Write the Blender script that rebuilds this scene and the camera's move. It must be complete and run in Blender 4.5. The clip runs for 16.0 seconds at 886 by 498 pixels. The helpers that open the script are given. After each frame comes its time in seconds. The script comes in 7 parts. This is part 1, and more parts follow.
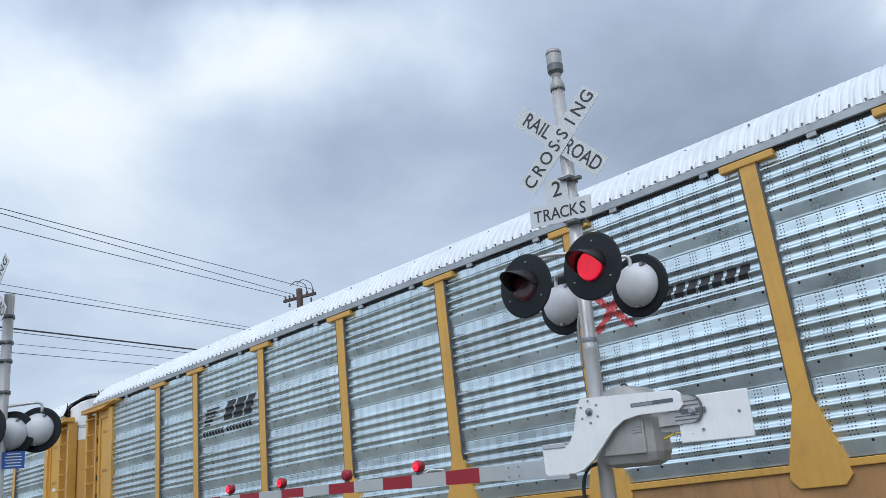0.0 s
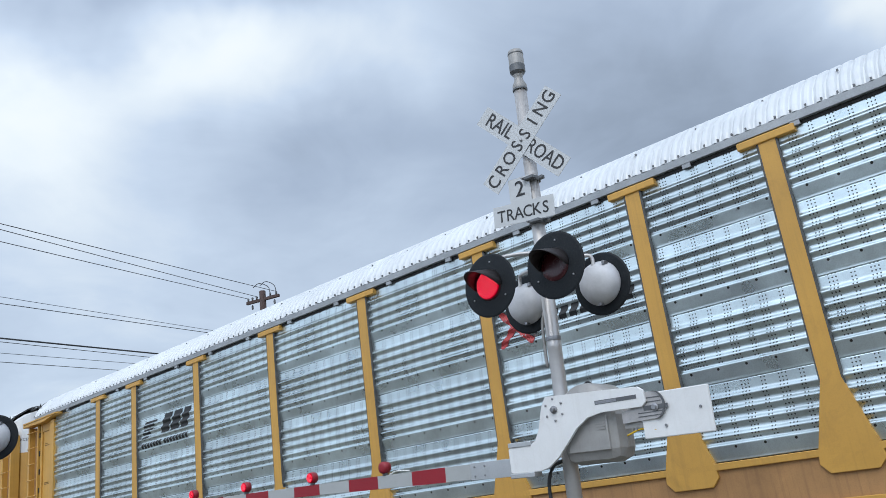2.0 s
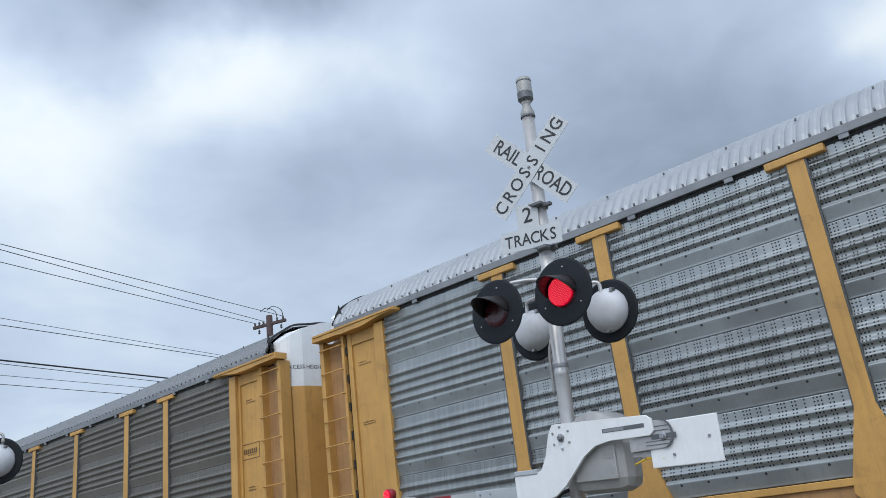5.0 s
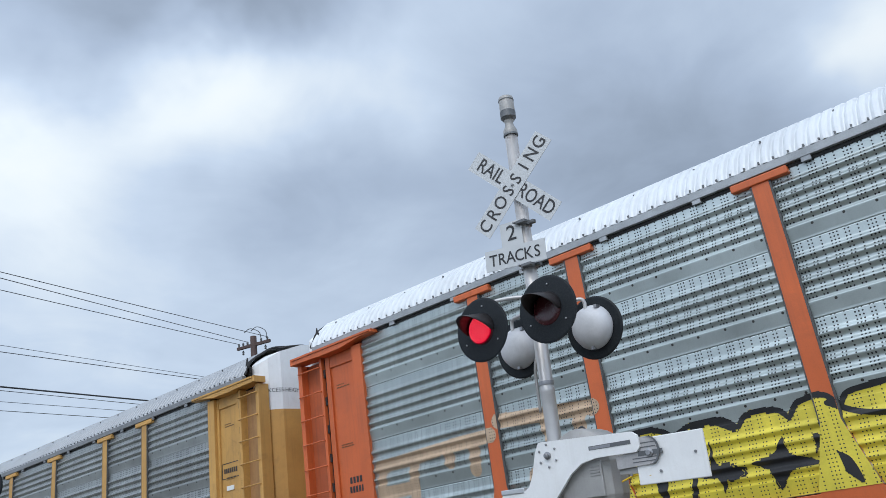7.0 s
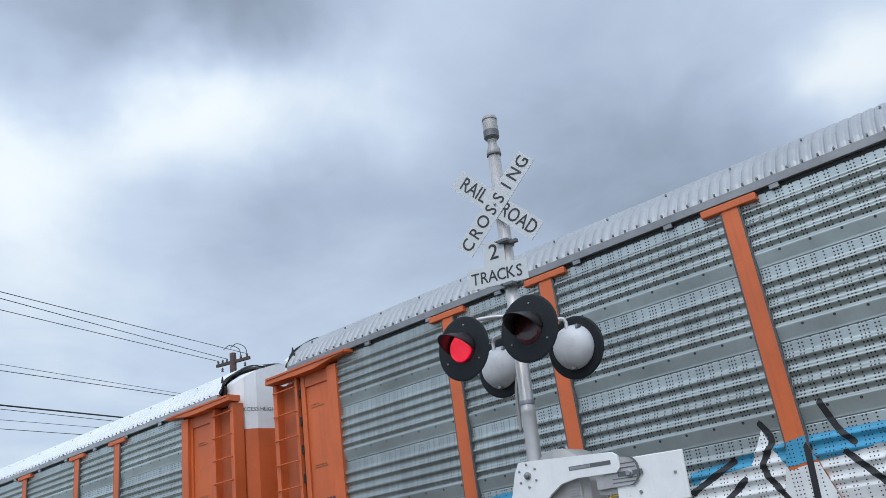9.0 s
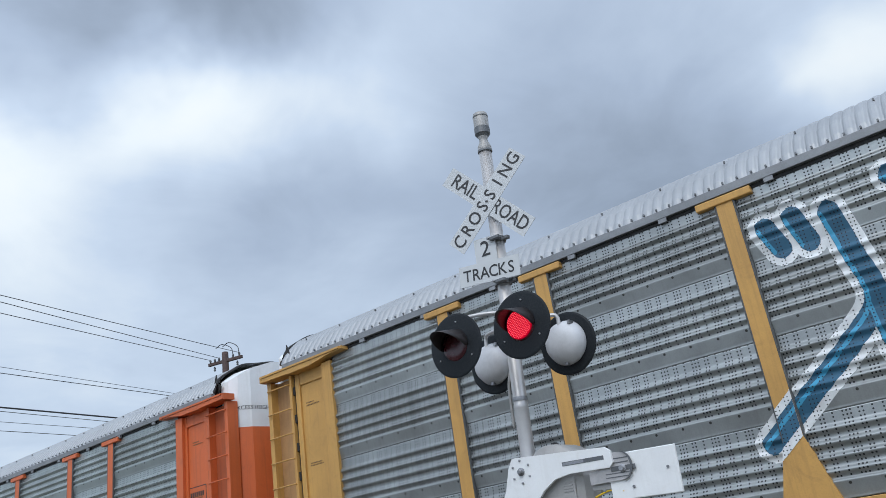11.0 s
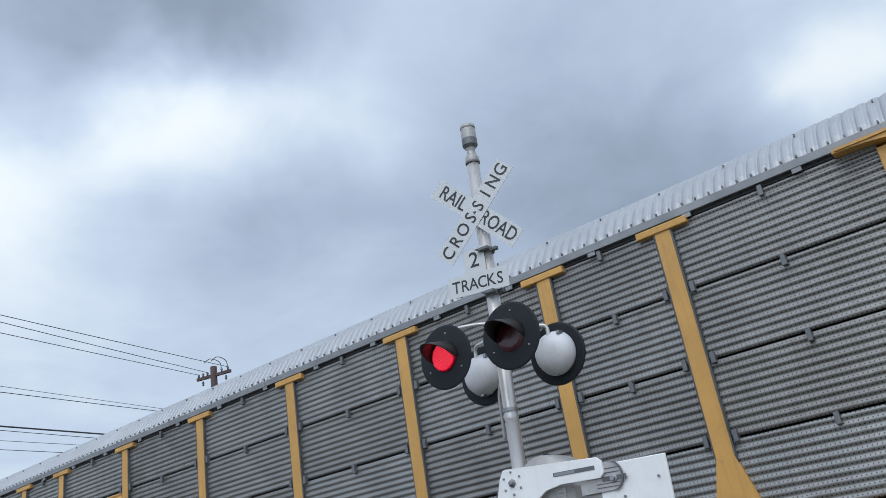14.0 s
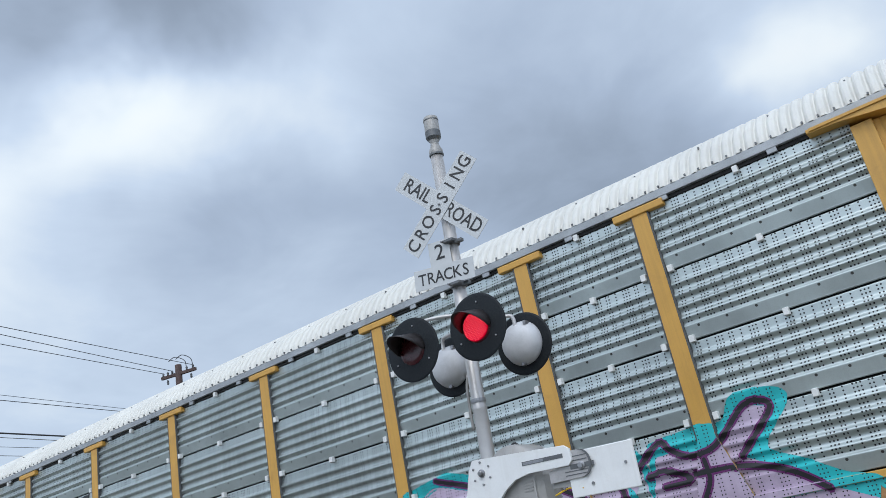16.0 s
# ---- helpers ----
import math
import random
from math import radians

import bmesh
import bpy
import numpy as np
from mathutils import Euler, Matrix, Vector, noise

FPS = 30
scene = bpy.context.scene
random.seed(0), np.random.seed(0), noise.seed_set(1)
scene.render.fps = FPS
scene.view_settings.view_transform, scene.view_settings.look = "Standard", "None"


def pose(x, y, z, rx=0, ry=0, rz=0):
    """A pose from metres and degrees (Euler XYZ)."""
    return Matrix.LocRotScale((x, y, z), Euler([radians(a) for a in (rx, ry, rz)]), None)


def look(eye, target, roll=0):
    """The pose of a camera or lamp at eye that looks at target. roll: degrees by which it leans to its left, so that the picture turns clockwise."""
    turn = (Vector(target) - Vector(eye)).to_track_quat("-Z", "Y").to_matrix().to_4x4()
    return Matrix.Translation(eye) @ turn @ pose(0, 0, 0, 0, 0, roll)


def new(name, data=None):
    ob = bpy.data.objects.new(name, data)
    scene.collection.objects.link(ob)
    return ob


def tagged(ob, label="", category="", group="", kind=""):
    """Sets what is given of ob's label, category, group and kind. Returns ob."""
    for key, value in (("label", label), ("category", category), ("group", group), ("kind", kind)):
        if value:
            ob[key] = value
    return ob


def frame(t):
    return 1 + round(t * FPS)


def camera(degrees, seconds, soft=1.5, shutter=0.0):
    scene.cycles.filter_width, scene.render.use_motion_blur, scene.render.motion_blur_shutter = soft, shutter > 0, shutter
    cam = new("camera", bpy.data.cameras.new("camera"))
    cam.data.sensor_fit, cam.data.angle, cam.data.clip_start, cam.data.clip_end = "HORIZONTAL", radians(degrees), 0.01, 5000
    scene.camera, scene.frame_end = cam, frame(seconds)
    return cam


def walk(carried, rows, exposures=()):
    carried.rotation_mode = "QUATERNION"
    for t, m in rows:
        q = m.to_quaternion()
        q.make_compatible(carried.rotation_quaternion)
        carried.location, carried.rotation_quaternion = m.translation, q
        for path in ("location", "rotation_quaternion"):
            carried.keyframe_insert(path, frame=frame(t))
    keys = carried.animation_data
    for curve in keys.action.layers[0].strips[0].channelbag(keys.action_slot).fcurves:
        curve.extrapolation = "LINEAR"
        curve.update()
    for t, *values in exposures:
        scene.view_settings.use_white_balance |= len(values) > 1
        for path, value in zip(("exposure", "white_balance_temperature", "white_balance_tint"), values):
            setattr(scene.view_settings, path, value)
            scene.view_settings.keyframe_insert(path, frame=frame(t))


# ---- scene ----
# camera: held by hand, turning on the spot
cam = camera(57.33, 16.0, soft=0.8)
walk(cam, [
    (0.0, pose(0, 0, 1.15, 107.97, 5.94, -44.69)),
    (0.5, pose(0, 0, 1.15, 107.32, 7.14, -45.15)),
    (1.0, pose(0, 0, 1.15, 107.59, 7.38, -45.78)),
    (1.5, pose(0, 0, 1.15, 107.67, 7.68, -46.41)),
    (2.0, pose(0, 0, 1.15, 107.73, 7.20, -46.96)),
    (2.5, pose(0, 0, 1.15, 107.81, 6.22, -47.38)),
    (3.0, pose(0, 0, 1.15, 107.88, 6.12, -47.41)),
    (3.5, pose(0, 0, 1.15, 108.15, 6.09, -47.41)),
    (4.0, pose(0, 0, 1.15, 108.61, 6.10, -47.42)),
    (6.5, pose(0, 0, 1.15, 110.84, 7.66, -45.40)),
    (7.0, pose(0, 0, 1.15, 110.80, 7.56, -47.44)),
    (7.5, pose(0, 0, 1.15, 111.13, 7.71, -48.63)),
    (8.0, pose(0, 0, 1.15, 111.45, 7.54, -48.93)),
    (8.5, pose(0, 0, 1.15, 111.76, 7.44, -48.79)),
    (9.0, pose(0, 0, 1.15, 111.91, 7.43, -48.85)),
    (11.5, pose(0, 0, 1.15, 111.60, 8.36, -49.31)),
    (12.0, pose(0, 0, 1.15, 111.70, 8.84, -49.27)),
    (12.5, pose(0, 0, 1.15, 111.88, 9.36, -49.24)),
    (13.0, pose(0, 0, 1.15, 112.22, 9.23, -49.33)),
    (13.5, pose(0, 0, 1.15, 112.45, 9.15, -49.43)),
    (14.0, pose(0, 0, 1.15, 112.39, 8.89, -49.76)),
    (14.5, pose(0, 0, 1.15, 112.17, 8.67, -49.92)),
    (15.0, pose(0, 0, 1.15, 112.03, 8.67, -49.99)),
    (15.5, pose(0, 0, 1.15, 111.92, 9.19, -50.33)),
    (16.0, pose(0, 0, 1.15, 111.53, 10.78, -51.66)),
])

# the first car's leading panel edge along the track, second by second
LEAD = [(0.0, 23.05), (0.5, 30.86), (1.0, 38.17), (1.5, 45.41), (2.5, 60.08), (3.0, 67.22), (3.5, 74.49), (4.0, 81.83), (6.5, 117.92), (7.0, 125.14), (7.5, 132.35), (8.0, 139.58), (8.5, 146.67), (9.0, 153.88), (11.5, 189.57), (12.0, 196.72), (12.5, 203.75), (13.0, 210.88), (13.5, 217.99), (14.0, 225.09), (14.5, 232.11), (15.0, 239.31), (16.0, 253.48)]

# ---- world, sky and sun ----
EYE = Vector((0, 0, 1.15))


def calc(tree, op, a, b=0.0, c=0.0):
    n = tree.nodes.new("ShaderNodeMath")
    n.operation = op
    for i, v in enumerate((a, b, c)):
        if isinstance(v, (int, float)):
            n.inputs[i].default_value = v
        else:
            tree.links.new(v, n.inputs[i])
    return n.outputs[0]


def vcalc(tree, op, a, b):
    n = tree.nodes.new("ShaderNodeVectorMath")
    n.operation = op
    for i, v in enumerate((a, b)):
        if isinstance(v, tuple):
            n.inputs[i].default_value = v
        else:
            tree.links.new(v, n.inputs[i])
    return n


def blend(tree, fac, a, b, mode="MIX"):
    n = tree.nodes.new("ShaderNodeMix")
    n.data_type, n.blend_type = "RGBA", mode
    for i, v in ((0, fac), (6, a), (7, b)):
        if isinstance(v, (int, float, tuple)):
            n.inputs[i].default_value = (*v, 1) if isinstance(v, tuple) else v
        else:
            tree.links.new(v, n.inputs[i])
    return n.outputs[2]


def grain(tree, where, scale, detail=4.0, rough=0.55, warp=0.0):
    n = tree.nodes.new("ShaderNodeTexNoise")
    n.inputs["Scale"].default_value = scale
    n.inputs["Detail"].default_value = detail
    n.inputs["Roughness"].default_value = rough
    n.inputs["Distortion"].default_value = warp
    tree.links.new(where, n.inputs["Vector"])
    return n.outputs["Fac"]


def ramp(tree, fac, *stops):
    n = tree.nodes.new("ShaderNodeValToRGB")
    while len(n.color_ramp.elements) < len(stops):
        n.color_ramp.elements.new(0.5)
    for e, (pos, col) in zip(n.color_ramp.elements, stops):
        e.position = pos
        e.color = (*col, 1) if isinstance(col, tuple) else (col, col, col, 1)
    tree.links.new(fac, n.inputs[0])
    return n.outputs[0]


def make_sky():
    world = bpy.data.worlds.new("cloudy_sky")
    scene.world = world
    world.use_nodes = True
    t = world.node_tree
    t.nodes.clear()
    out = t.nodes.new("ShaderNodeOutputWorld")
    back = t.nodes.new("ShaderNodeBackground")
    sky = t.nodes.new("ShaderNodeTexSky")
    sky.sky_type = "NISHITA"
    sky.sun_disc = False
    sky.sun_elevation, sky.sun_rotation = radians(52), radians(250)
    way = t.nodes.new("ShaderNodeTexCoord").outputs["Generated"]
    # the cloud layer, seen in perspective from below
    sep = t.nodes.new("ShaderNodeSeparateXYZ")
    t.links.new(way, sep.inputs[0])
    up = calc(t, "ADD", calc(t, "MAXIMUM", sep.outputs[2], 0.0), 0.22)
    comb = t.nodes.new("ShaderNodeCombineXYZ")
    t.links.new(calc(t, "DIVIDE", sep.outputs[0], up), comb.inputs[0])
    t.links.new(calc(t, "DIVIDE", sep.outputs[1], up), comb.inputs[1])
    layer = comb.outputs[0]
    big = grain(t, layer, 1.3, 5.0, 0.52, 0.4)
    soft = grain(t, layer, 3.2, 6.0, 0.55, 0.5)
    # cloud banks: direction, tightness, brightness
    wob = t.nodes.new("ShaderNodeTexNoise")
    wob.inputs["Scale"].default_value, wob.inputs["Detail"].default_value = 5.0, 4.0
    t.links.new(way, wob.inputs["Vector"])
    off = vcalc(t, "SUBTRACT", wob.outputs["Color"], (0.5, 0.5, 0.5)).outputs[0]
    off = vcalc(t, "MULTIPLY", off, (0.20, 0.20, 0.20)).outputs[0]
    bent = vcalc(t, "ADD", way, off).outputs[0]
    bent = vcalc(t, "NORMALIZE", bent, (0, 0, 0)).outputs[0]
    total = SKY_BASE
    for d, k, a in BANKS:
        v = Vector(d).normalized()
        dot = vcalc(t, "DOT_PRODUCT", bent, tuple(v)).outputs["Value"]
        g = calc(t, "EXPONENT", calc(t, "MULTIPLY", calc(t, "SUBTRACT", dot, 1.0), k))
        total = calc(t, "MULTIPLY_ADD", g, a, total)
    total = calc(t, "MULTIPLY_ADD", calc(t, "SUBTRACT", big, 0.5), 0.42, total)
    total = calc(t, "MULTIPLY_ADD", calc(t, "SUBTRACT", soft, 0.5), 0.30, total)
    cloud = ramp(t, total, (0.0, (0.15, 0.18, 0.23)), (0.25, (0.27, 0.33, 0.42)), (0.45, (0.41, 0.50, 0.64)),
                 (0.65, (0.58, 0.69, 0.84)), (0.85, (0.83, 0.91, 0.97)), (1.0, (0.95, 0.99, 1.0)))
    haze = blend(t, 0.12, cloud, blend(t, 1.0, sky.outputs[0], (0.12, 0.12, 0.12), "MULTIPLY"))
    # the bright half of the overcast, where the hidden sun stands, behind the viewer
    dot = vcalc(t, "DOT_PRODUCT", way, tuple(Vector(SUN_WAY).normalized())).outputs["Value"]
    glow = calc(t, "POWER", calc(t, "MAXIMUM", calc(t, "MULTIPLY_ADD", dot, 0.5, 0.45), 0.0), 3.0)
    strength = calc(t, "MULTIPLY_ADD", glow, SKY_GLOW, 1.0)
    t.links.new(haze, back.inputs[0])
    t.links.new(strength, back.inputs[1])
    t.links.new(back.outputs[0], out.inputs[0])


SKY_BASE = 0.56
SKY_GLOW = 1.7
SUN_WAY = (-0.62, -0.25, 0.78)
BANKS = [
    ((0.30, 0.77, 0.605), 130, -0.30), ((0.43, 0.66, 0.635), 120, -0.34), ((0.52, 0.57, 0.65), 110, -0.14),
    ((0.33, 0.80, 0.49), 90, 0.22), ((0.24, 0.86, 0.43), 70, 0.15), ((0.42, 0.745, 0.51), 160, 0.16),
    ((0.52, 0.659, 0.545), 240, 0.30), ((0.63, 0.56, 0.535), 240, 0.22), ((0.46, 0.70, 0.54), 420, 0.22), ((0.58, 0.61, 0.535), 420, 0.16),
    ((0.66, 0.62, 0.44), 80, -0.17), ((0.57, 0.712, 0.41), 150, -0.06), ((0.84, 0.33, 0.44), 60, -0.14),
    ((0.36, 0.87, 0.34), 40, 0.06), ((0.90, 0.085, 0.43), 420, 0.30), ((0.97, -0.03, 0.36), 300, 0.18),
    ((0.86, 0.329, 0.39), 90, -0.10), ((0.65, 0.654, 0.387), 110, 0.13),
]
make_sky()
sun = new("sun", bpy.data.lights.new("sun", "SUN"))
sun.data.energy, sun.data.angle, sun.data.color = 1.0, radians(35), (1.0, 0.96, 0.9)
sun.matrix_world = look(Vector(SUN_WAY) * 60, (0, 0, 0))

# ---- materials ----


def surface(name, colour, rough=0.5, metal=0.0, var=0.15, scale=2.0, dirt=(0.12, 0.10, 0.08), dirty=0.25, bump=0.15,
            fine=60.0, streak=0.0, glow=0.0, spread=0.0, spec=0.5):
    """A worn surface: broad stains, fine grain, streaks that run down, and relief."""
    m = bpy.data.materials.new(name)
    m.use_nodes = True
    t = m.node_tree
    b = t.nodes["Principled BSDF"]
    where = t.nodes.new("ShaderNodeTexCoord").outputs["Object"]
    info = t.nodes.new("ShaderNodeObjectInfo")
    shift = vcalc(t, "ADD", where, (0.0, 0.0, 0.0))
    rnd = calc(t, "MULTIPLY", info.outputs["Random"], 37.0)
    comb = t.nodes.new("ShaderNodeCombineXYZ")
    for i in range(3):
        t.links.new(rnd, comb.inputs[i])
    t.links.new(comb.outputs[0], shift.inputs[1])
    where2 = shift.outputs[0]
    broad = grain(t, where2, scale, 5.0, 0.6, 0.3)
    small = grain(t, where2, fine, 3.0, 0.6)
    dark = tuple(c * (1 - var) for c in colour)
    light = tuple(min(1.0, c * (1 + var)) for c in colour)
    col = blend(t, ramp(t, broad, (0.3, 0.0), (0.7, 1.0)), dark, light)
    col = blend(t, calc(t, "MULTIPLY", ramp(t, small, (0.45, 0.0), (0.75, 1.0)), var), col, dirt)
    stain = grain(t, where2, scale * 2.3, 6.0, 0.7, 0.8)
    col = blend(t, calc(t, "MULTIPLY", ramp(t, stain, (0.55, 0.0), (0.8, 1.0)), dirty), col, dirt)
    if streak:
        run = vcalc(t, "MULTIPLY", where2, (9.0, 9.0, 0.35)).outputs[0]
        lines = grain(t, run, 1.6, 4.0, 0.6)
        col = blend(t, calc(t, "MULTIPLY", ramp(t, lines, (0.5, 0.0), (0.8, 1.0)), streak), col, dirt)
    if spread:
        col = blend(t, calc(t, "MULTIPLY", info.outputs["Random"], spread), col, dirt)
    t.links.new(col, b.inputs["Base Color"])
    t.links.new(calc(t, "MULTIPLY_ADD", broad, 0.3, rough - 0.15), b.inputs["Roughness"])
    b.inputs["Metallic"].default_value = metal
    b.inputs["Specular IOR Level"].default_value = spec
    if bump:
        r = t.nodes.new("ShaderNodeBump")
        r.inputs["Strength"].default_value, r.inputs["Distance"].default_value = bump, 0.01
        t.links.new(calc(t, "ADD", broad, calc(t, "MULTIPLY", small, 0.3)), r.inputs["Height"])
        t.links.new(r.outputs[0], b.inputs["Normal"])
    if glow:
        t.links.new(col, b.inputs["Emission Color"])
        b.inputs["Emission Strength"].default_value = glow
    return m


COLUMNS = (0.030, 0.072, 0.114, 0.225, 0.330, 0.372)


def perforated(name, colour, rough, metal, period=0.43, columns=COLUMNS, rise=0.045, radius=0.0108, low=0.215, high=9.0, rivets=True, **more):
    """Sheet steel with uneven columns of small punched holes, and a line of rivet heads above its lower edge."""
    m = surface(name, colour, rough, metal, **more)
    t = m.node_tree
    b = t.nodes["Principled BSDF"]
    col = b.inputs["Base Color"].links[0].from_socket
    where = t.nodes.new("ShaderNodeTexCoord").outputs["Object"]
    s = t.nodes.new("ShaderNodeSeparateXYZ")
    t.links.new(where, s.inputs[0])
    y, z = s.outputs[1], s.outputs[2]
    along = calc(t, "MULTIPLY", calc(t, "FRACT", calc(t, "DIVIDE", y, period)), period)
    dy = None
    for c in columns:
        one = calc(t, "ABSOLUTE", calc(t, "SUBTRACT", along, c))
        dy = one if dy is None else calc(t, "MINIMUM", dy, one)
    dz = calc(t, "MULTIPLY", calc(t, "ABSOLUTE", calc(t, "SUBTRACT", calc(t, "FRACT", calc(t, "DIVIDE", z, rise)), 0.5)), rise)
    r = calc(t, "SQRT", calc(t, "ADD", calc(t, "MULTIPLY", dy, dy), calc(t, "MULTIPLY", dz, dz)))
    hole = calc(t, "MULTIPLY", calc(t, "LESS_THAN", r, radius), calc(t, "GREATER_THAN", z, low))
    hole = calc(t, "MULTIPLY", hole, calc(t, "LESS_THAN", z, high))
    if rivets:
        ry = calc(t, "MULTIPLY", calc(t, "SUBTRACT", calc(t, "FRACT", calc(t, "DIVIDE", y, 0.37)), 0.5), 0.37)
        rz = calc(t, "SUBTRACT", z, 0.165)
        rr = calc(t, "SQRT", calc(t, "ADD", calc(t, "MULTIPLY", ry, ry), calc(t, "MULTIPLY", rz, rz)))
        head = calc(t, "LESS_THAN", rr, 0.017)
        col = blend(t, head, col, (0.07, 0.068, 0.062))
    # holes are not cut: the dark inside them is put into the colour
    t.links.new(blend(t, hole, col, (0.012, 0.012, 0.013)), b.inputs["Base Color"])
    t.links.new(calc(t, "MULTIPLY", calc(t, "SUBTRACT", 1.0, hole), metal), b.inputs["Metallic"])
    return m


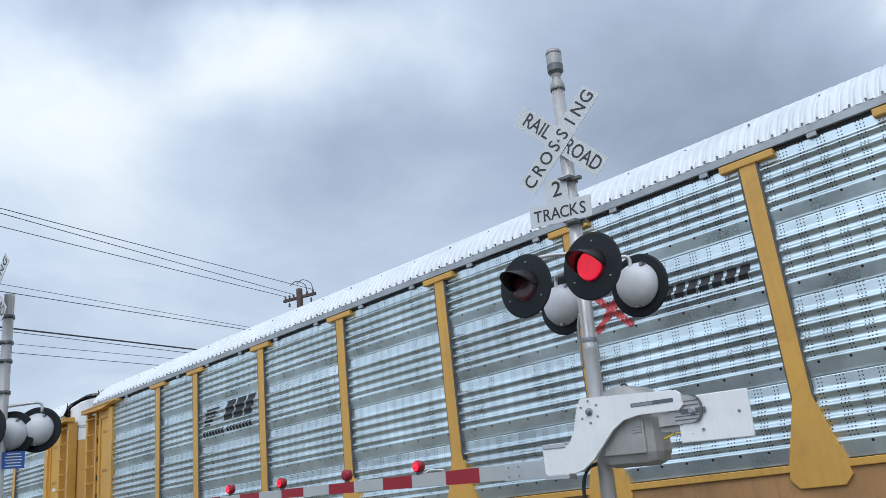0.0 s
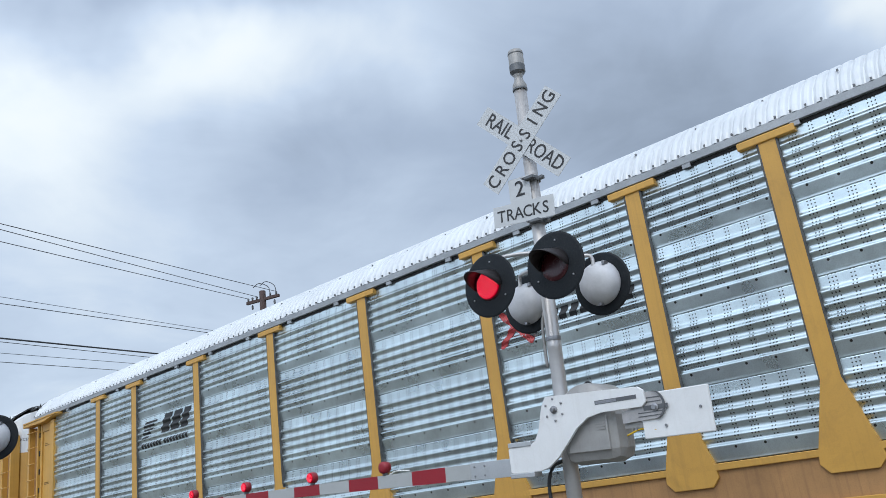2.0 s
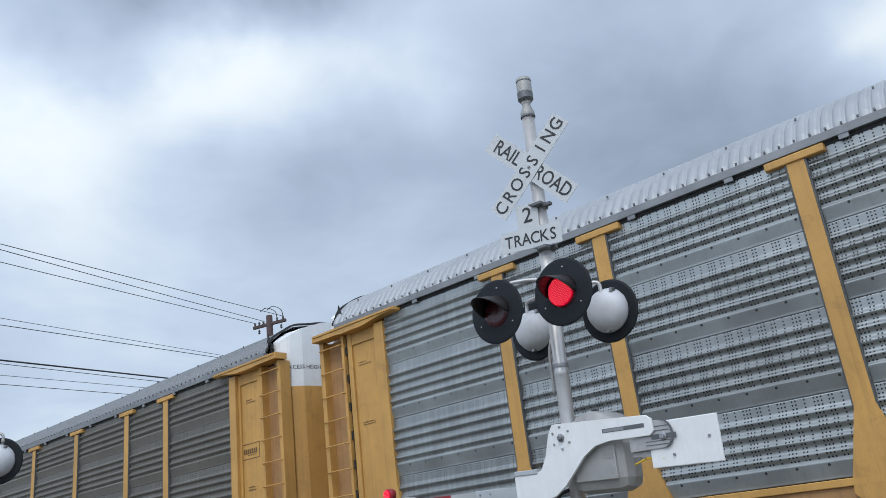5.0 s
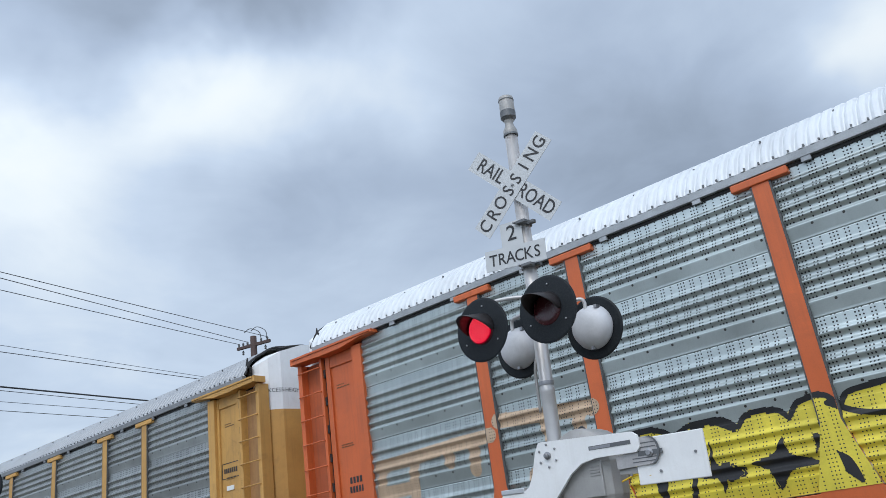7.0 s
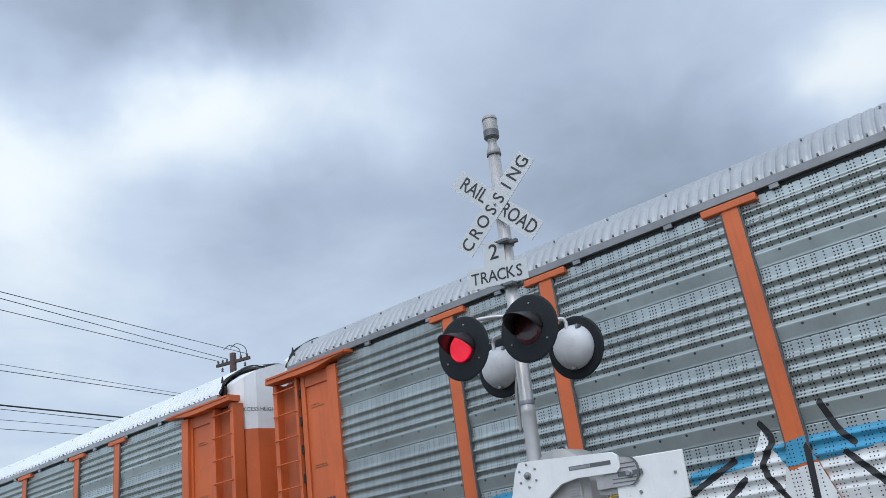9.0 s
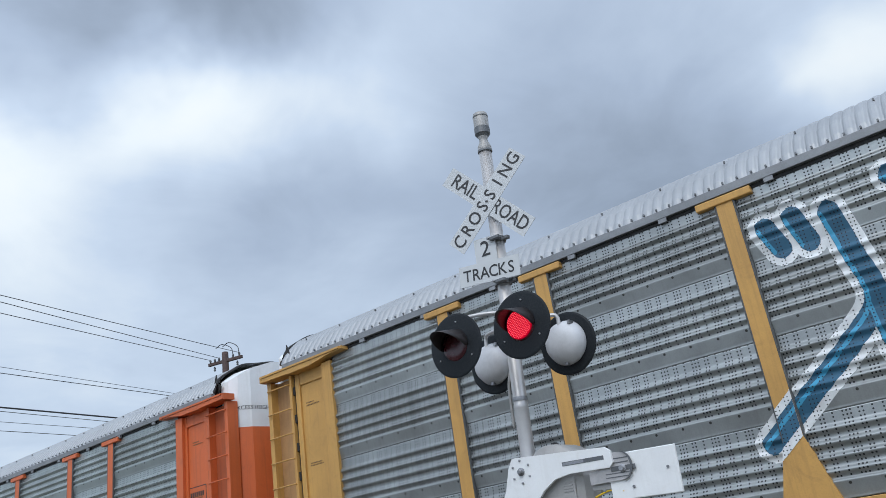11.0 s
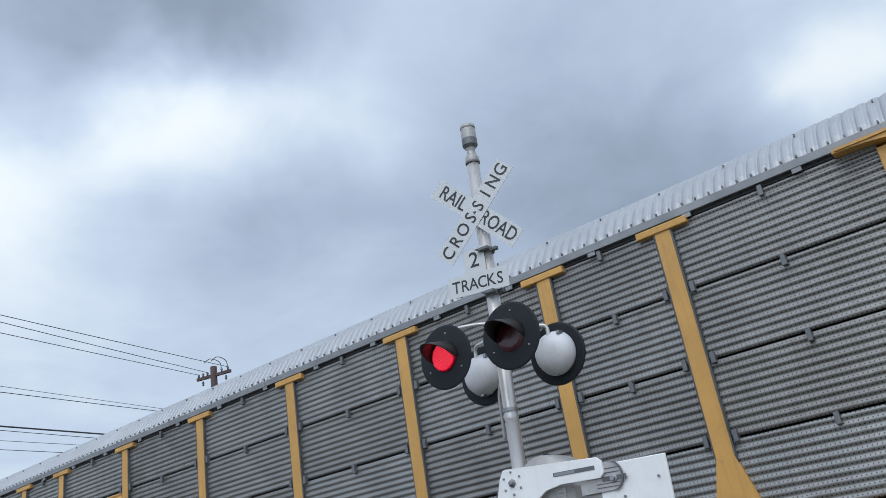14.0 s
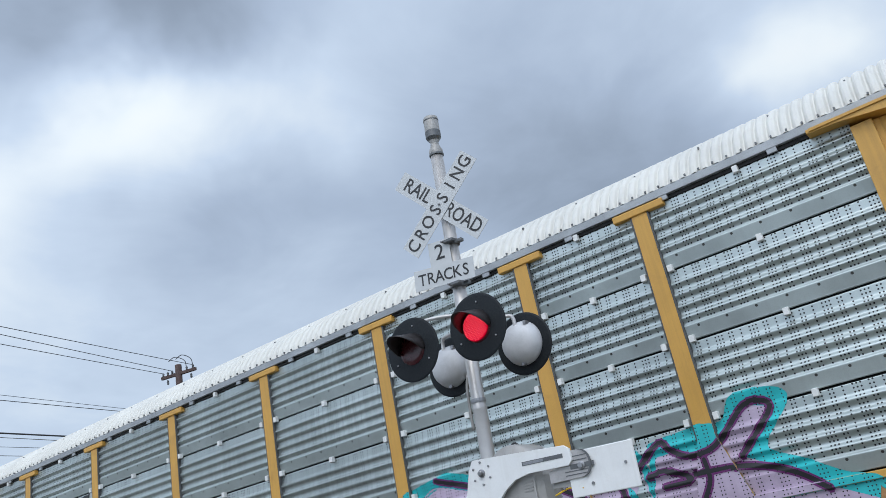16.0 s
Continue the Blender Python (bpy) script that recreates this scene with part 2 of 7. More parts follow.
M = {
    "yellow": surface("yellow_paint", (0.60, 0.325, 0.065), 0.5, var=0.10, scale=0.9, dirty=0.32, streak=0.24, dirt=(0.22, 0.12, 0.045)),
    "yellow_old": surface("faded_yellow_paint", (0.55, 0.30, 0.08), 0.6, var=0.14, scale=1.1, dirty=0.45, streak=0.32, dirt=(0.18, 0.095, 0.04)),
    "orange": surface("orange_paint", (0.60, 0.125, 0.032), 0.5, var=0.12, scale=0.9, dirty=0.28, streak=0.25, dirt=(0.18, 0.06, 0.03)),
    "rusty_yellow": surface("rust_stained_yellow_paint", (0.40, 0.215, 0.085), 0.65, var=0.2, scale=1.4, dirty=0.4, streak=0.5, dirt=(0.17, 0.085, 0.045)),
    "rusty_orange": surface("rust_stained_orange_paint", (0.43, 0.095, 0.03), 0.65, var=0.2, scale=1.4, dirty=0.4, streak=0.5, dirt=(0.15, 0.05, 0.03)),
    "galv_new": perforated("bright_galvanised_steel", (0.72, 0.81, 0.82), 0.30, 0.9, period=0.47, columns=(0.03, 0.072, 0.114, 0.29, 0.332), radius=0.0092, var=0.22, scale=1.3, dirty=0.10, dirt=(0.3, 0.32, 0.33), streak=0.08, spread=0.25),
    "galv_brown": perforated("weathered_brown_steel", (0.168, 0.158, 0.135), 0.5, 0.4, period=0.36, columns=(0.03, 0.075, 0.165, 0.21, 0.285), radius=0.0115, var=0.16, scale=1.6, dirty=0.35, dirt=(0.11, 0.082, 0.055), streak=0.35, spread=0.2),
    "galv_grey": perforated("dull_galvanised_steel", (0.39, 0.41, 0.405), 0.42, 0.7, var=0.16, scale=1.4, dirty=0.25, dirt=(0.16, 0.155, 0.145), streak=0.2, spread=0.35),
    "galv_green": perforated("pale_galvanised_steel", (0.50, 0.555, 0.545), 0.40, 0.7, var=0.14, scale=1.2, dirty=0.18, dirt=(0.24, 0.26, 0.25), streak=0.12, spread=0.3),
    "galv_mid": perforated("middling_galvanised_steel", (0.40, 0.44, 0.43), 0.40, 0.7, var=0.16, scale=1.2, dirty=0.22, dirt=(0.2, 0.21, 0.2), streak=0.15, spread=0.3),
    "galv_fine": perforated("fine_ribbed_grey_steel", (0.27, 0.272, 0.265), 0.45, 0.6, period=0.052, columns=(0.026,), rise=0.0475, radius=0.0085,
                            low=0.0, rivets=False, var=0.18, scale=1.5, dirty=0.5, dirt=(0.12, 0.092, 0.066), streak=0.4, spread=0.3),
    "roof_white": surface("white_roof_steel", (0.67, 0.69, 0.70), 0.5, 0.15, var=0.08, scale=1.2, dirty=0.10, dirt=(0.45, 0.44, 0.42)),
    "roof_grey": surface("grey_roof_steel", (0.36, 0.37, 0.38), 0.5, 0.35, var=0.1, scale=1.2, dirty=0.2, dirt=(0.3, 0.29, 0.28)),
    "roof_dark": surface("dull_roof_steel", (0.18, 0.185, 0.19), 0.5, 0.35, var=0.12, scale=1.2, dirty=0.25, dirt=(0.2, 0.19, 0.18)),
    "roof_cream": surface("cream_roof_steel", (0.64, 0.625, 0.575), 0.55, 0.1, var=0.08, scale=1.2, dirty=0.25, dirt=(0.5, 0.42, 0.33)),
    "fascia": surface("dark_grey_steel", (0.15, 0.155, 0.16), 0.5, 0.5, var=0.2, dirty=0.2),
    "pale_field": surface("worn_white_field", (0.50, 0.53, 0.53), 0.45, 0.2, var=0.12, scale=1.5, dirty=0.25, dirt=(0.36, 0.38, 0.37)),
    "eave_pale": surface("pale_eave_steel", (0.36, 0.375, 0.385), 0.5, 0.4, var=0.2, dirty=0.25),
    "eave": surface("grey_eave_steel", (0.24, 0.245, 0.25), 0.5, 0.5, var=0.2, dirty=0.25),
    "guide_metal": surface("grey_guide_steel", (0.44, 0.425, 0.42), 0.5, 0.3, var=0.12, scale=8, dirty=0.35, dirt=(0.18, 0.15, 0.13)),
    "seal": surface("dark_joint_seal", (0.07, 0.072, 0.072), 0.7, var=0.4, scale=9, dirty=0.3, dirt=(0.25, 0.25, 0.24)),
    "leaf": surface("dark_foliage", (0.06, 0.075, 0.04), 0.8, var=0.4, scale=0.8, dirty=0.3, bump=0.6, fine=6),
    "black": surface("black_rubber_and_gap_shade", (0.012, 0.012, 0.013), 0.7, var=0.3, dirty=0.1),
    "inner": surface("painted_inside_shade", (0.03, 0.03, 0.032), 0.8, var=0.2, dirty=0.1),
    "white_door": surface("white_door_paint", (0.74, 0.75, 0.75), 0.5, var=0.06, dirty=0.22, streak=0.18, dirt=(0.42, 0.38, 0.34)),
    "pink_door": surface("rusty_white_door_paint", (0.62, 0.46, 0.39), 0.6, var=0.15, scale=2.2, dirty=0.5, streak=0.4, dirt=(0.38, 0.22, 0.15)),
    "steel": surface("worn_steel", (0.33, 0.33, 0.34), 0.45, 0.8, var=0.2, dirty=0.3),
    "truck": surface("dusty_cast_steel", (0.10, 0.08, 0.06), 0.8, 0.2, var=0.3, dirty=0.5, dirt=(0.16, 0.11, 0.07)),
    "ink": surface("black_lettering", (0.018, 0.02, 0.022), 0.55, var=0.3, dirty=0.12, bump=0),
    "ink_brown": surface("brown_lettering", (0.13, 0.07, 0.02), 0.6, var=0.3, dirty=0.1, bump=0),
    "white_letter": surface("white_lettering", (0.74, 0.74, 0.71), 0.55, var=0.08, dirty=0.2, dirt=(0.4, 0.35, 0.3), bump=0),
    "red_panel": perforated("faded_red_paint", (0.46, 0.066, 0.045), 0.55, 0.0, radius=0.006, var=0.12, scale=1.4, dirty=0.25, dirt=(0.28, 0.06, 0.05), streak=0.15),
    "red_logo": surface("red_logo_paint", (0.42, 0.05, 0.05), 0.5, var=0.1, bump=0),
    "orange_logo": surface("orange_logo_paint", (0.62, 0.17, 0.05), 0.5, var=0.1, bump=0),
    "label_yellow": surface("yellow_label", (0.72, 0.46, 0.02), 0.45, var=0.06, dirty=0.15, bump=0),
    "mast": surface("brushed_aluminium_mast", (0.52, 0.50, 0.485), 0.42, 0.55, var=0.1, scale=3, dirty=0.25, streak=0.3, dirt=(0.33, 0.30, 0.27), fine=140),
    "casting": surface("grey_cast_housing", (0.36, 0.35, 0.335), 0.55, 0.3, var=0.12, scale=4, dirty=0.35, streak=0.3, dirt=(0.22, 0.20, 0.17)),
    "white_steel": surface("white_enamel_steel", (0.78, 0.78, 0.77), 0.4, var=0.05, scale=3, dirty=0.18, dirt=(0.45, 0.40, 0.34), streak=0.15),
    "sign_white": surface("white_reflective_sheet", (0.54, 0.55, 0.55), 0.5, var=0.04, scale=4, dirty=0.12, dirt=(0.42, 0.41, 0.39)),
    "sign_black": surface("black_sign_letters", (0.015, 0.015, 0.017), 0.5, var=0.2, bump=0),
    "disc": surface("matt_black_disc", (0.010, 0.013, 0.016), 0.6, spec=0.25, var=0.25, scale=5, dirty=0.15, dirt=(0.05, 0.05, 0.05)),
    "hood": surface("black_hood", (0.022, 0.018, 0.019), 0.42, var=0.2, scale=5, dirty=0.1),
    "dome": surface("silver_lamp_back", (0.58, 0.58, 0.59), 0.62, 0.25, var=0.1, scale=6, dirty=0.2, dirt=(0.35, 0.34, 0.33)),
    "lens": surface("dark_red_lens", (0.055, 0.006, 0.010), 0.25, var=0.2, scale=8, dirty=0.0, bump=0),
    "led": surface("lit_red_lens", (0.34, 0.0, 0.012), 0.9, spec=0.0, var=0.02, dirty=0.0, bump=0, glow=1.0),
    "led_dot": surface("lit_red_diode", (1.0, 0.10, 0.15), 0.9, spec=0.0, var=0.02, dirty=0.0, bump=0, glow=1.6),
    "arm_red": surface("red_reflective_stripe", (0.30, 0.012, 0.022), 0.5, var=0.06, dirty=0.15),
    "arm_white": surface("white_reflective_stripe", (0.42, 0.43, 0.42), 0.5, var=0.05, dirty=0.2, dirt=(0.25, 0.24, 0.22)),
    "arm_alu": surface("aluminium_arm", (0.60, 0.61, 0.62), 0.4, 0.6, var=0.08, dirty=0.2),
    "blue": surface("blue_sign", (0.02, 0.09, 0.33), 0.45, var=0.06, bump=0),
    "stucco": surface("beige_stucco", (0.52, 0.48, 0.40), 0.9, var=0.06, scale=0.5, dirty=0.12, bump=0.2),
    "shingle": surface("grey_shingle", (0.20, 0.20, 0.195), 0.85, var=0.2, scale=3.0, dirty=0.3, bump=0.5, fine=8),
    "window_glass": surface("dark_window_glass", (0.03, 0.035, 0.04), 0.1, var=0.05, dirty=0.0, bump=0),
    "fence_wood": surface("grey_fence_wood", (0.10, 0.095, 0.085), 0.85, var=0.3, scale=1.5, dirty=0.3, streak=0.3),
    "leaf_green": surface("green_leaves", (0.055, 0.095, 0.03), 0.7, var=0.45, scale=0.7, dirty=0.2, dirt=(0.02, 0.035, 0.012), bump=0),
    "wood": surface("weathered_pole_wood", (0.075, 0.045, 0.04), 0.8, var=0.3, scale=4, dirty=0.3, streak=0.4),
    "cable": surface("black_cable", (0.03, 0.032, 0.035), 0.6, var=0.1, bump=0),
    "cable_far": surface("grey_cable", (0.10, 0.11, 0.125), 0.6, var=0.1, bump=0),
    "gravel": surface("grey_gravel", (0.20, 0.19, 0.175), 0.9, var=0.3, scale=14, dirty=0.5, bump=0.8, fine=40),
    "ground": surface("dry_ground", (0.16, 0.15, 0.12), 0.9, var=0.3, scale=0.6, dirty=0.5, bump=0.6, fine=25),
    "asphalt": surface("asphalt", (0.055, 0.055, 0.057), 0.85, var=0.25, scale=1.2, dirty=0.3, bump=0.5, fine=90),
}
for key, col in {"navy": (0.022, 0.055, 0.10), "g_white": (0.72, 0.73, 0.72), "g_black": (0.016, 0.016, 0.018), "g_blue": (0.028, 0.105, 0.175),
                 "g_sky": (0.05, 0.30, 0.48), "g_yellow": (0.70, 0.58, 0.06), "g_cyan": (0.02, 0.45, 0.47), "g_lilac": (0.46, 0.37, 0.48),
                 "g_plum": (0.14, 0.02, 0.13), "g_maroon": (0.13, 0.012, 0.018), "g_orange": (0.62, 0.34, 0.13), "g_silver": (0.38, 0.39, 0.38),
                 "g_pink": (0.42, 0.05, 0.16), "g_olive": (0.24, 0.22, 0.12), "g_green": (0.05, 0.25, 0.12), "g_teal": (0.012, 0.05, 0.065), "g_old": (0.50, 0.36, 0.24), "g_patch": (0.30, 0.31, 0.30), "g_brown": (0.17, 0.14, 0.075)}.items():
    M[key] = perforated("spray_paint_" + key, col, 0.5, 0.0, low=0.0, radius=0.0085, rivets=False, var=0.16, scale=2.5, dirty=0.25, dirt=tuple(c * 0.55 for c in col), bump=0.1, streak=0.15)
    M["flat_" + key] = surface("brushed_paint_" + key, col, 0.5, var=0.16, scale=2.5, dirty=0.2, dirt=tuple(c * 0.6 for c in col), bump=0)

# ---- building helpers ----


def mesh_of(bm, name, material, smooth=False):
    bmesh.ops.recalc_face_normals(bm, faces=bm.faces)
    me = bpy.data.meshes.new(name)
    bm.to_mesh(me)
    bm.free()
    for mm in material if isinstance(material, (list, tuple)) else [material]:
        me.materials.append(mm)
    if smooth:
        for p in me.polygons:
            p.use_smooth = True
    return me


def part(name, bm, material, parent, label="", smooth=False):
    """One mesh under a thing or under a part."""
    me = bm if isinstance(bm, bpy.types.Mesh) else mesh_of(bm, name, material, smooth)
    ob = new(name, me)
    ob.parent = parent
    if label:
        tagged(ob, label)
    return ob


def thing(name, m, label, category, group="", kind=""):
    ob = new(name)
    ob.empty_display_size = 0.2
    ob.matrix_basis = m
    return tagged(ob, label, category, group, kind)


def box(bm, x0, x1, y0, y1, z0, z1, bevel=0.0, mat=0):
    vs = [bm.verts.new((x, y, z)) for x in (x0, x1) for y in (y0, y1) for z in (z0, z1)]
    fs = [bm.faces.new([vs[i] for i in f]) for f in ((0, 1, 3, 2), (4, 6, 7, 5), (0, 4, 5, 1), (2, 3, 7, 6), (0, 2, 6, 4), (1, 5, 7, 3))]
    for f in fs:
        f.material_index = mat
    if bevel:
        edges = list({e for f in fs for e in f.edges})
        bmesh.ops.bevel(bm, geom=edges, offset=bevel, segments=2, affect="EDGES", profile=0.5)
    return fs


def boxed(*args, bevel=0.0):
    bm = bmesh.new()
    box(bm, *args, bevel=bevel)
    return bm


def plate(points, x0, x1, bevel=0.0):
    """A flat plate cut to an outline of (y, z), from depth x0 to x1."""
    bm = bmesh.new()
    a = [bm.verts.new((x0, y, z)) for y, z in points]
    b = [bm.verts.new((x1, y, z)) for y, z in points]
    n = len(points)
    faces = [bm.faces.new(a), bm.faces.new(b[::-1])]
    for i in range(n):
        bm.faces.new((a[i], b[i], b[(i + 1) % n], a[(i + 1) % n]))
    if bevel:
        edges = list({e for f in faces for e in f.edges})
        bmesh.ops.bevel(bm, geom=edges, offset=bevel, segments=2, affect="EDGES", profile=0.5)
    return bm


def turned(profile, n=32, axis="Z", bm=None, at=(0, 0, 0)):
    """A turned body from (radius, height) pairs; axis X points to -x as the height grows."""
    bm = bm or bmesh.new()
    rings = []
    for r, h in profile:
        ring = []
        for i in range(n):
            a = 2 * math.pi * i / n
            c, s = r * math.cos(a), r * math.sin(a)
            p = (c, s, h) if axis == "Z" else ((-h, c, s) if axis == "X" else (c, h, s))
            ring.append(bm.verts.new(Vector(p) + Vector(at)))
        rings.append(ring)
    for a, b in zip(rings, rings[1:]):
        for i in range(n):
            bm.faces.new((a[i], a[(i + 1) % n], b[(i + 1) % n], b[i]))
    for ring in (rings[0], rings[-1]):
        bm.faces.new(ring)
    return bm


def tube(points, radius, n=10, bm=None):
    """A pipe along a line of points."""
    bm = bm or bmesh.new()
    pts = [Vector(p) for p in points]
    rings = []
    for i, p in enumerate(pts):
        d = (pts[min(i + 1, len(pts) - 1)] - pts[max(i - 1, 0)]).normalized()
        u = d.cross(Vector((0, 0, 1)) if abs(d.z) < 0.9 else Vector((1, 0, 0))).normalized()
        w = d.cross(u)
        rings.append([bm.verts.new(p + radius * (math.cos(2 * math.pi * k / n) * u + math.sin(2 * math.pi * k / n) * w)) for k in range(n)])
    for a, b in zip(rings, rings[1:]):
        for k in range(n):
            bm.faces.new((a[k], a[(k + 1) % n], b[(k + 1) % n], b[k]))
    bm.faces.new(rings[0])
    bm.faces.new(rings[-1][::-1])
    return bm


def arc(points, steps=6):
    """A smooth line through the points."""
    p = [Vector(q) for q in points]
    p = [p[0] * 2 - p[1]] + p + [p[-1] * 2 - p[-2]]
    out = []
    for i in range(1, len(p) - 2):
        for s in range(steps):
            t = s / steps
            out.append(0.5 * ((2 * p[i]) + (p[i + 1] - p[i - 1]) * t + (2 * p[i - 1] - 5 * p[i] + 4 * p[i + 1] - p[i + 2]) * t * t
                              + (3 * p[i] - p[i - 1] - 3 * p[i + 1] + p[i + 2]) * t ** 3))
    return out + [p[-2]]


def lettering(name, words, height, material, parent, x, y, z, turn=0.0, width=1.0, slant=0.0, thick=0.0, bold=0.0, label=""):
    """Words on a face that looks to -x, centred at y, z; they read towards -y."""
    cu = bpy.data.curves.new(name, "FONT")
    cu.body, cu.size, cu.align_x, cu.align_y = words, height / 0.7, "CENTER", "CENTER"
    cu.shear, cu.extrude, cu.offset, cu.resolution_u = slant, thick, bold, 3
    tmp = new(name, cu)
    dg = bpy.context.evaluated_depsgraph_get()
    me = bpy.data.meshes.new_from_object(tmp.evaluated_get(dg))
    bpy.data.objects.remove(tmp)
    base = Matrix(((0, 0, -1, x), (-1, 0, 0, y), (0, 1, 0, z), (0, 0, 0, 1)))
    me.transform(base @ pose(0, 0, 0, 0, 0, turn) @ Matrix.Diagonal((width, 1, 1, 1)))
    me.materials.clear()
    me.materials.append(material)
    return part(name, me, material, parent, label)

# ---- ground, road and track ----
GROUND = -0.12
SIDE = 9.91          # the plane of the car sides' posts
AXIS = SIDE + 1.57   # the track's centre line


def sheet(name, x0, x1, y0, y1, z0, z1, material, label, category):
    bm = boxed(x0, x1, y0, y1, z0, z1)
    ob = new(name, mesh_of(bm, name, material))
    return tagged(ob, label, category, kind="structure")


sheet("ground", -2500, 2500, -2500, 2500, GROUND - 1.0, GROUND, M["ground"], "dry flat ground round the railway crossing", "ground")
sheet("road", -60, 9.0, 5.6, 11.6, GROUND - 0.05, GROUND + 0.02, M["asphalt"], "grey asphalt road up to the level crossing", "road")
sheet("track_bed", 9.4, 13.6, -330, 330, GROUND - 0.05, GROUND + 0.03, M["gravel"], "grey gravel bed under the rails", "track bed")
for side in (-0.7525, 0.7525):
    bm = bmesh.new()
    x = AXIS + side
    box(bm, x - 0.07, x + 0.07, -330, 330, GROUND + 0.03, GROUND + 0.045)
    box(bm, x - 0.009, x + 0.009, -330, 330, GROUND + 0.045, GROUND + 0.13)
    box(bm, x - 0.036, x + 0.036, -330, 330, GROUND + 0.13, GROUND + 0.17)
    ob = new("rail", mesh_of(bm, "rail", M["steel"]))
    tagged(ob, "worn steel rail under the freight train", "rail", "rails of the track", "structure")

# added hedge, never in view: darkens what the panels reflect and cuts low light
bm = bmesh.new()
rnd = random.Random(3)
last = None
for i in range(121):
    y = -150 + 2.5 * i
    h = 5.0 + 1.6 * noise.noise((y * 0.07, 0, 0)) + rnd.uniform(-0.5, 0.5)
    row = [bm.verts.new((-24 + dx + rnd.uniform(-0.5, 0.5), y, z)) for dx, z in ((2.5, GROUND), (3.0, h * 0.5), (1.5, h * 0.85), (0, h), (-3, GROUND))]
    if last:
        for a, b, c2, d in zip(last, last[1:], row[1:], row):
            bm.faces.new((a, b, c2, d))
    last = row
tagged(new("backdrop", mesh_of(bm, "backdrop", M["leaf"])), "unseen dark green hedge added behind the camera to darken reflections", "hedge", kind="structure")

# ---- covered car carriers ----
LENGTH = 28.6        # from coupling to coupling
EDGE = 11.82         # half of the panelled length
POSTS = (9.10, 7.16, 4.27, 1.42, -1.42, -4.27, -7.16, -9.10)
ROWS_Z = (5.06, 4.12, 3.17, 2.20, 1.25)
FACE = -1.53         # the panels' flat face


def rib(z, h, kind):
    """How far a panel stands proud at the height z."""
    if kind == "fine":
        u = (z / 0.095) % 1.0
        return 0.021 * (0.5 - 0.5 * math.cos(2 * math.pi * u)) ** 0.8
    z *= 0.95 / h
    if z < 0.20:
        return 0.004 + 0.034 * max(0.0, z - 0.03) / 0.17
    if z < 0.225:
        return 0.038 - 0.032 * (z - 0.20) / 0.025
    if z > 0.835:
        return 0.006
    u = ((z - 0.225) / 0.1525) % 1.0
    return 0.006 + 0.040 * (0.5 - 0.5 * math.cos(2 * math.pi * u)) ** 1.7


def skin(y, z, kind):
    """The car side's outer surface: posts and ribbed panels."""
    half = 0.115 if z > 2.0 else 0.115 + 0.23 * min(1.0, (2.0 - z) / 0.75)
    if min(abs(y - q) for q in POSTS) < half:
        return -1.602
    if z < 1.25:
        return -1.601 if z > 1.155 else -1.561
    for top, low in zip(ROWS_Z, ROWS_Z[1:]):
        if low <= z <= top:
            return FACE - rib(z - low, top - low, kind)
    return FACE - 0.008


def panel_mesh(width, h, kind, material, gap):
    n = int(h / 0.0125)
    bm = bmesh.new()
    rows = []
    for i in range(n + 1):
        z = gap / 2 + (h - gap) * i / n
        x = -rib(z, h, kind)
        rows.append((bm.verts.new((x, 0, z)), bm.verts.new((x, width, z))))
    for a, b in zip(rows, rows[1:]):
        bm.faces.new((a[0], b[0], b[1], a[1]))
    for i in (0, -1):
        q = rows[i]
        r = [bm.verts.new((0.03, v.co.y, v.co.z)) for v in q]
        bm.faces.new((q[0], q[1], r[1], r[0]))
    return mesh_of(bm, "panel", material, smooth=True)


PANELS = {}


def panels(car, kind, material, gap, red_bay=False):
    """The sheet panels of the side, bay by bay and row by row."""
    cuts = [EDGE] + [p for p in POSTS] + [-EDGE]
    for j, (a, b) in enumerate(zip(cuts, cuts[1:])):
        width = a - b
        for i, (top, low) in enumerate(zip(ROWS_Z, ROWS_Z[1:])):
            mat = M["red_panel"] if red_bay and j == 2 and i < 2 else material
            key = (round(width, 3), i, kind, mat.name, gap)
            if key not in PANELS:
                PANELS[key] = panel_mesh(width, top - low, kind, mat, gap)
            ob = part("panel", PANELS[key], mat, car)
            ob.location = (FACE, b, low)


SHARED = {}


def shared(key, build):
    if key not in SHARED:
        SHARED[key] = build()
    return SHARED[key]


ROOF = ((-1.58, 5.20), (-1.55, 5.28), (-1.39, 5.50), (-1.14, 5.71), (-0.80, 5.87), (-0.40, 5.95), (0.0, 5.98))


def roof_height(x):
    x = -abs(x)
    for (x0, z0), (x1, z1) in zip(ROOF, ROOF[1:]):
        if x0 <= x <= x1:
            return z0 + (z1 - z0) * (x - x0) / (x1 - x0)
    return ROOF[0][1]


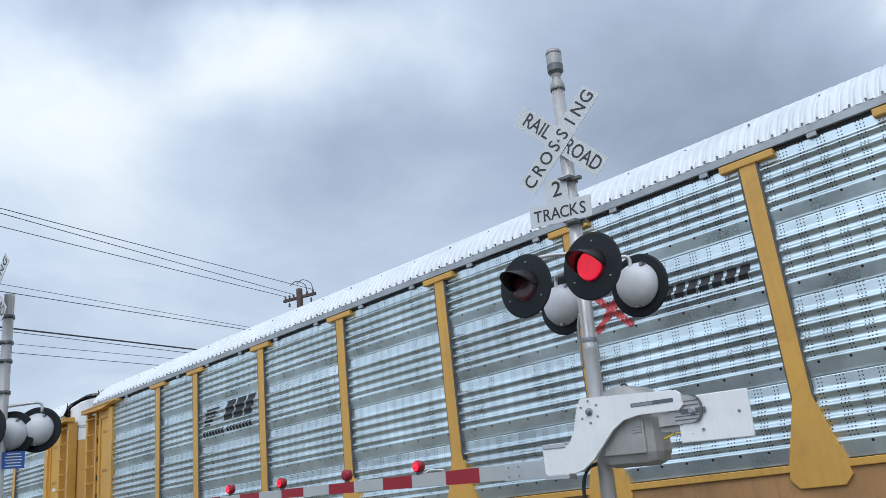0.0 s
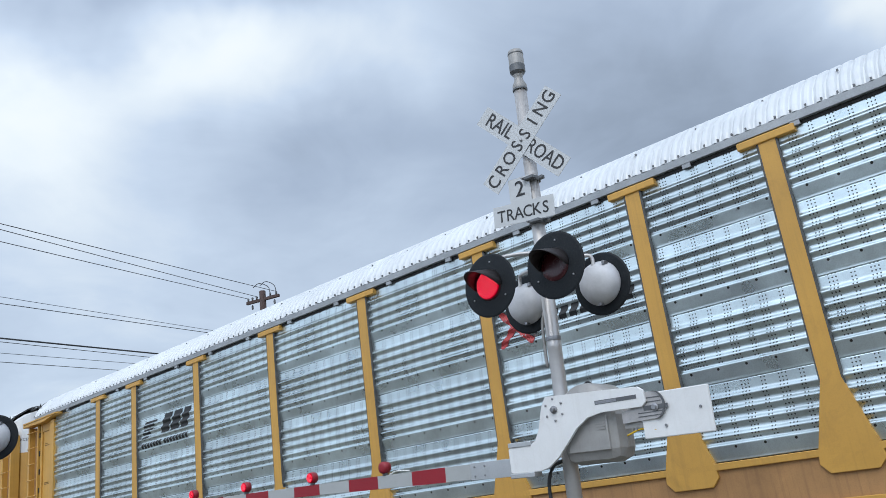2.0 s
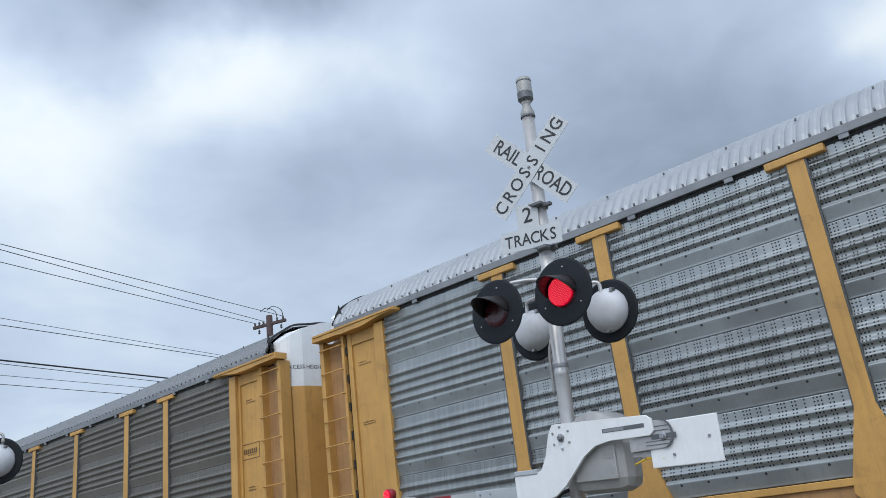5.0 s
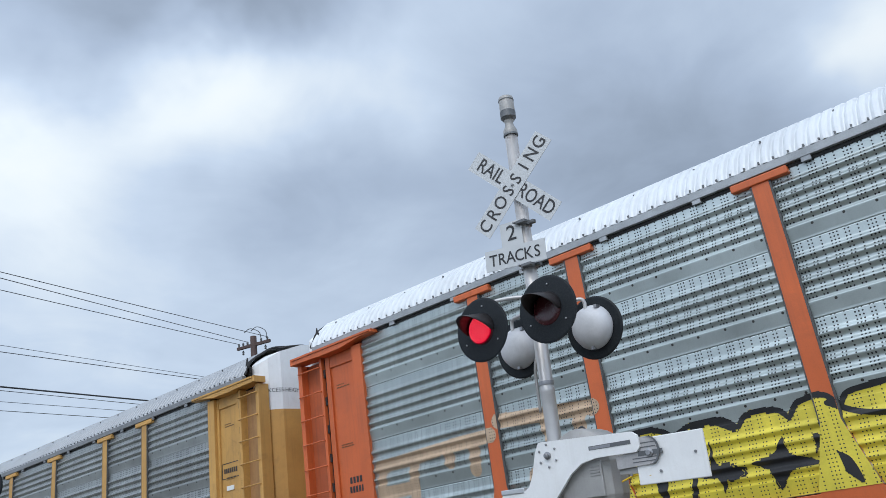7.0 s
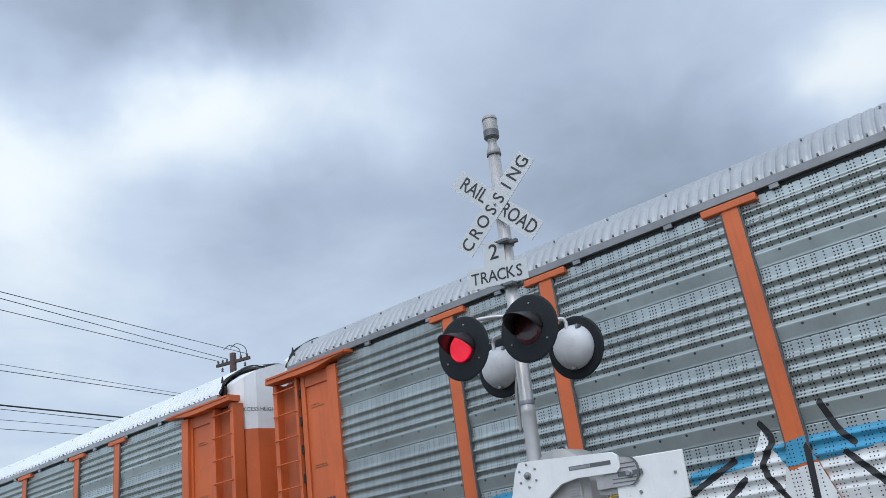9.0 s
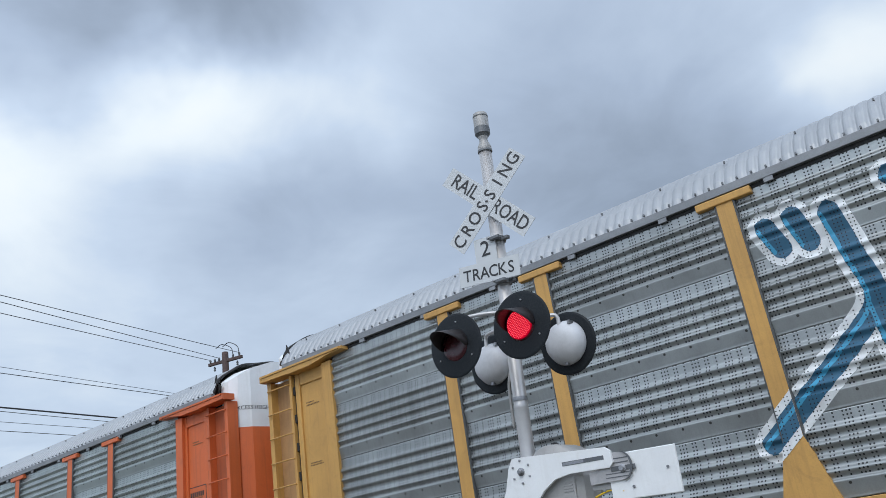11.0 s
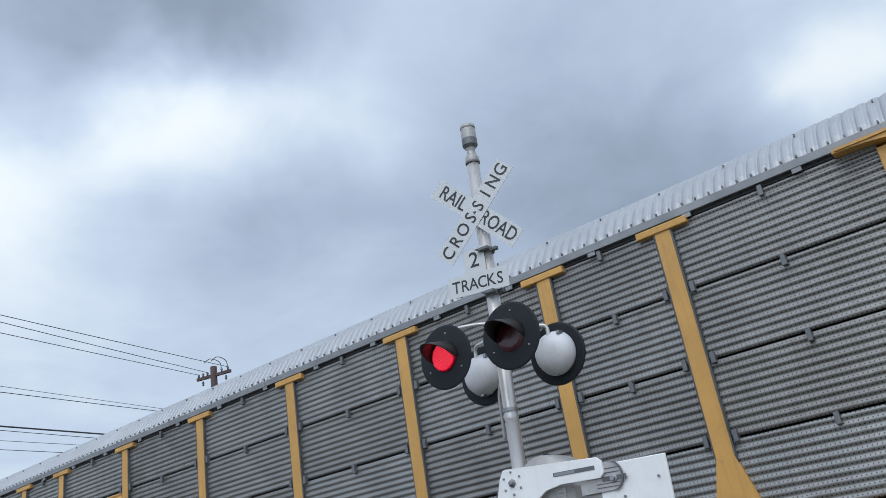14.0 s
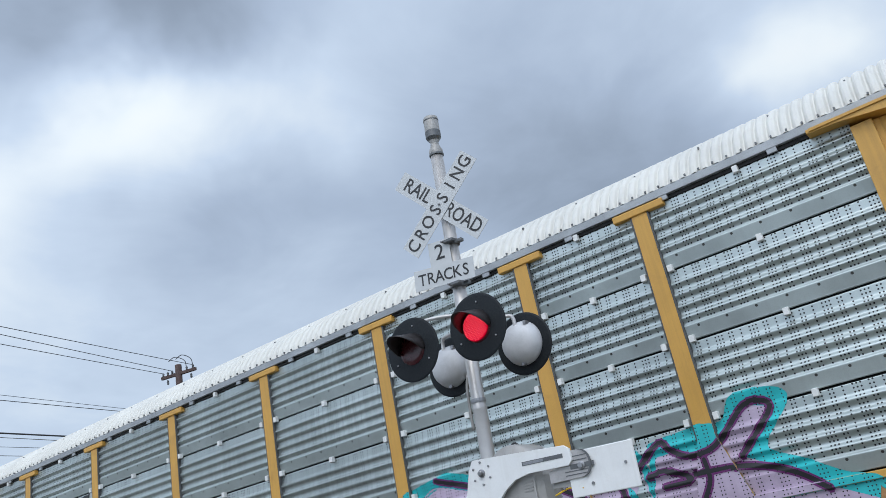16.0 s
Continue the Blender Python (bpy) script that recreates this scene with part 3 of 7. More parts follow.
def roof_mesh(material, drop=0.0, deep=0.036):
    """The roof: corrugated sheet bent over the car, rib beside rib."""
    bm = bmesh.new()
    prof = [(x, z - drop * (z - 5.2) / 0.7) for x, z in ROOF]
    prof += [(-x, z) for x, z in prof[-2::-1]]
    pitch = 0.15
    n = int(26.5 / pitch)
    ys = []
    for i in range(n):
        y = -n * pitch / 2 + i * pitch
        ys += [(y + pitch * q, deep * up) for q, up in ((0.0, 0.0), (0.10, 0.1), (0.25, 0.7), (0.42, 1.0), (0.66, 1.0), (0.84, 0.7), (0.95, 0.12))]
    ys.append((n * pitch / 2, 0.0))
    rings = []
    for y, up in ys:
        rings.append([bm.verts.new((x * (1 + 0.6 * up), y, z + (up if k not in (0, len(prof) - 1) else up * 0.4))) for k, (x, z) in enumerate(prof)])
    for a, b in zip(rings, rings[1:]):
        for k in range(len(prof) - 1):
            bm.faces.new((a[k], a[k + 1], b[k + 1], b[k]))
    return mesh_of(bm, "roof", material)


def bolt_rows_mesh(material):
    """Bolt heads along the roof sheets."""
    bm = bmesh.new()
    for x, z, step in ((-1.27, 5.635, 0.95), (-1.605, 5.225, 0.19)):
        y = -12.9
        while y < 12.9:
            box(bm, x - 0.012, x + 0.012, y, y + 0.022, z, z + 0.03)
            y += step
    return mesh_of(bm, "roof_bolt", material)


def post_mesh(material):
    """A post with its wide foot."""
    pts = [(-0.11, 5.0), (-0.11, 2.0), (-0.33, 1.25), (-0.36, 1.08), (-0.26, 0.97), (0.26, 0.97), (0.36, 1.08), (0.33, 1.25), (0.11, 2.0), (0.11, 5.0)]
    return mesh_of(plate(pts, -1.60, -1.52, 0.006), "post", material)


def cap_mesh(material):
    bm = boxed(-1.625, -1.50, -0.37, 0.37, 4.985, 5.085, bevel=0.012)
    return mesh_of(bm, "post_cap", material)


def end_post_mesh(material):
    pts = [(-0.12, 4.95), (-0.12, 2.1), (-0.28, 1.2), (-0.28, 0.98), (0.16, 0.98), (0.16, 1.9), (0.12, 2.1), (0.12, 4.95)]
    return mesh_of(plate(pts, -1.60, -1.50, 0.006), "end_post", material)


def door_panel_mesh(material):
    """The plain sheet between the end post and the ladder, with its raised frame."""
    bm = boxed(-1.49, -1.44, -0.42, 0.42, 1.2, 4.95)
    box(bm, -1.53, -1.49, 0.30, 0.42, 1.2, 4.95, 0.008)
    box(bm, -1.53, -1.49, -0.42, -0.34, 1.2, 4.95, 0.008)
    box(bm, -1.52, -1.49, -0.34, 0.30, 4.72, 4.95, 0.008)
    box(bm, -1.52, -1.49, -0.34, 0.30, 1.2, 1.36, 0.008)
    return mesh_of(bm, "side_sheet", material)


def stile_mesh(material):
    bm = bmesh.new()
    box(bm, -1.42, -1.39, -0.33, 0.33, 1.1, 4.93, mat=1)
    box(bm, -1.58, -1.32, -0.36, -0.25, 1.05, 4.95, 0.008)
    box(bm, -1.58, -1.32, 0.28, 0.35, 1.05, 4.95, 0.008)
    box(bm, -1.38, -1.34, 0.05, 0.10, 1.1, 4.9)
    return mesh_of(bm, "ladder_frame", [material, M["rusty_orange" if material is M["orange"] else "rusty_yellow"]])


def rung_mesh(material):
    bm = tube([(-1.56, 0.33, 0), (-1.62, 0.31, 0), (-1.62, -0.28, 0), (-1.57, -0.31, 0)], 0.013, 8)
    return mesh_of(bm, "rung", material, True)


def far_post_mesh(material):
    """The corner post and header end on the car's other side."""
    bm = boxed(1.34, 1.58, 12.95, 13.62, 1.05, 4.95, bevel=0.01)
    box(bm, 1.40, 1.70, 12.6, 13.70, 4.95, 5.09, 0.02)
    return mesh_of(bm, "far_post", material)


def header_mesh(material):
    pts = [(11.38, 5.09), (11.38, 5.035), (11.75, 5.02), (12.25, 4.95), (12.85, 4.94), (13.0, 4.97), (13.70, 4.965), (13.70, 5.09)]
    bm = plate(pts, -1.72, -1.42, 0.012)
    box(bm, -1.74, -1.72, 11.42, 13.66, 5.05, 5.085)
    return mesh_of(bm, "header", material)


def sill_mesh(material):
    return mesh_of(boxed(-1.56, 1.56, -11.7, 11.7, 0.62, 1.20, bevel=0.01), "side_sill", material)


def rail_mesh(material, half, z0, z1):
    return mesh_of(boxed(-1.60, -1.56, -half, half, z0, z1, bevel=0.008), "sill_rail", material)


def door_outline():
    half = [(-1.38, 13.20), (-1.365, 13.42), (-1.27, 13.62), (-1.05, 13.75), (-0.55, 13.82), (-0.03, 13.84)]
    return half + [(-x, y) for x, y in half[::-1]]


def door_mesh(material, z0, z1, follow):
    """A bulging clamshell end door between two heights; its top follows the roof."""
    bm = bmesh.new()
    pts = door_outline()
    low = [bm.verts.new((x, y, z0)) for x, y in pts]
    top = [bm.verts.new((x, y, roof_height(min(1.5, abs(x)) * 0.98) - 0.12 if follow else z1)) for x, y in pts]
    for i in range(len(pts) - 1):
        bm.faces.new((low[i], low[i + 1], top[i + 1], top[i]))
    if follow:
        inner = [bm.verts.new((x, 13.2, v.co.z + 0.02)) for (x, y), v in zip(pts, top)]
        for i in range(len(pts) - 1):
            bm.faces.new((top[i], top[i + 1], inner[i + 1], inner[i]))
    return mesh_of(bm, "door", material)


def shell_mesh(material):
    """The added box behind the panels, and the far side; near-black for the shade inside."""
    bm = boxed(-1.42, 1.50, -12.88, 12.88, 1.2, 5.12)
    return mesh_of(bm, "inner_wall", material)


def fascia_mesh(material):
    """The eave beam under the roof sheets, with the small brackets that hang from it."""
    bm = boxed(-1.605, -1.50, -13.15, 13.15, 5.105, 5.215, bevel=0.006)
    for i in range(16):
        y = -11.0 + i * 1.46
        box(bm, -1.598, -1.56, y, y + 0.12, 5.045, 5.105)
    return mesh_of(bm, "fascia", material)


def wheel_mesh(material):
    bm = turned([(0.02, -0.07), (0.44, -0.07), (0.455, -0.04), (0.455, 0.045), (0.48, 0.06), (0.48, 0.075), (0.38, 0.07), (0.33, 0.02), (0.12, 0.02), (0.10, 0.08), (0.02, 0.08)], 28, "X")
    return mesh_of(bm, "wheel", material, False)


def truck_mesh(material):
    bm = bmesh.new()
    for x in (-1.08, 0.98):
        pts = [(-1.25, 0.50), (-1.1, 0.66), (-0.5, 0.74), (0.5, 0.74), (1.1, 0.66), (1.25, 0.50), (1.05, 0.40), (0.7, 0.48), (0.45, 0.30), (-0.45, 0.30), (-0.7, 0.48), (-1.05, 0.40)]
        b2 = plate(pts, x, x + 0.10, 0.01)
        me = bpy.data.meshes.new("tmp")
        b2.to_mesh(me)
        b2.free()
        bm.from_mesh(me)
        bpy.data.meshes.remove(me)
    box(bm, -1.0, 1.0, -0.25, 0.25, 0.42, 0.78, 0.03)
    for y in (-0.89, 0.89):
        tube([(-0.8, y, 0.505), (0.8, y, 0.505)], 0.075, 10, bm)
    return mesh_of(bm, "truck_frame", material)


def bars(bm, y, z, n, w, h, gap, x=-1.0, slant=0.0, tall=None):
    """A line of n upright bars in place of letters; y is the line's start, reading towards -y."""
    for i in range(n):
        a = y - i * (w + gap)
        hh = h * (tall if tall and i == 0 else 1.0)
        pts = [(a, z), (a - w, z), (a - w - slant * hh, z + hh), (a - slant * hh, z + hh)]
        v = [bm.verts.new((x, p, q)) for p, q in pts]
        bm.faces.new(v)


def draped(bm, pts, kind, lift):
    """A flat shape given by a grid of (y, z) rows, laid over the ribs of the panels."""
    rows = [[bm.verts.new((skin(y, z, kind) - lift, y, z)) for y, z in r] for r in pts]
    for a, b in zip(rows, rows[1:]):
        for i in range(len(a) - 1):
            bm.faces.new((a[i], a[i + 1], b[i + 1], b[i]))


def cover(bm, y0, y1, z0, z1, kind, lift, slant=0.0):
    """A block of paint on the ribbed panels."""
    n = max(1, int((z1 - z0) / 0.02))
    draped(bm, [[(y0 - slant * (z1 - z0) * i / n, z0 + (z1 - z0) * i / n), (y1 - slant * (z1 - z0) * i / n, z0 + (z1 - z0) * i / n)] for i in range(n + 1)], kind, lift)


STROKE = [0]


def stroke(bm, points, width, kind, lift, smooth=True, grow=0.0):
    """A sprayed stroke with round ends along (y, z) points, draped over the ribs."""
    pts = arc([(0, y, z) for y, z in points], 8) if smooth and len(points) > 2 else [Vector((0, y, z)) for y, z in points]
    line = [pts[0]]
    for a, b in zip(pts, pts[1:]):
        n = max(1, int((b - a).length / (0.03 if kind == "fine" else 0.05)))
        line += [a.lerp(b, (i + 1) / n) for i in range(n)]
    STROKE[0] += 1
    lift += 0.00035 * (STROKE[0] % 9)
    half = width / 2 + grow
    if len(line) < 2:
        return
    d0, d1 = (line[1] - line[0]).normalized(), (line[-1] - line[-2]).normalized()
    ends = 4
    seq = []
    for i in range(ends):
        a = math.pi / 2 * i / ends
        seq.append((line[0] - d0 * half * math.cos(a), d0, half * math.sin(a) + 0.001))
    for i, p in enumerate(line):
        d = (line[min(i + 1, len(line) - 1)] - line[max(i - 1, 0)]).normalized()
        seq.append((p, d, half))
    for i in range(ends):
        a = math.pi / 2 * (i + 1) / ends
        seq.append((line[-1] + d1 * half * math.sin(a), d1, half * math.cos(a) + 0.001))
    m = max(2, int(2 * half / (0.018 if kind == "fine" else 0.026)))
    rows = []
    for p, d, h in seq:
        side = Vector((0, -d.z, d.y))
        rows.append([((p + side * h * (2 * k / m - 1)).y, min(5.05, max(1.26, (p + side * h * (2 * k / m - 1)).z))) for k in range(m + 1)])
    draped(bm, rows, kind, lift)


def reach(z, a, b, r):
    """Where a round-ended stroke from a to b crosses the height z."""
    ys = []
    for q in (a, b):
        k = r * r - (z - q[1]) ** 2
        if k > 0:
            ys += [q[0] - math.sqrt(k), q[0] + math.sqrt(k)]
    w = math.hypot(b[0] - a[0], b[1] - a[1])
    if w > 1e-6:
        n = (-(b[1] - a[1]) / w * r, (b[0] - a[0]) / w * r)
        ring = [(a[0] + n[0], a[1] + n[1]), (b[0] + n[0], b[1] + n[1]), (b[0] - n[0], b[1] - n[1]), (a[0] - n[0], a[1] - n[1])]
        ys += crossings(z, ring)
    return (min(ys), max(ys)) if ys else None


def crossings(z, ring):
    out = []
    for (y0, z0), (y1, z1) in zip(ring, ring[1:] + ring[:1]):
        if (z0 <= z) != (z1 <= z):
            out.append(y0 + (y1 - y0) * (z - z0) / (z1 - z0))
    return sorted(out)


def spans(z, segs, fills):
    """The stretches along the car that are painted at the height z, split where posts begin and end."""
    got = [q for q in (reach(z, a, b, r) for a, b, r in segs if min(a[1], b[1]) - r < z < max(a[1], b[1]) + r) if q]
    for ring in fills:
        c = crossings(z, ring)
        got += list(zip(c[::2], c[1::2]))
    joined = []
    for lo, hi in sorted(got):
        if joined and lo <= joined[-1][1] + 0.004:
            joined[-1][1] = max(joined[-1][1], hi)
        else:
            joined.append([lo, hi])
    half = 0.115 if z > 2.0 else 0.115 + 0.23 * min(1.0, (2.0 - z) / 0.75)
    cuts = sorted([-EDGE] + [q + e for q in POSTS for e in (-half, half)] + [EDGE])
    return [[(max(lo, c), min(hi, e)) for lo, hi in joined if min(hi, e) - max(lo, c) > 0.003] for c, e in zip(cuts, cuts[1:])]


def paint_mesh(name, kind, lift, segs, fills, material):
    """Strokes and filled outlines of (y, z), joined and laid over posts and ribs."""
    zs = [p[1] + e * r for a, b, r in segs for p in (a, b) for e in (-1, 1)] + [p[1] for f in fills for p in f]
    lo, hi = max(0.74, min(zs)), min(5.04, max(zs))
    n = max(2, int((hi - lo) / 0.0125))
    rows = [(lo + (hi - lo) * i / n) for i in range(n + 1)]
    cells = [spans(z, segs, fills) for z in rows]
    verts, faces = [], []
    for i in range(n):
        z0, z1 = rows[i], rows[i + 1]
        for low, top in zip(cells[i], cells[i + 1]):
            if len(low) != len(top):
                top = low = low if len(low) > len(top) else top
            for (a, b), (c, e) in zip(low, top):
                mid = (a + b + c + e) / 4
                x0, x1 = skin(mid, z0, kind) - lift, skin(mid, z1, kind) - lift
                k = len(verts)
                verts += [(x0, a, z0), (x0, b, z0), (x1, e, z1), (x1, c, z1)]
                faces.append((k, k + 1, k + 2, k + 3))
    me = bpy.data.meshes.new(name)
    me.from_pydata(verts, [], faces)
    me.materials.append(material)
    return me


def sprayed(car, kind, layers, label):
    """Graffiti: layers of (paint, width, growth, strokes, fills), the lowest first."""
    for i, (paint, width, grow, strokes, *more) in enumerate(layers):
        segs = []
        for s in strokes:
            line = [(q.y, q.z) for q in arc([(0, y, z) for y, z in s], 5)] if len(s) > 2 else list(s)
            segs += [(a, b, width / 2 + grow) for a, b in zip(line, line[1:])]
        me = paint_mesh("graffiti", kind, 0.004 + 0.003 * i, segs, more[0] if more else [], M[paint])
        tagged(part("graffiti", me, None, car, label), kind="stuff")


def make_car(paint, sheet_mat, roof, kind="five", gap=0.006, door="white_door", red_bay=False, label=""):
    p, s = M[paint], M[sheet_mat]
    car = thing("autorack_car", pose(AXIS, 0, 0), label, "freight car", "cars of the train")
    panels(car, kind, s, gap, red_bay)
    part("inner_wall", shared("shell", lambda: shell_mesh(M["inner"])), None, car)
    part("roof", shared(("roof", roof), lambda: roof_mesh(M[roof], 0.04 if roof == "roof_dark" else 0.0, 0.02 if roof in ("roof_dark", "roof_grey") else 0.036)), None, car, "corrugated steel roof")
    eave = {"roof_white": "eave_pale", "roof_cream": "eave_pale"}.get(roof, "eave")
    part("fascia", shared(("fascia", eave), lambda: fascia_mesh(M[eave])), None, car)
    # black strip standing in for the shade between panel tops and eave beam
    part("eave_gap", shared("eave_gap", lambda: mesh_of(boxed(-1.545, -1.48, -11.8, 11.8, 5.055, 5.11), "eave_gap", M["black"])), None, car)
    tagged(part("roof_bolt", shared("roof_bolt", lambda: bolt_rows_mesh(M["fascia"])), None, car), kind="stuff")
    part("side_sill", shared(("sill", paint), lambda: sill_mesh(M["rusty_orange" if paint == "orange" else "rusty_yellow"])), None, car)
    part("sill_rail", shared(("rail", paint), lambda: rail_mesh(p, 13.3, 1.16, 1.245)), None, car)
    part("sill_rail", shared(("low_rail", paint), lambda: rail_mesh(p, 11.6, 0.62, 0.70)), None, car)
    for y in POSTS:
        ob = part("post", shared(("post", paint), lambda: post_mesh(p)), None, car)
        ob.location.y = y
        ob = part("post_seal", shared("post_seal", lambda: mesh_of(boxed(-1.594, -1.50, -0.135, 0.135, 1.26, 4.99), "post_seal", M["seal"])), None, car)
        ob.location.y = y
        ob = part("post_cap", shared(("cap", paint), lambda: cap_mesh(p)), None, car)
        ob.location.y = y
    for end in (1, -1):
        def put(name, mesh, y, lab=""):
            ob = part(name, mesh, None, car, lab)
            ob.location.y = y
            return ob
        put("end_post", shared(("end_post", paint, end), lambda: mirrored(end_post_mesh(p), end)), end * 11.94)
        put("side_sheet", shared(("sheet", paint, end), lambda: mirrored(door_panel_mesh(p), end)), end * 12.47)
        frame_ob = put("ladder_frame", shared(("stile", paint, end), lambda: mirrored(stile_mesh(p), -end)), end * 13.29)
        for i in range(9):
            r = part("rung", shared(("rung", paint), lambda: rung_mesh(p)), None, frame_ob)
            r.location.z = 4.78 - 0.455 * i
        put("header", shared(("header", paint, end), lambda: mirrored(header_mesh(p), end)), 0)
        put("door", shared(("door", paint, end), lambda: mirrored(door_mesh(p, 1.15, 4.42, False), end)), 0, "bulging end door")
        cap_ob = put("door_cap", shared(("door_cap", door, end), lambda: mirrored(door_mesh(M[door], 4.42, 0, True), end)), 0, "white upper part of the end door")
        put("door_seal", shared(("seal", end), lambda: mirrored(mesh_of(boxed(-0.05, 0.05, 13.80, 13.88, 1.15, 5.75), "seal", M["black"]), end)), 0)
        wave = random.Random(5)
        edge = [(x + wave.uniform(-0.02, 0.02), 13.20 + wave.uniform(-0.05, 0.03), z + wave.uniform(0.0, 0.03)) for x, z in list(ROOF) + [(-x, z) for x, z in ROOF[-2:1:-1]]]
        bm = tube(arc(edge, 4), 0.026, 6)
        put("roof_seal", shared(("roof_seal", end), lambda: mirrored(mesh_of(bm, "roof_seal", M["black"]), end)), 0)
        flap = plate([(12.86, 5.22), (13.22, 5.20), (13.30, 5.34), (13.20, 5.42), (13.14, 5.62), (13.06, 5.40), (12.98, 5.33)], -1.46, -1.44)
        put("torn_seal", shared(("torn_seal", end), lambda: mirrored(mesh_of(flap, "torn_seal", M["black"]), end)), 0, "torn black rubber seal")
        for q in (-0.30, 0.18):
            grab = tube(arc([(q, 13.80, 4.98), (q, 13.91, 5.0), (q + 0.17, 13.92, 5.0), (q + 0.17, 13.80, 4.98)], 4), 0.014, 6)
            put("grab_iron", shared(("grab", q, end, door), lambda: mirrored(mesh_of(grab, "grab_iron", M["steel"], True), end)), 0)
        put("far_post", shared(("far_post", paint, end), lambda: mirrored(far_post_mesh(p), end)), 0)
        # dark hinge strip between sheet and ladder
        bm2 = boxed(-1.50, -1.42, 12.90, 12.955, 1.2, 4.93)
        for i in range(7):
            box(bm2, -1.545, -1.50, 12.89, 12.955, 1.45 + i * 0.52, 1.60 + i * 0.52)
        put("hinge", shared(("hinge", end), lambda: mirrored(mesh_of(bm2, "hinge", M["black"]), end)), 0)
        truck = put("truck_frame", shared("truck", lambda: truck_mesh(M["truck"])), end * 10.0)
        for y in (-0.89, 0.89):
            for x, flip in ((-0.7525, 1), (0.7525, -1)):
                w = part("wheel", shared(("wheel", flip), lambda: wheel_mesh(M["truck"]) if flip == 1 else turned_round(wheel_mesh(M["truck"]))), None, truck)
                w.location = (x, y, 0.505)
        put("coupler", shared(("coupler", end), lambda: mirrored(mesh_of(boxed(-0.12, 0.12, 13.2, 14.3, 0.62, 0.90, bevel=0.03), "coupler", M["truck"]), end)), 0)
        put("end_platform", shared(("platform", paint, end), lambda: mirrored(mesh_of(boxed(-1.56, 1.56, 11.7, 13.35, 1.0, 1.20, bevel=0.01), "end_platform", p), end)), 0)
        # stencilled marks on the end sheets
        bm3 = bmesh.new()
        rnd = random.Random(7 + end)
        marks = ((4.35, 6, 0.022), (4.30, 9, 0.022), (3.25, 9, 0.02), (3.21, 9, 0.02)) + (() if end > 0 else ((2.56, 7, 0.03), (2.50, 7, 0.03), (1.75, 8, 0.025)))
        for z, n, h in marks:
            bars(bm3, end * 12.47 + 0.18, z, n, 0.022 + 0.006 * rnd.random(), h, 0.012, -1.4945)
        tagged(part("stencil", bm3, M["ink_brown"], car), kind="stuff")
    return car


def mirrored(me, end):
    if end < 0:
        me.transform(Matrix.Diagonal((1, -1, 1, 1)))
        me.flip_normals()
    return me


def turned_round(me):
    me.transform(Matrix.Diagonal((-1, 1, 1, 1)))
    me.flip_normals()
    return me


# the train, from its front to its end
cars = [
    make_car("yellow", "galv_new", "roof_white", label="yellow car carrier with bright galvanised ribbed panels"),
    make_car("yellow", "galv_new", "roof_white", label="yellow car carrier with bright galvanised panels and red logo"),
    make_car("yellow", "galv_new", "roof_white", label="yellow car carrier with bright galvanised panels and black logo"),
    make_car("yellow_old", "galv_brown", "roof_dark", red_bay=True, label="yellow car carrier with brown weathered panels and red emblem"),
    make_car("yellow_old", "galv_grey", "roof_grey", label="faded yellow car carrier with dull grey panels"),
    make_car("orange", "galv_green", "roof_white", label="orange car carrier with pale panels and yellow graffiti"),
    make_car("orange", "galv_mid", "roof_grey", label="orange car carrier with pale panels and blue-white graffiti"),
    make_car("yellow_old", "galv_grey", "roof_grey", label="yellow car carrier with grey panels and blue graffiti"),
    make_car("yellow_old", "galv_fine", "roof_grey", "fine", 0.03, "pink_door", label="yellow car carrier with finely ribbed dark grey panels"),
    make_car("yellow", "galv_green", "roof_cream", "five", 0.03, label="yellow car carrier with pale panels and purple graffiti"),
]

# ---- lettering, emblems and graffiti on the cars ----
first, red_logo, black_logo, brown, dull, orange_a, orange_b, blue_tag, fine_car, last_car = cars


def emblem_stripes(car, kind, lift=0.006):
    """The black railway emblem: a fan of stripes, two slanted blocks and a line of bars for its name."""
    bm = bmesh.new()
    for i in range(5):
        z = 3.63 + i * 0.085
        cover(bm, 6.82 - 0.03 * i, 6.42 - 0.10 * i + 0.10, z, z + 0.05, kind, lift, 0.35)
    cover(bm, 5.95, 5.60, 3.66, 4.08, kind, lift, 0.5)
    cover(bm, 5.52, 5.16, 3.66, 4.08, kind, lift, 0.5)
    cover(bm, 5.08, 4.78, 3.66, 4.08, kind, lift, 0.5)
    tagged(part("emblem", bm, M["ink"], car, "black striped emblem"), kind="stuff")
    for i, (y, n) in enumerate(((6.86, 7), (5.82, 8))):
        bm = bmesh.new()
        for k in range(n):
            cover(bm, y - k * 0.135, y - k * 0.135 - 0.095, 3.40, 3.52, kind, lift, 0.3)
        tagged(part("name_strip", bm, M["ink"], car, "black bars of a name"), kind="stuff")


def hour_emblem(car, kind):
    bm = bmesh.new()
    stroke(bm, [(-4.50, 3.40), (-5.05, 3.92)], 0.10, kind, 0.006, False)
    stroke(bm, [(-4.55, 3.88), (-5.05, 3.38)], 0.10, kind, 0.010, False)
    tagged(part("emblem", bm, M["red_logo"], car, "red crossed emblem"), kind="stuff")
    bm = bmesh.new()
    for k in range(9):
        cover(bm, -5.22 - k * 0.185, -5.35 - k * 0.185, 3.56, 3.74, kind, 0.006, 0.35)
    tagged(part("name_strip", bm, M["ink"], car, "black slanted bars of a name"), kind="stuff")


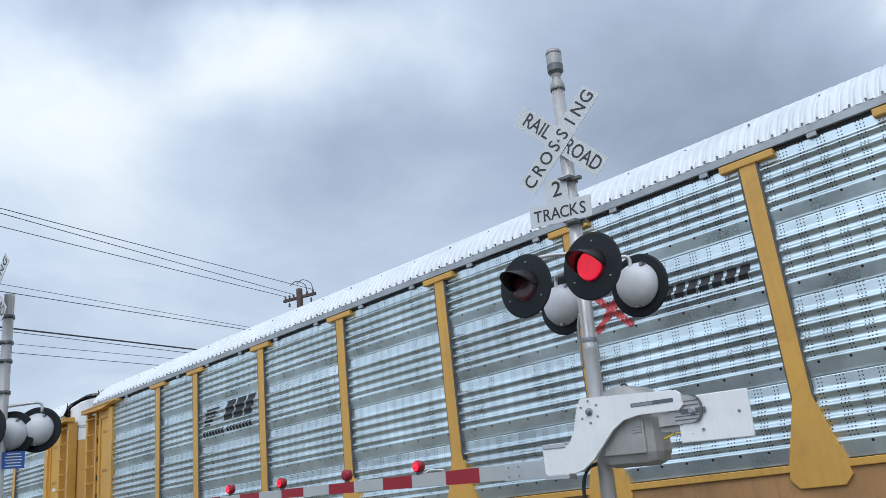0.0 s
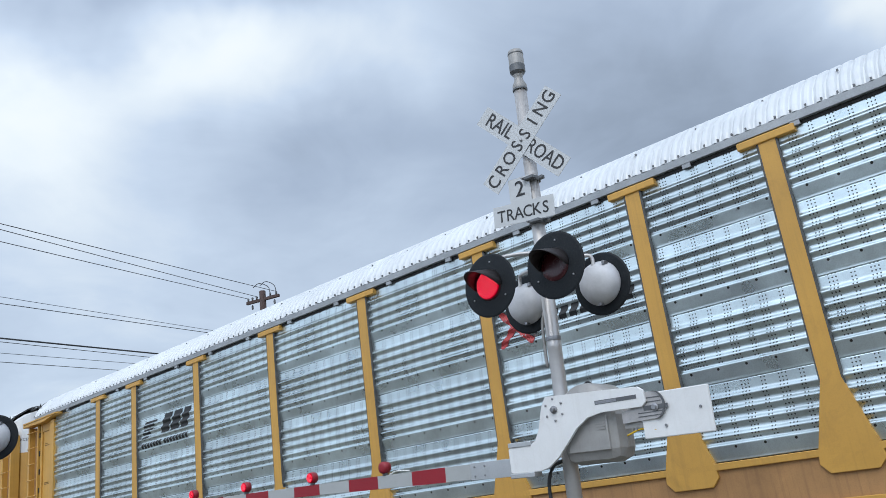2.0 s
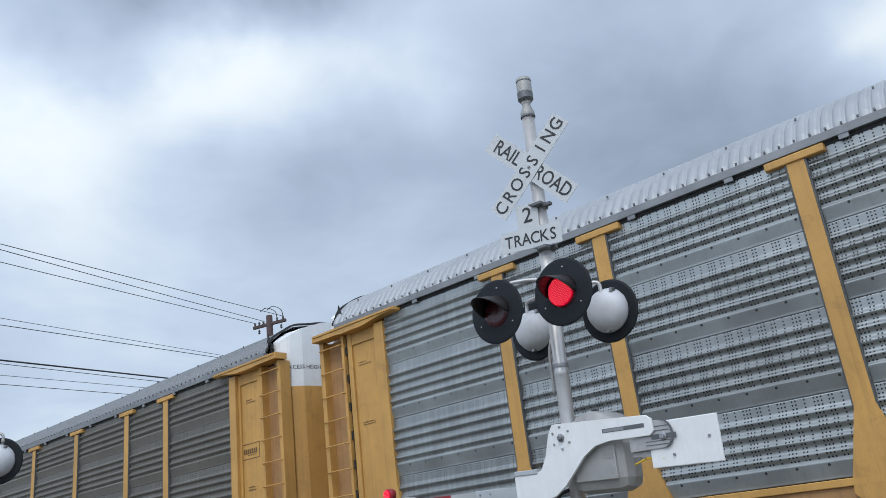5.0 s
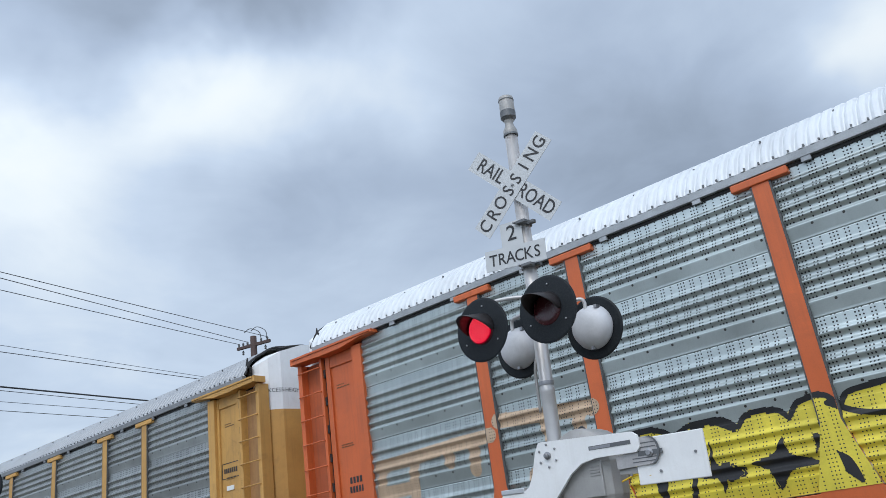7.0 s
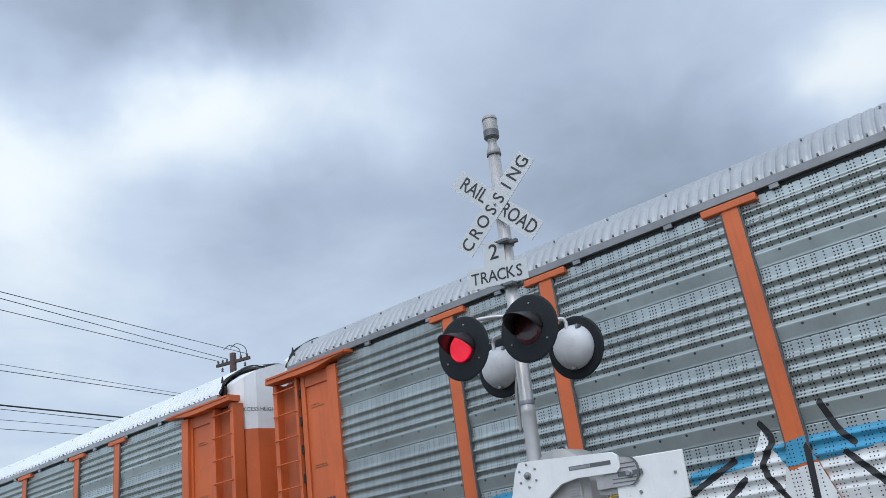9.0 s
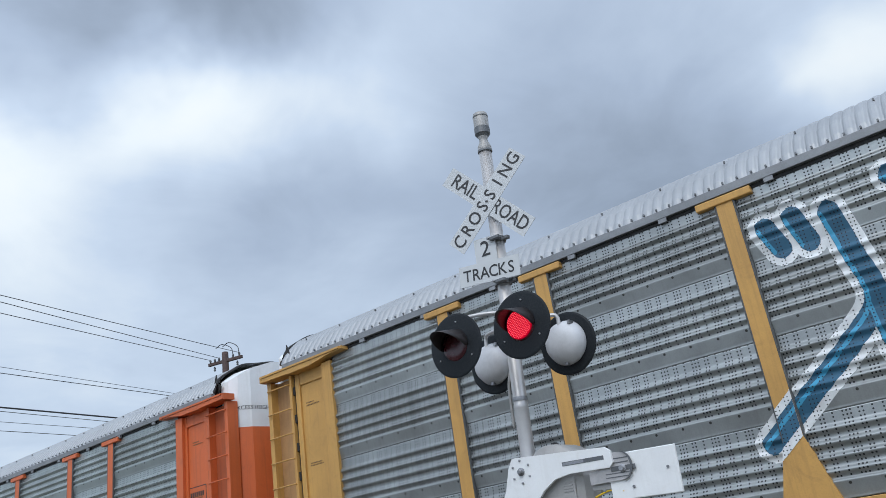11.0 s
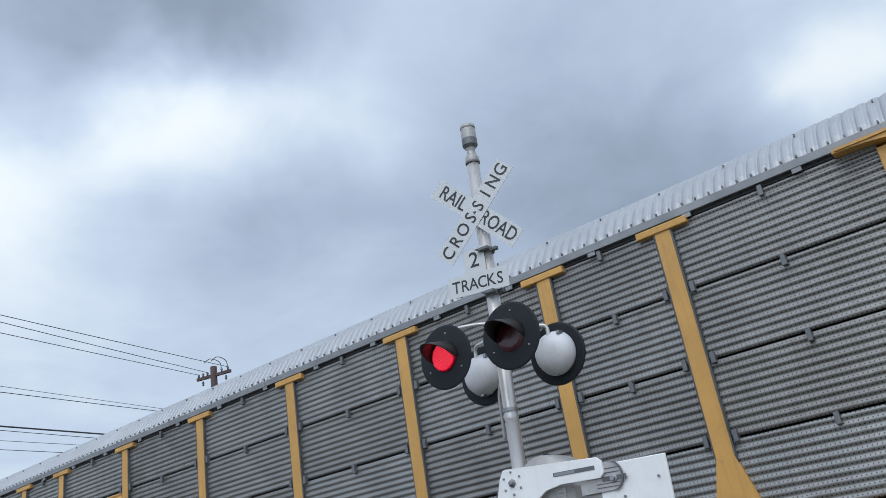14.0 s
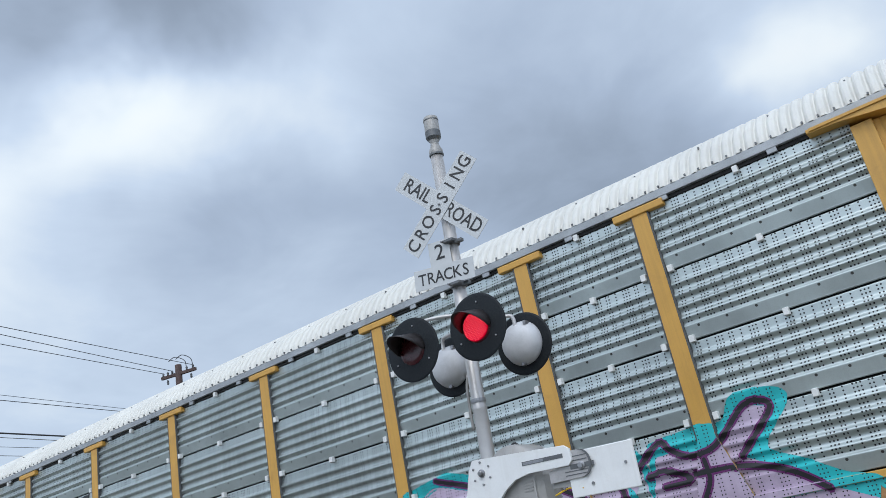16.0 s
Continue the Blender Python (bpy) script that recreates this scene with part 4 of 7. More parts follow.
def number_plate(car, y, width, z, dark=True):
    """A black board with plain bars, low on the side sill."""
    ob = part("number_board", boxed(-1.615, -1.588, y - width, y, z - 0.13, z + 0.13, bevel=0.004), M["g_black"], car)
    bm = bmesh.new()
    bars(bm, y - 0.06, z - 0.075, int((width - 0.1) / 0.155), 0.10, 0.15, 0.055, -1.6165, 0.0)
    tagged(part("print", bm, M["white_letter"], ob), kind="stuff")


for car in (first, red_logo, black_logo):
    emblem_stripes(car, "five")
    hour_emblem(car, "five")
    number_plate(car, 6.50, 1.45, 0.98)
    bm = bmesh.new()
    for y in (5.0, 2.9, 0.6, -2.0):
        bars(bm, y, 1.02, 14, 0.03, 0.05, 0.02, -1.5875)
        bars(bm, y - 0.1, 0.93, 10, 0.03, 0.04, 0.02, -1.5875)
    tagged(part("stencil", bm, M["ink_brown"], car), kind="stuff")
number_plate(brown, 6.55, 1.75, 0.97)
for y0, n in ((-9.4, 1), (-8.9, 1)):
    part("number_board", boxed(-1.612, -1.588, y0, y0 + 0.42, 0.86, 1.12), M["g_black"], red_logo)

# white name bars on the red panel
for z, y0, widths in ((4.17, 6.76, (0.30, 0.24, 0.26, 0.24, 0.24, 0.12, 0.24, 0.26)), (3.70, 6.76, (0.28, 0.24, 0.22, 0.12, 0.22, 0.12, 0.22)), (3.24, 6.76, (0.28, 0.24, 0.12, 0.2, 0.3, 0.24, 0.22))):
    y = y0
    bm = bmesh.new()
    for i, w in enumerate(widths):
        cover(bm, y, y - w + 0.05, z, z + (0.24 if i == 0 else 0.19), "five", 0.006, 0.12)
        y -= w
    tagged(part("name_strip", bm, M["white_letter"], brown, "white bars of a name"), kind="stuff")

# orange emblem with a black underline
bm = bmesh.new()
for i in range(4):
    cover(bm, -4.72 - i * 0.52, -5.16 - i * 0.52, 3.62, 3.86, "five", 0.006, 0.9)
tagged(part("emblem", bm, M["orange_logo"], orange_a, "orange slanted blocks"), kind="stuff")
bm = bmesh.new()
cover(bm, -4.55, -6.7, 3.44, 3.52, "five", 0.006, 0.9)
cover(bm, -4.55, -5.2, 3.40, 3.44, "five", 0.006, 0.9)
tagged(part("emblem", bm, M["ink"], orange_a, "black underline"), kind="stuff")

# yellow emblem field on the finely ribbed car
bm = bmesh.new()
cover(bm, 7.03, 4.40, 3.20, 4.09, "fine", 0.005)
part("emblem_field", bm, M["yellow_old"], fine_car, "yellow painted field")
bm = bmesh.new()
for y in (6.60, 6.00, 5.42):
    cover(bm, y, y - 0.42, 3.46, 3.55, "fine", 0.009, 0.25)
    cover(bm, y - 0.04, y - 0.16, 3.55, 3.84, "fine", 0.009, 0.25)
    cover(bm, y - 0.30, y - 0.42, 3.62, 3.76, "fine", 0.009, 0.25)
    cover(bm, y - 0.08, y - 0.50, 3.84, 3.93, "fine", 0.009, 0.0)
cover(bm, 6.60, 4.90, 3.28, 3.37, "fine", 0.009)
tagged(part("emblem", bm, M["ink"], fine_car, "heavy dark block shapes"), kind="stuff")
bm = bmesh.new()
cover(bm, 6.98, 4.42, 3.22, 4.08, "five", 0.004)
part("emblem_field", bm, M["pale_field"], last_car, "white painted field")
emblem_stripes(last_car, "five", 0.010)


def note_label(car, y0, y1, z0, z1, paint="label_yellow"):
    return part("label_plate", boxed(-1.508, -1.488, min(y0, y1), max(y0, y1), z0, z1), M[paint], car, "small yellow notice")


p = note_label(fine_car, 12.12, 12.84, 3.50, 4.06)
for i, line in enumerate(("a", "Quality", "Auto Rack")):
    lettering("lettering", line, 0.105, M["ink"], p, -1.5095, 12.48 + (0.16 if i == 0 else 0), 3.93 - 0.165 * i, bold=0.002)
bm = bmesh.new()
bars(bm, 12.50, 3.88, 3, 0.075, 0.105, 0.03, -1.5095)
tagged(part("print", bm, M["ink"], p), kind="stuff")
for car, y in ((fine_car, 12.5), (last_car, 12.35), (fine_car, -12.45), (dull, -12.4)):
    p = note_label(car, y - 0.27, y + 0.27, 1.82, 2.0)
    bm = bmesh.new()
    bars(bm, y + 0.2, 1.93, 12, 0.022, 0.035, 0.012, -1.5095)
    bars(bm, y + 0.2, 1.86, 11, 0.022, 0.035, 0.012, -1.5095)
    tagged(part("print", bm, M["ink"], p), kind="stuff")
for car in (first, red_logo, black_logo, blue_tag, orange_b, dull):
    note_label(car, -12.55, -12.30, 3.0, 3.09, "white_letter")

# boxed number bars on the end sheets
for car, y, z, ink in ((brown, 12.3, 2.5, "ink_brown"), (orange_a, -12.45, 2.9, "ink"), (orange_b, -12.4, 3.3, "ink"), (dull, -12.45, 3.4, "ink"), (blue_tag, -12.4, 3.3, "ink"), (brown, -12.4, 3.3, "ink_brown")):
    bm = bmesh.new()
    for a in ((y - 0.32, y - 0.30, z - 0.16, z + 0.16), (y + 0.30, y + 0.32, z - 0.16, z + 0.16), (y - 0.30, y + 0.30, z + 0.145, z + 0.16), (y - 0.30, y + 0.30, z - 0.16, z - 0.145)):
        box(bm, -1.494, -1.489, *a)
    bars(bm, y + 0.24, z - 0.05, 7, 0.05, 0.10, 0.02, -1.494)
    tagged(part("boxed_number", bm, M[ink], car), kind="stuff")
for car, y in ((orange_a, 12.35), (orange_b, 12.35), (last_car, 12.30)):
    bm = bmesh.new()
    bars(bm, y + 0.16, 2.56, 4, 0.06, 0.11, 0.025, -1.494)
    bars(bm, y + 0.18, 2.40, 5, 0.055, 0.11, 0.022, -1.494)
    tagged(part("number_strip", bm, M["ink"], car), kind="stuff")

# stencilled words
for car in (red_logo, black_logo, orange_a, orange_b, dull, blue_tag, fine_car):
    lettering("lettering", "DECK", 0.06, M["ink_brown"], car, -1.4945, -12.38, 2.76)
    lettering("lettering", "CLEARANCE", 0.055, M["ink_brown"], car, -1.4945, -12.38, 2.67)


def door_words(car):
    """The height warning, wrapped round the bulge of the end door."""
    pts = [Vector((x, -y)) for x, y in door_outline()[:6]]
    words = "EXCESS HEIGHT CAR"
    cu = bpy.data.curves.new("lettering", "FONT")
    cu.body, cu.size, cu.resolution_u = words, 0.12, 2
    tmp = new("lettering", cu)
    me = bpy.data.meshes.new_from_object(tmp.evaluated_get(bpy.context.evaluated_depsgraph_get()))
    bpy.data.objects.remove(tmp)
    for v in me.vertices:
        s, up = v.co.x + 0.33, v.co.y
        for a, b in zip(pts, pts[1:]):
            d = (b - a).length
            if s <= d or b is pts[-1]:
                q = a + (b - a) * (s / d)
                n = Vector((b.y - a.y, -(b.x - a.x))).normalized()
                n = n if n.y < 0 else -n
                v.co = (q.x + n.x * 0.006, q.y + n.y * 0.006, 4.78 + up)
                break
            s -= d
    me.materials.clear()
    me.materials.append(M["ink"])
    part("lettering", me, M["ink"], car)


for car in cars[:-2]:
    door_words(car)


def shift(strokes, y, z, sy=1.0, sz=1.0, lean=0.0):
    """Strokes in a letter's own square, set on the car; they read towards -y."""
    return [[(y - (u + lean * v) * sy, z + v * sz) for u, v in s] for s in strokes]


GLYPH = {
    "P": [[(0.1, 0), (0.15, 1.0)], [(0.0, 0.95), (0.6, 1.02), (0.85, 0.8), (0.6, 0.55), (0.15, 0.5)]],
    "R": [[(0.1, 0), (0.15, 1.0)], [(0.0, 0.95), (0.6, 1.02), (0.85, 0.8), (0.6, 0.58), (0.2, 0.52)], [(0.35, 0.5), (0.9, 0.0)]],
    "O": [[(0.5, 1.0), (0.1, 0.6), (0.15, 0.1), (0.5, 0.0), (0.85, 0.3), (0.85, 0.8), (0.5, 1.0)]],
    "Z": [[(0.05, 0.95), (0.45, 1.08), (0.9, 0.95)], [(0.9, 0.95), (0.1, 0.05)], [(0.1, 0.05), (0.9, 0.02)]],
    "A": [[(0.0, 0.0), (0.25, 0.8), (0.5, 1.05), (0.75, 0.8), (0.9, 0.0)], [(0.1, 0.4), (0.9, 0.5)]],
    "K": [[(0.1, 0.0), (0.15, 1.0)], [(0.85, 1.0), (0.2, 0.5)], [(0.25, 0.5), (0.9, 0.0)]],
    "S": [[(0.85, 0.9), (0.45, 1.0), (0.15, 0.75), (0.5, 0.5), (0.85, 0.25), (0.5, 0.0), (0.1, 0.1)]],
    "N": [[(0.1, 0.0), (0.15, 1.0)], [(0.15, 1.0), (0.8, 0.0)], [(0.8, 0.0), (0.85, 1.0)]],
    "E": [[(0.8, 1.0), (0.15, 0.95), (0.1, 0.05), (0.8, 0.0)], [(0.15, 0.5), (0.65, 0.5)]],
    "I": [[(0.4, 0.0), (0.45, 1.0)]],
    "B": [[(0.1, 0), (0.15, 1.0)], [(0.15, 1.0), (0.7, 0.9), (0.7, 0.6), (0.2, 0.5)], [(0.2, 0.5), (0.85, 0.4), (0.8, 0.05), (0.1, 0.0)]],
}


def tag_word(word, y, z, w, h, lean=0.0, rise=0.0):
    out = []
    for i, ch in enumerate(word):
        out += shift(GLYPH[ch], y - i * w * 1.12, z + rise * i, w, h, lean)
    return out


# blue name with white edges and light blue highlights, over the middle of the car
BLUE_FIRST = [
    [(2.4, 4.6), (1.75, 4.41), (1.29, 4.01), (1.18, 3.7), (1.69, 3.42), (2.38, 3.17)],
    [(2.2, 4.43), (2.11, 3.86), (2.1, 3.37), (1.98, 2.65), (1.83, 2.11), (1.77, 1.59)],
    [(1.98, 3.3), (1.48, 3.28), (1.25, 2.92), (1.25, 2.2), (1.25, 1.52)],
    [(3.14, 4.43), (3.04, 3.88), (2.95, 3.31), (3.28, 2.94), (4.01, 2.37), (4.52, 1.97)],
    [(2.96, 3.27), (2.9, 2.7), (2.74, 2.06)],
    [(3.89, 4.49), (3.77, 4.18)],
    [(3.55, 4.52), (3.44, 4.16)],
]
BLUE_MIDDLE = [
    [(1.34, 1.47), (1.24, 2.48), (1.06, 3.47), (0.88, 4.12), (0.52, 4.4), (0.3, 4.16), (0.28, 3.65)],
    [(-0.03, 4.2), (-0.28, 4.42), (-0.66, 4.16), (-0.85, 3.89)],
    [(-0.85, 3.89), (-0.22, 3.38), (0.58, 2.84)],
    [(0.58, 2.84), (0.22, 2.39), (-0.07, 1.8), (-0.27, 1.21)],
    [(0.74, 2.94), (0.72, 2.23), (0.53, 1.34)],
    [(-0.65, 3.25), (-0.67, 2.31), (-0.55, 1.16)],
    [(-0.61, 2.25), (-0.78, 3.44), (-1.08, 4.24), (-1.43, 4.56), (-1.64, 4.3), (-1.62, 3.52), (-1.54, 2.35), (-1.56, 1.45)],
    [(-0.89, 3.33), (-1.54, 3.54)],
]
BLUE_LAST = [
    [(-1.98, 4.55), (-2.03, 3.7), (-2.0, 3.03), (-1.85, 2.57)],
    [(-2.06, 3.39), (-2.4, 3.0), (-2.52, 2.41), (-2.5, 1.88), (-2.34, 1.33)],
    [(-2.93, 2.86), (-2.87, 2.33), (-2.87, 2.0)],
    [(-2.93, 2.86), (-3.58, 2.73)],
    [(-3.74, 2.77), (-3.31, 1.97)],
    [(-2.56, 1.42), (-2.97, 1.71), (-3.39, 1.66), (-3.65, 1.35)],
    [(-2.56, 4.55), (-2.52, 4.27)],
    [(-2.89, 4.55), (-2.81, 4.25)],
    [(-2.11, 2.5), (-1.75, 1.42)],
    [(-1.73, 3.4), (-3.31, 3.7), (-4.17, 3.91), (-4.89, 4.1), (-5.47, 4.43), (-5.81, 4.55)],
]
word = BLUE_FIRST + BLUE_MIDDLE + BLUE_LAST
sprayed(blue_tag, "five", [("g_white", 0.25, 0.085, word), ("g_blue", 0.245, 0.0, word),
                           ("g_sky", 0.05, 0.0, [[(y + 0.09, z - 0.02) for y, z in s] for s in word])], "large blue graffiti with white edges")
sprayed(blue_tag, "five", [("g_sky", 0.035, 0.0, [[(-6.2, 1.9), (-6.0, 1.4)], [(-6.5, 2.0), (-6.9, 2.05), (-6.7, 1.5)], [(-7.4, 2.0), (-7.2, 1.4)]])], "thin light blue scribble")


def closed(tops, low=1.262):
    """An outline that runs along the tops and back below them."""
    line = [p for t in tops for p in t]
    return line + [(line[-1][0], low), (line[0][0], low)]


# navy bubbles with white edges near the rear of the brown car
NAVY_TOP = [
    [(-6.39, 1.16), (-6.61, 1.51), (-6.88, 1.77), (-7.46, 1.73), (-7.94, 1.8), (-8.14, 1.91), (-8.33, 1.87), (-8.53, 1.65), (-8.73, 1.89), (-9.05, 1.94), (-9.31, 1.8), (-9.38, 1.56), (-9.49, 1.83), (-9.82, 1.96), (-10.15, 1.92)],
]
NAVY_END = [
    [(-10.41, 2.18), (-10.96, 2.19), (-11.23, 2.04), (-11.43, 1.8), (-11.42, 1.64), (-11.23, 1.5), (-11.48, 1.3), (-11.52, 0.97)],
]
NAVY_MARKS = [
    [(-8.95, 1.85), (-8.96, 1.42)],
    [(-9.05, 1.86), (-9.06, 1.43)],
    [(-9.2, 1.75), (-8.92, 1.83), (-8.81, 1.71), (-9.16, 1.56), (-9.18, 1.46), (-8.79, 1.46)],
    [(-7.33, 1.71), (-7.28, 1.21)],
    [(-7.72, 1.66), (-7.76, 1.16)],
    [(-8.96, 1.27), (-8.94, 0.93)],
    [(-8.53, 1.65), (-8.8, 1.45)],
    [(-9.38, 1.56), (-9.21, 1.38)],
    [(-9.75, 1.75), (-9.74, 1.64), (-10.28, 1.62)],
    [(-10.22, 1.72), (-10.73, 1.51), (-10.4, 1.23)],
    [(-9.92, 1.26), (-10.29, 1.44)],
    [(-9.33, 1.53), (-9.56, 1.39), (-9.62, 1.16)],
    [(-10.81, 1.31), (-10.8, 1.1)],
    [(-10.99, 1.8), (-11.12, 1.89)],
]
SILVER_PATCHES = [
    [(-2.1, 1.25), (-2.38, 1.66), (-2.58, 2.04), (-2.84, 1.96), (-2.88, 1.66), (-2.68, 1.55), (-2.72, 1.28)],
    [(-2.96, 1.99), (-3.23, 1.99), (-3.28, 1.41), (-3.35, 1.3), (-3.03, 1.3), (-3.01, 1.64)],
    [(-3.36, 1.98), (-3.89, 1.95), (-3.64, 1.42), (-3.73, 1.3), (-3.29, 1.31), (-3.44, 1.64)],
    [(-3.89, 1.95), (-4.18, 1.95), (-4.1, 1.6), (-3.84, 1.63)],
    [(-2.25, 1.92), (-2.37, 1.94), (-2.4, 1.72), (-2.22, 1.71)],
    [(-1.81, 1.59), (-2.13, 1.55), (-2.16, 1.45), (-1.88, 1.46)],
]
blob = [closed(NAVY_TOP, 0.8), closed(NAVY_END, 0.8)]
sprayed(brown, "five", [("navy", 0.01, 0.0, NAVY_TOP, blob), ("g_white", 0.075, 0.0, NAVY_TOP + NAVY_END), ("g_white", 0.035, 0.0, NAVY_MARKS)], "navy bubble graffiti with white outlines")
sprayed(brown, "five", [("g_patch", 0.02, 0.0, SILVER_PATCHES[:1], SILVER_PATCHES), ("g_silver", 0.035, 0.0, SILVER_PATCHES)], "worn silver graffiti")
sprayed(brown, "five", [("g_patch", 0.09, 0.0, tag_word("NOSN", 11.2, 1.35, 0.95, 0.65)), ("g_silver", 0.03, 0.0, tag_word("NOSN", 11.25, 1.38, 0.95, 0.65)),
                        ("g_silver", 0.08, 0.0, tag_word("OBS", 1.0, 1.45, 0.7, 0.4))], "faded silver graffiti")

# yellow bubbles with black outlines, and older orange letters, on the first orange car
YELLOW_TOP = [
    [(7.37, 1.65), (7.23, 2.12), (6.97, 2.24), (6.66, 2.32), (6.38, 2.29), (6.18, 2.15), (6.09, 2.03), (5.93, 2.23), (5.66, 2.26), (5.42, 2.13), (5.27, 2.24), (5.13, 2.26)],
]
YELLOW_MID = [
    [(7.09, 1.46), (6.88, 2.33), (6.48, 2.33), (6.24, 2.19), (5.94, 2.28), (5.55, 2.27), (5.36, 2.14), (5.22, 2.26), (4.86, 2.25), (4.73, 2.13), (4.58, 2.28), (4.28, 2.3), (4.13, 2.16), (4.0, 2.28), (3.59, 2.31), (3.98, 1.03)],
]
YELLOW_MORE = [
    [(6.89, 2.3), (6.5, 2.3), (6.19, 2.21), (5.97, 2.31), (5.52, 2.24), (5.39, 2.18), (5.16, 2.31), (4.73, 2.2), (4.56, 2.28), (4.25, 2.2), (3.84, 2.01), (2.84, 1.85), (2.52, 1.77), (2.42, 1.63), (2.11, 1.7), (1.78, 1.62), (1.76, 1.41)],
]
STARS = [
    [(6.71, 1.93), (6.5, 1.76), (6.19, 1.73), (6.43, 1.67), (6.47, 1.41), (6.56, 1.53), (6.6, 1.72)],
    [(5.76, 2.03), (5.75, 1.78), (5.67, 1.72), (5.38, 1.66), (5.6, 1.63), (5.7, 1.44), (5.74, 1.59), (6.0, 1.65), (5.83, 1.69)],
    [(6.08, 1.71), (6.03, 1.7), (6.08, 1.39), (6.14, 1.4)],
    [(7.04, 2.19), (6.99, 2.18), (6.97, 1.66), (7.04, 1.66)],
]
STARS_MORE = [
    [(5.3, 1.69), (5.0, 1.77), (4.87, 1.92), (4.84, 1.74), (4.53, 1.59), (4.85, 1.55), (5.02, 1.37), (5.09, 1.58)],
    [(4.29, 1.66), (4.17, 1.56), (4.11, 1.31), (4.26, 1.45)],
    [(5.88, 1.68), (5.59, 1.75), (5.39, 1.6), (5.6, 1.54)],
    [(4.51, 1.89), (4.44, 1.86), (4.52, 1.7)],
]
OLD_ORANGE = [
    [(11.67, 2.7), (10.89, 2.72), (10.11, 2.76), (9.14, 2.77)],
    [(11.6, 2.69), (11.7, 1.83)],
    [(10.85, 2.67), (10.92, 1.91)],
    [(10.07, 2.75), (10.06, 2.53)],
    [(9.53, 2.74), (9.55, 2.33)],
    [(8.97, 2.95), (8.1, 2.88), (7.28, 2.81)],
    [(8.13, 2.76), (8.07, 2.33), (8.47, 2.07)],
    [(8.72, 1.57), (7.41, 1.5)],
    [(11.61, 2.26), (10.89, 2.26)],
    [(7.56, 2.76), (7.59, 2.43)],
]
DARK_BLOB = [
    [(0.21, 1.41), (0.05, 2.0), (-0.16, 2.02), (-0.51, 1.93), (-0.87, 1.96), (-1.06, 2.03), (-1.22, 2.03), (-1.34, 1.86), (-1.45, 1.9), (-1.54, 1.99), (-1.79, 1.99), (-1.96, 1.85), (-1.98, 1.63), (-1.94, 1.34), (-1.89, 1.11)],
]
BLOB_MARKS = [
    [(-1.66, 1.78), (-1.69, 1.27)],
    [(-1.77, 1.77), (-1.79, 1.28)],
    [(-1.82, 1.59), (-1.64, 1.69), (-1.54, 1.58), (-1.86, 1.44), (-1.83, 1.32), (-1.59, 1.34)],
    [(-0.09, 2.17), (0.01, 1.65)],
    [(-0.09, 2.17), (-0.24, 1.74), (-0.34, 1.33)],
    [(-0.86, 1.93), (-0.78, 1.77), (-0.78, 1.52), (-0.88, 1.41), (-0.87, 1.25)],
    [(-0.86, 1.95), (-0.94, 1.62)],
    [(-0.94, 1.46), (-1.27, 1.51), (-1.4, 1.7), (-1.36, 1.84)],
    [(-1.27, 1.51), (-1.42, 1.17)],
    [(0.19, 1.53), (0.01, 1.64), (-0.17, 1.47)],
    [(-1.42, 1.8), (-1.53, 1.96)],
]
sprayed(orange_a, "five", [("g_old", 0.22, 0.0, OLD_ORANGE)], "faded orange graffiti letters")
bubbles = [closed(YELLOW_TOP), closed(YELLOW_MORE), closed([YELLOW_MID[0][1:-1]])]
sprayed(orange_a, "five", [("g_yellow", 0.01, 0.0, YELLOW_TOP, bubbles), ("g_black", 0.065, 0.0, [YELLOW_TOP[0][:7], YELLOW_TOP[0][6:10], YELLOW_MID[0][1:4], YELLOW_MID[0][3:7], YELLOW_MID[0][6:10], YELLOW_MID[0][9:13], YELLOW_MID[0][12:15], YELLOW_MORE[0][9:]]), ("g_black", 0.02, 0.0, STARS + STARS_MORE, STARS + STARS_MORE),
                           ("g_black", 0.02, 0.0, [[(2.6, 1.7), (2.3, 1.5)]])], "yellow bubble graffiti with black outlines")
sprayed(orange_a, "five", [("g_black", 0.01, 0.0, DARK_BLOB, [closed(DARK_BLOB, 0.95)]), ("g_white", 0.05, 0.0, DARK_BLOB), ("g_white", 0.035, 0.0, BLOB_MARKS)], "black blob graffiti with white outlines")
sprayed(orange_a, "five", [("g_pink", 0.14, 0.0, [[(0.42, 1.85), (0.40, 1.80)], [(0.72, 1.62), (0.70, 1.58)], [(-2.45, 1.42), (-2.47, 1.40)], [(-3.65, 1.98), (-3.75, 1.94)],
                                                   [(-2.85, 1.95), (-2.98, 1.98), (-3.08, 1.85), (-3.10, 1.65), (-3.02, 1.55), (-2.92, 1.62), (-2.86, 1.80), (-2.85, 1.95)]])], "small pink sprayed ring and spots")

# blue, white and black sharp letters on the second orange car
WILD_SKY = [
    [(2.78, 2.05), (2.23, 2.01), (1.95, 2.03), (1.34, 2.04), (1.2, 2.06), (0.83, 2.08), (0.42, 2.07), (0.53, 1.74), (1.28, 1.81), (2.0, 1.82), (2.8, 1.83)],
]
WILD_WHITE = [
    [(2.77, 1.82), (2.59, 2.05), (2.16, 2.29), (2.08, 2.04), (2.09, 1.81), (2.84, 1.53)],
    [(2.09, 1.81), (1.25, 1.9), (0.91, 1.81), (0.49, 1.86), (0.7, 1.21), (2.32, 1.45)],
    [(1.24, 2.38), (1.25, 2.13), (1.12, 2.03), (1.16, 2.21)],
]
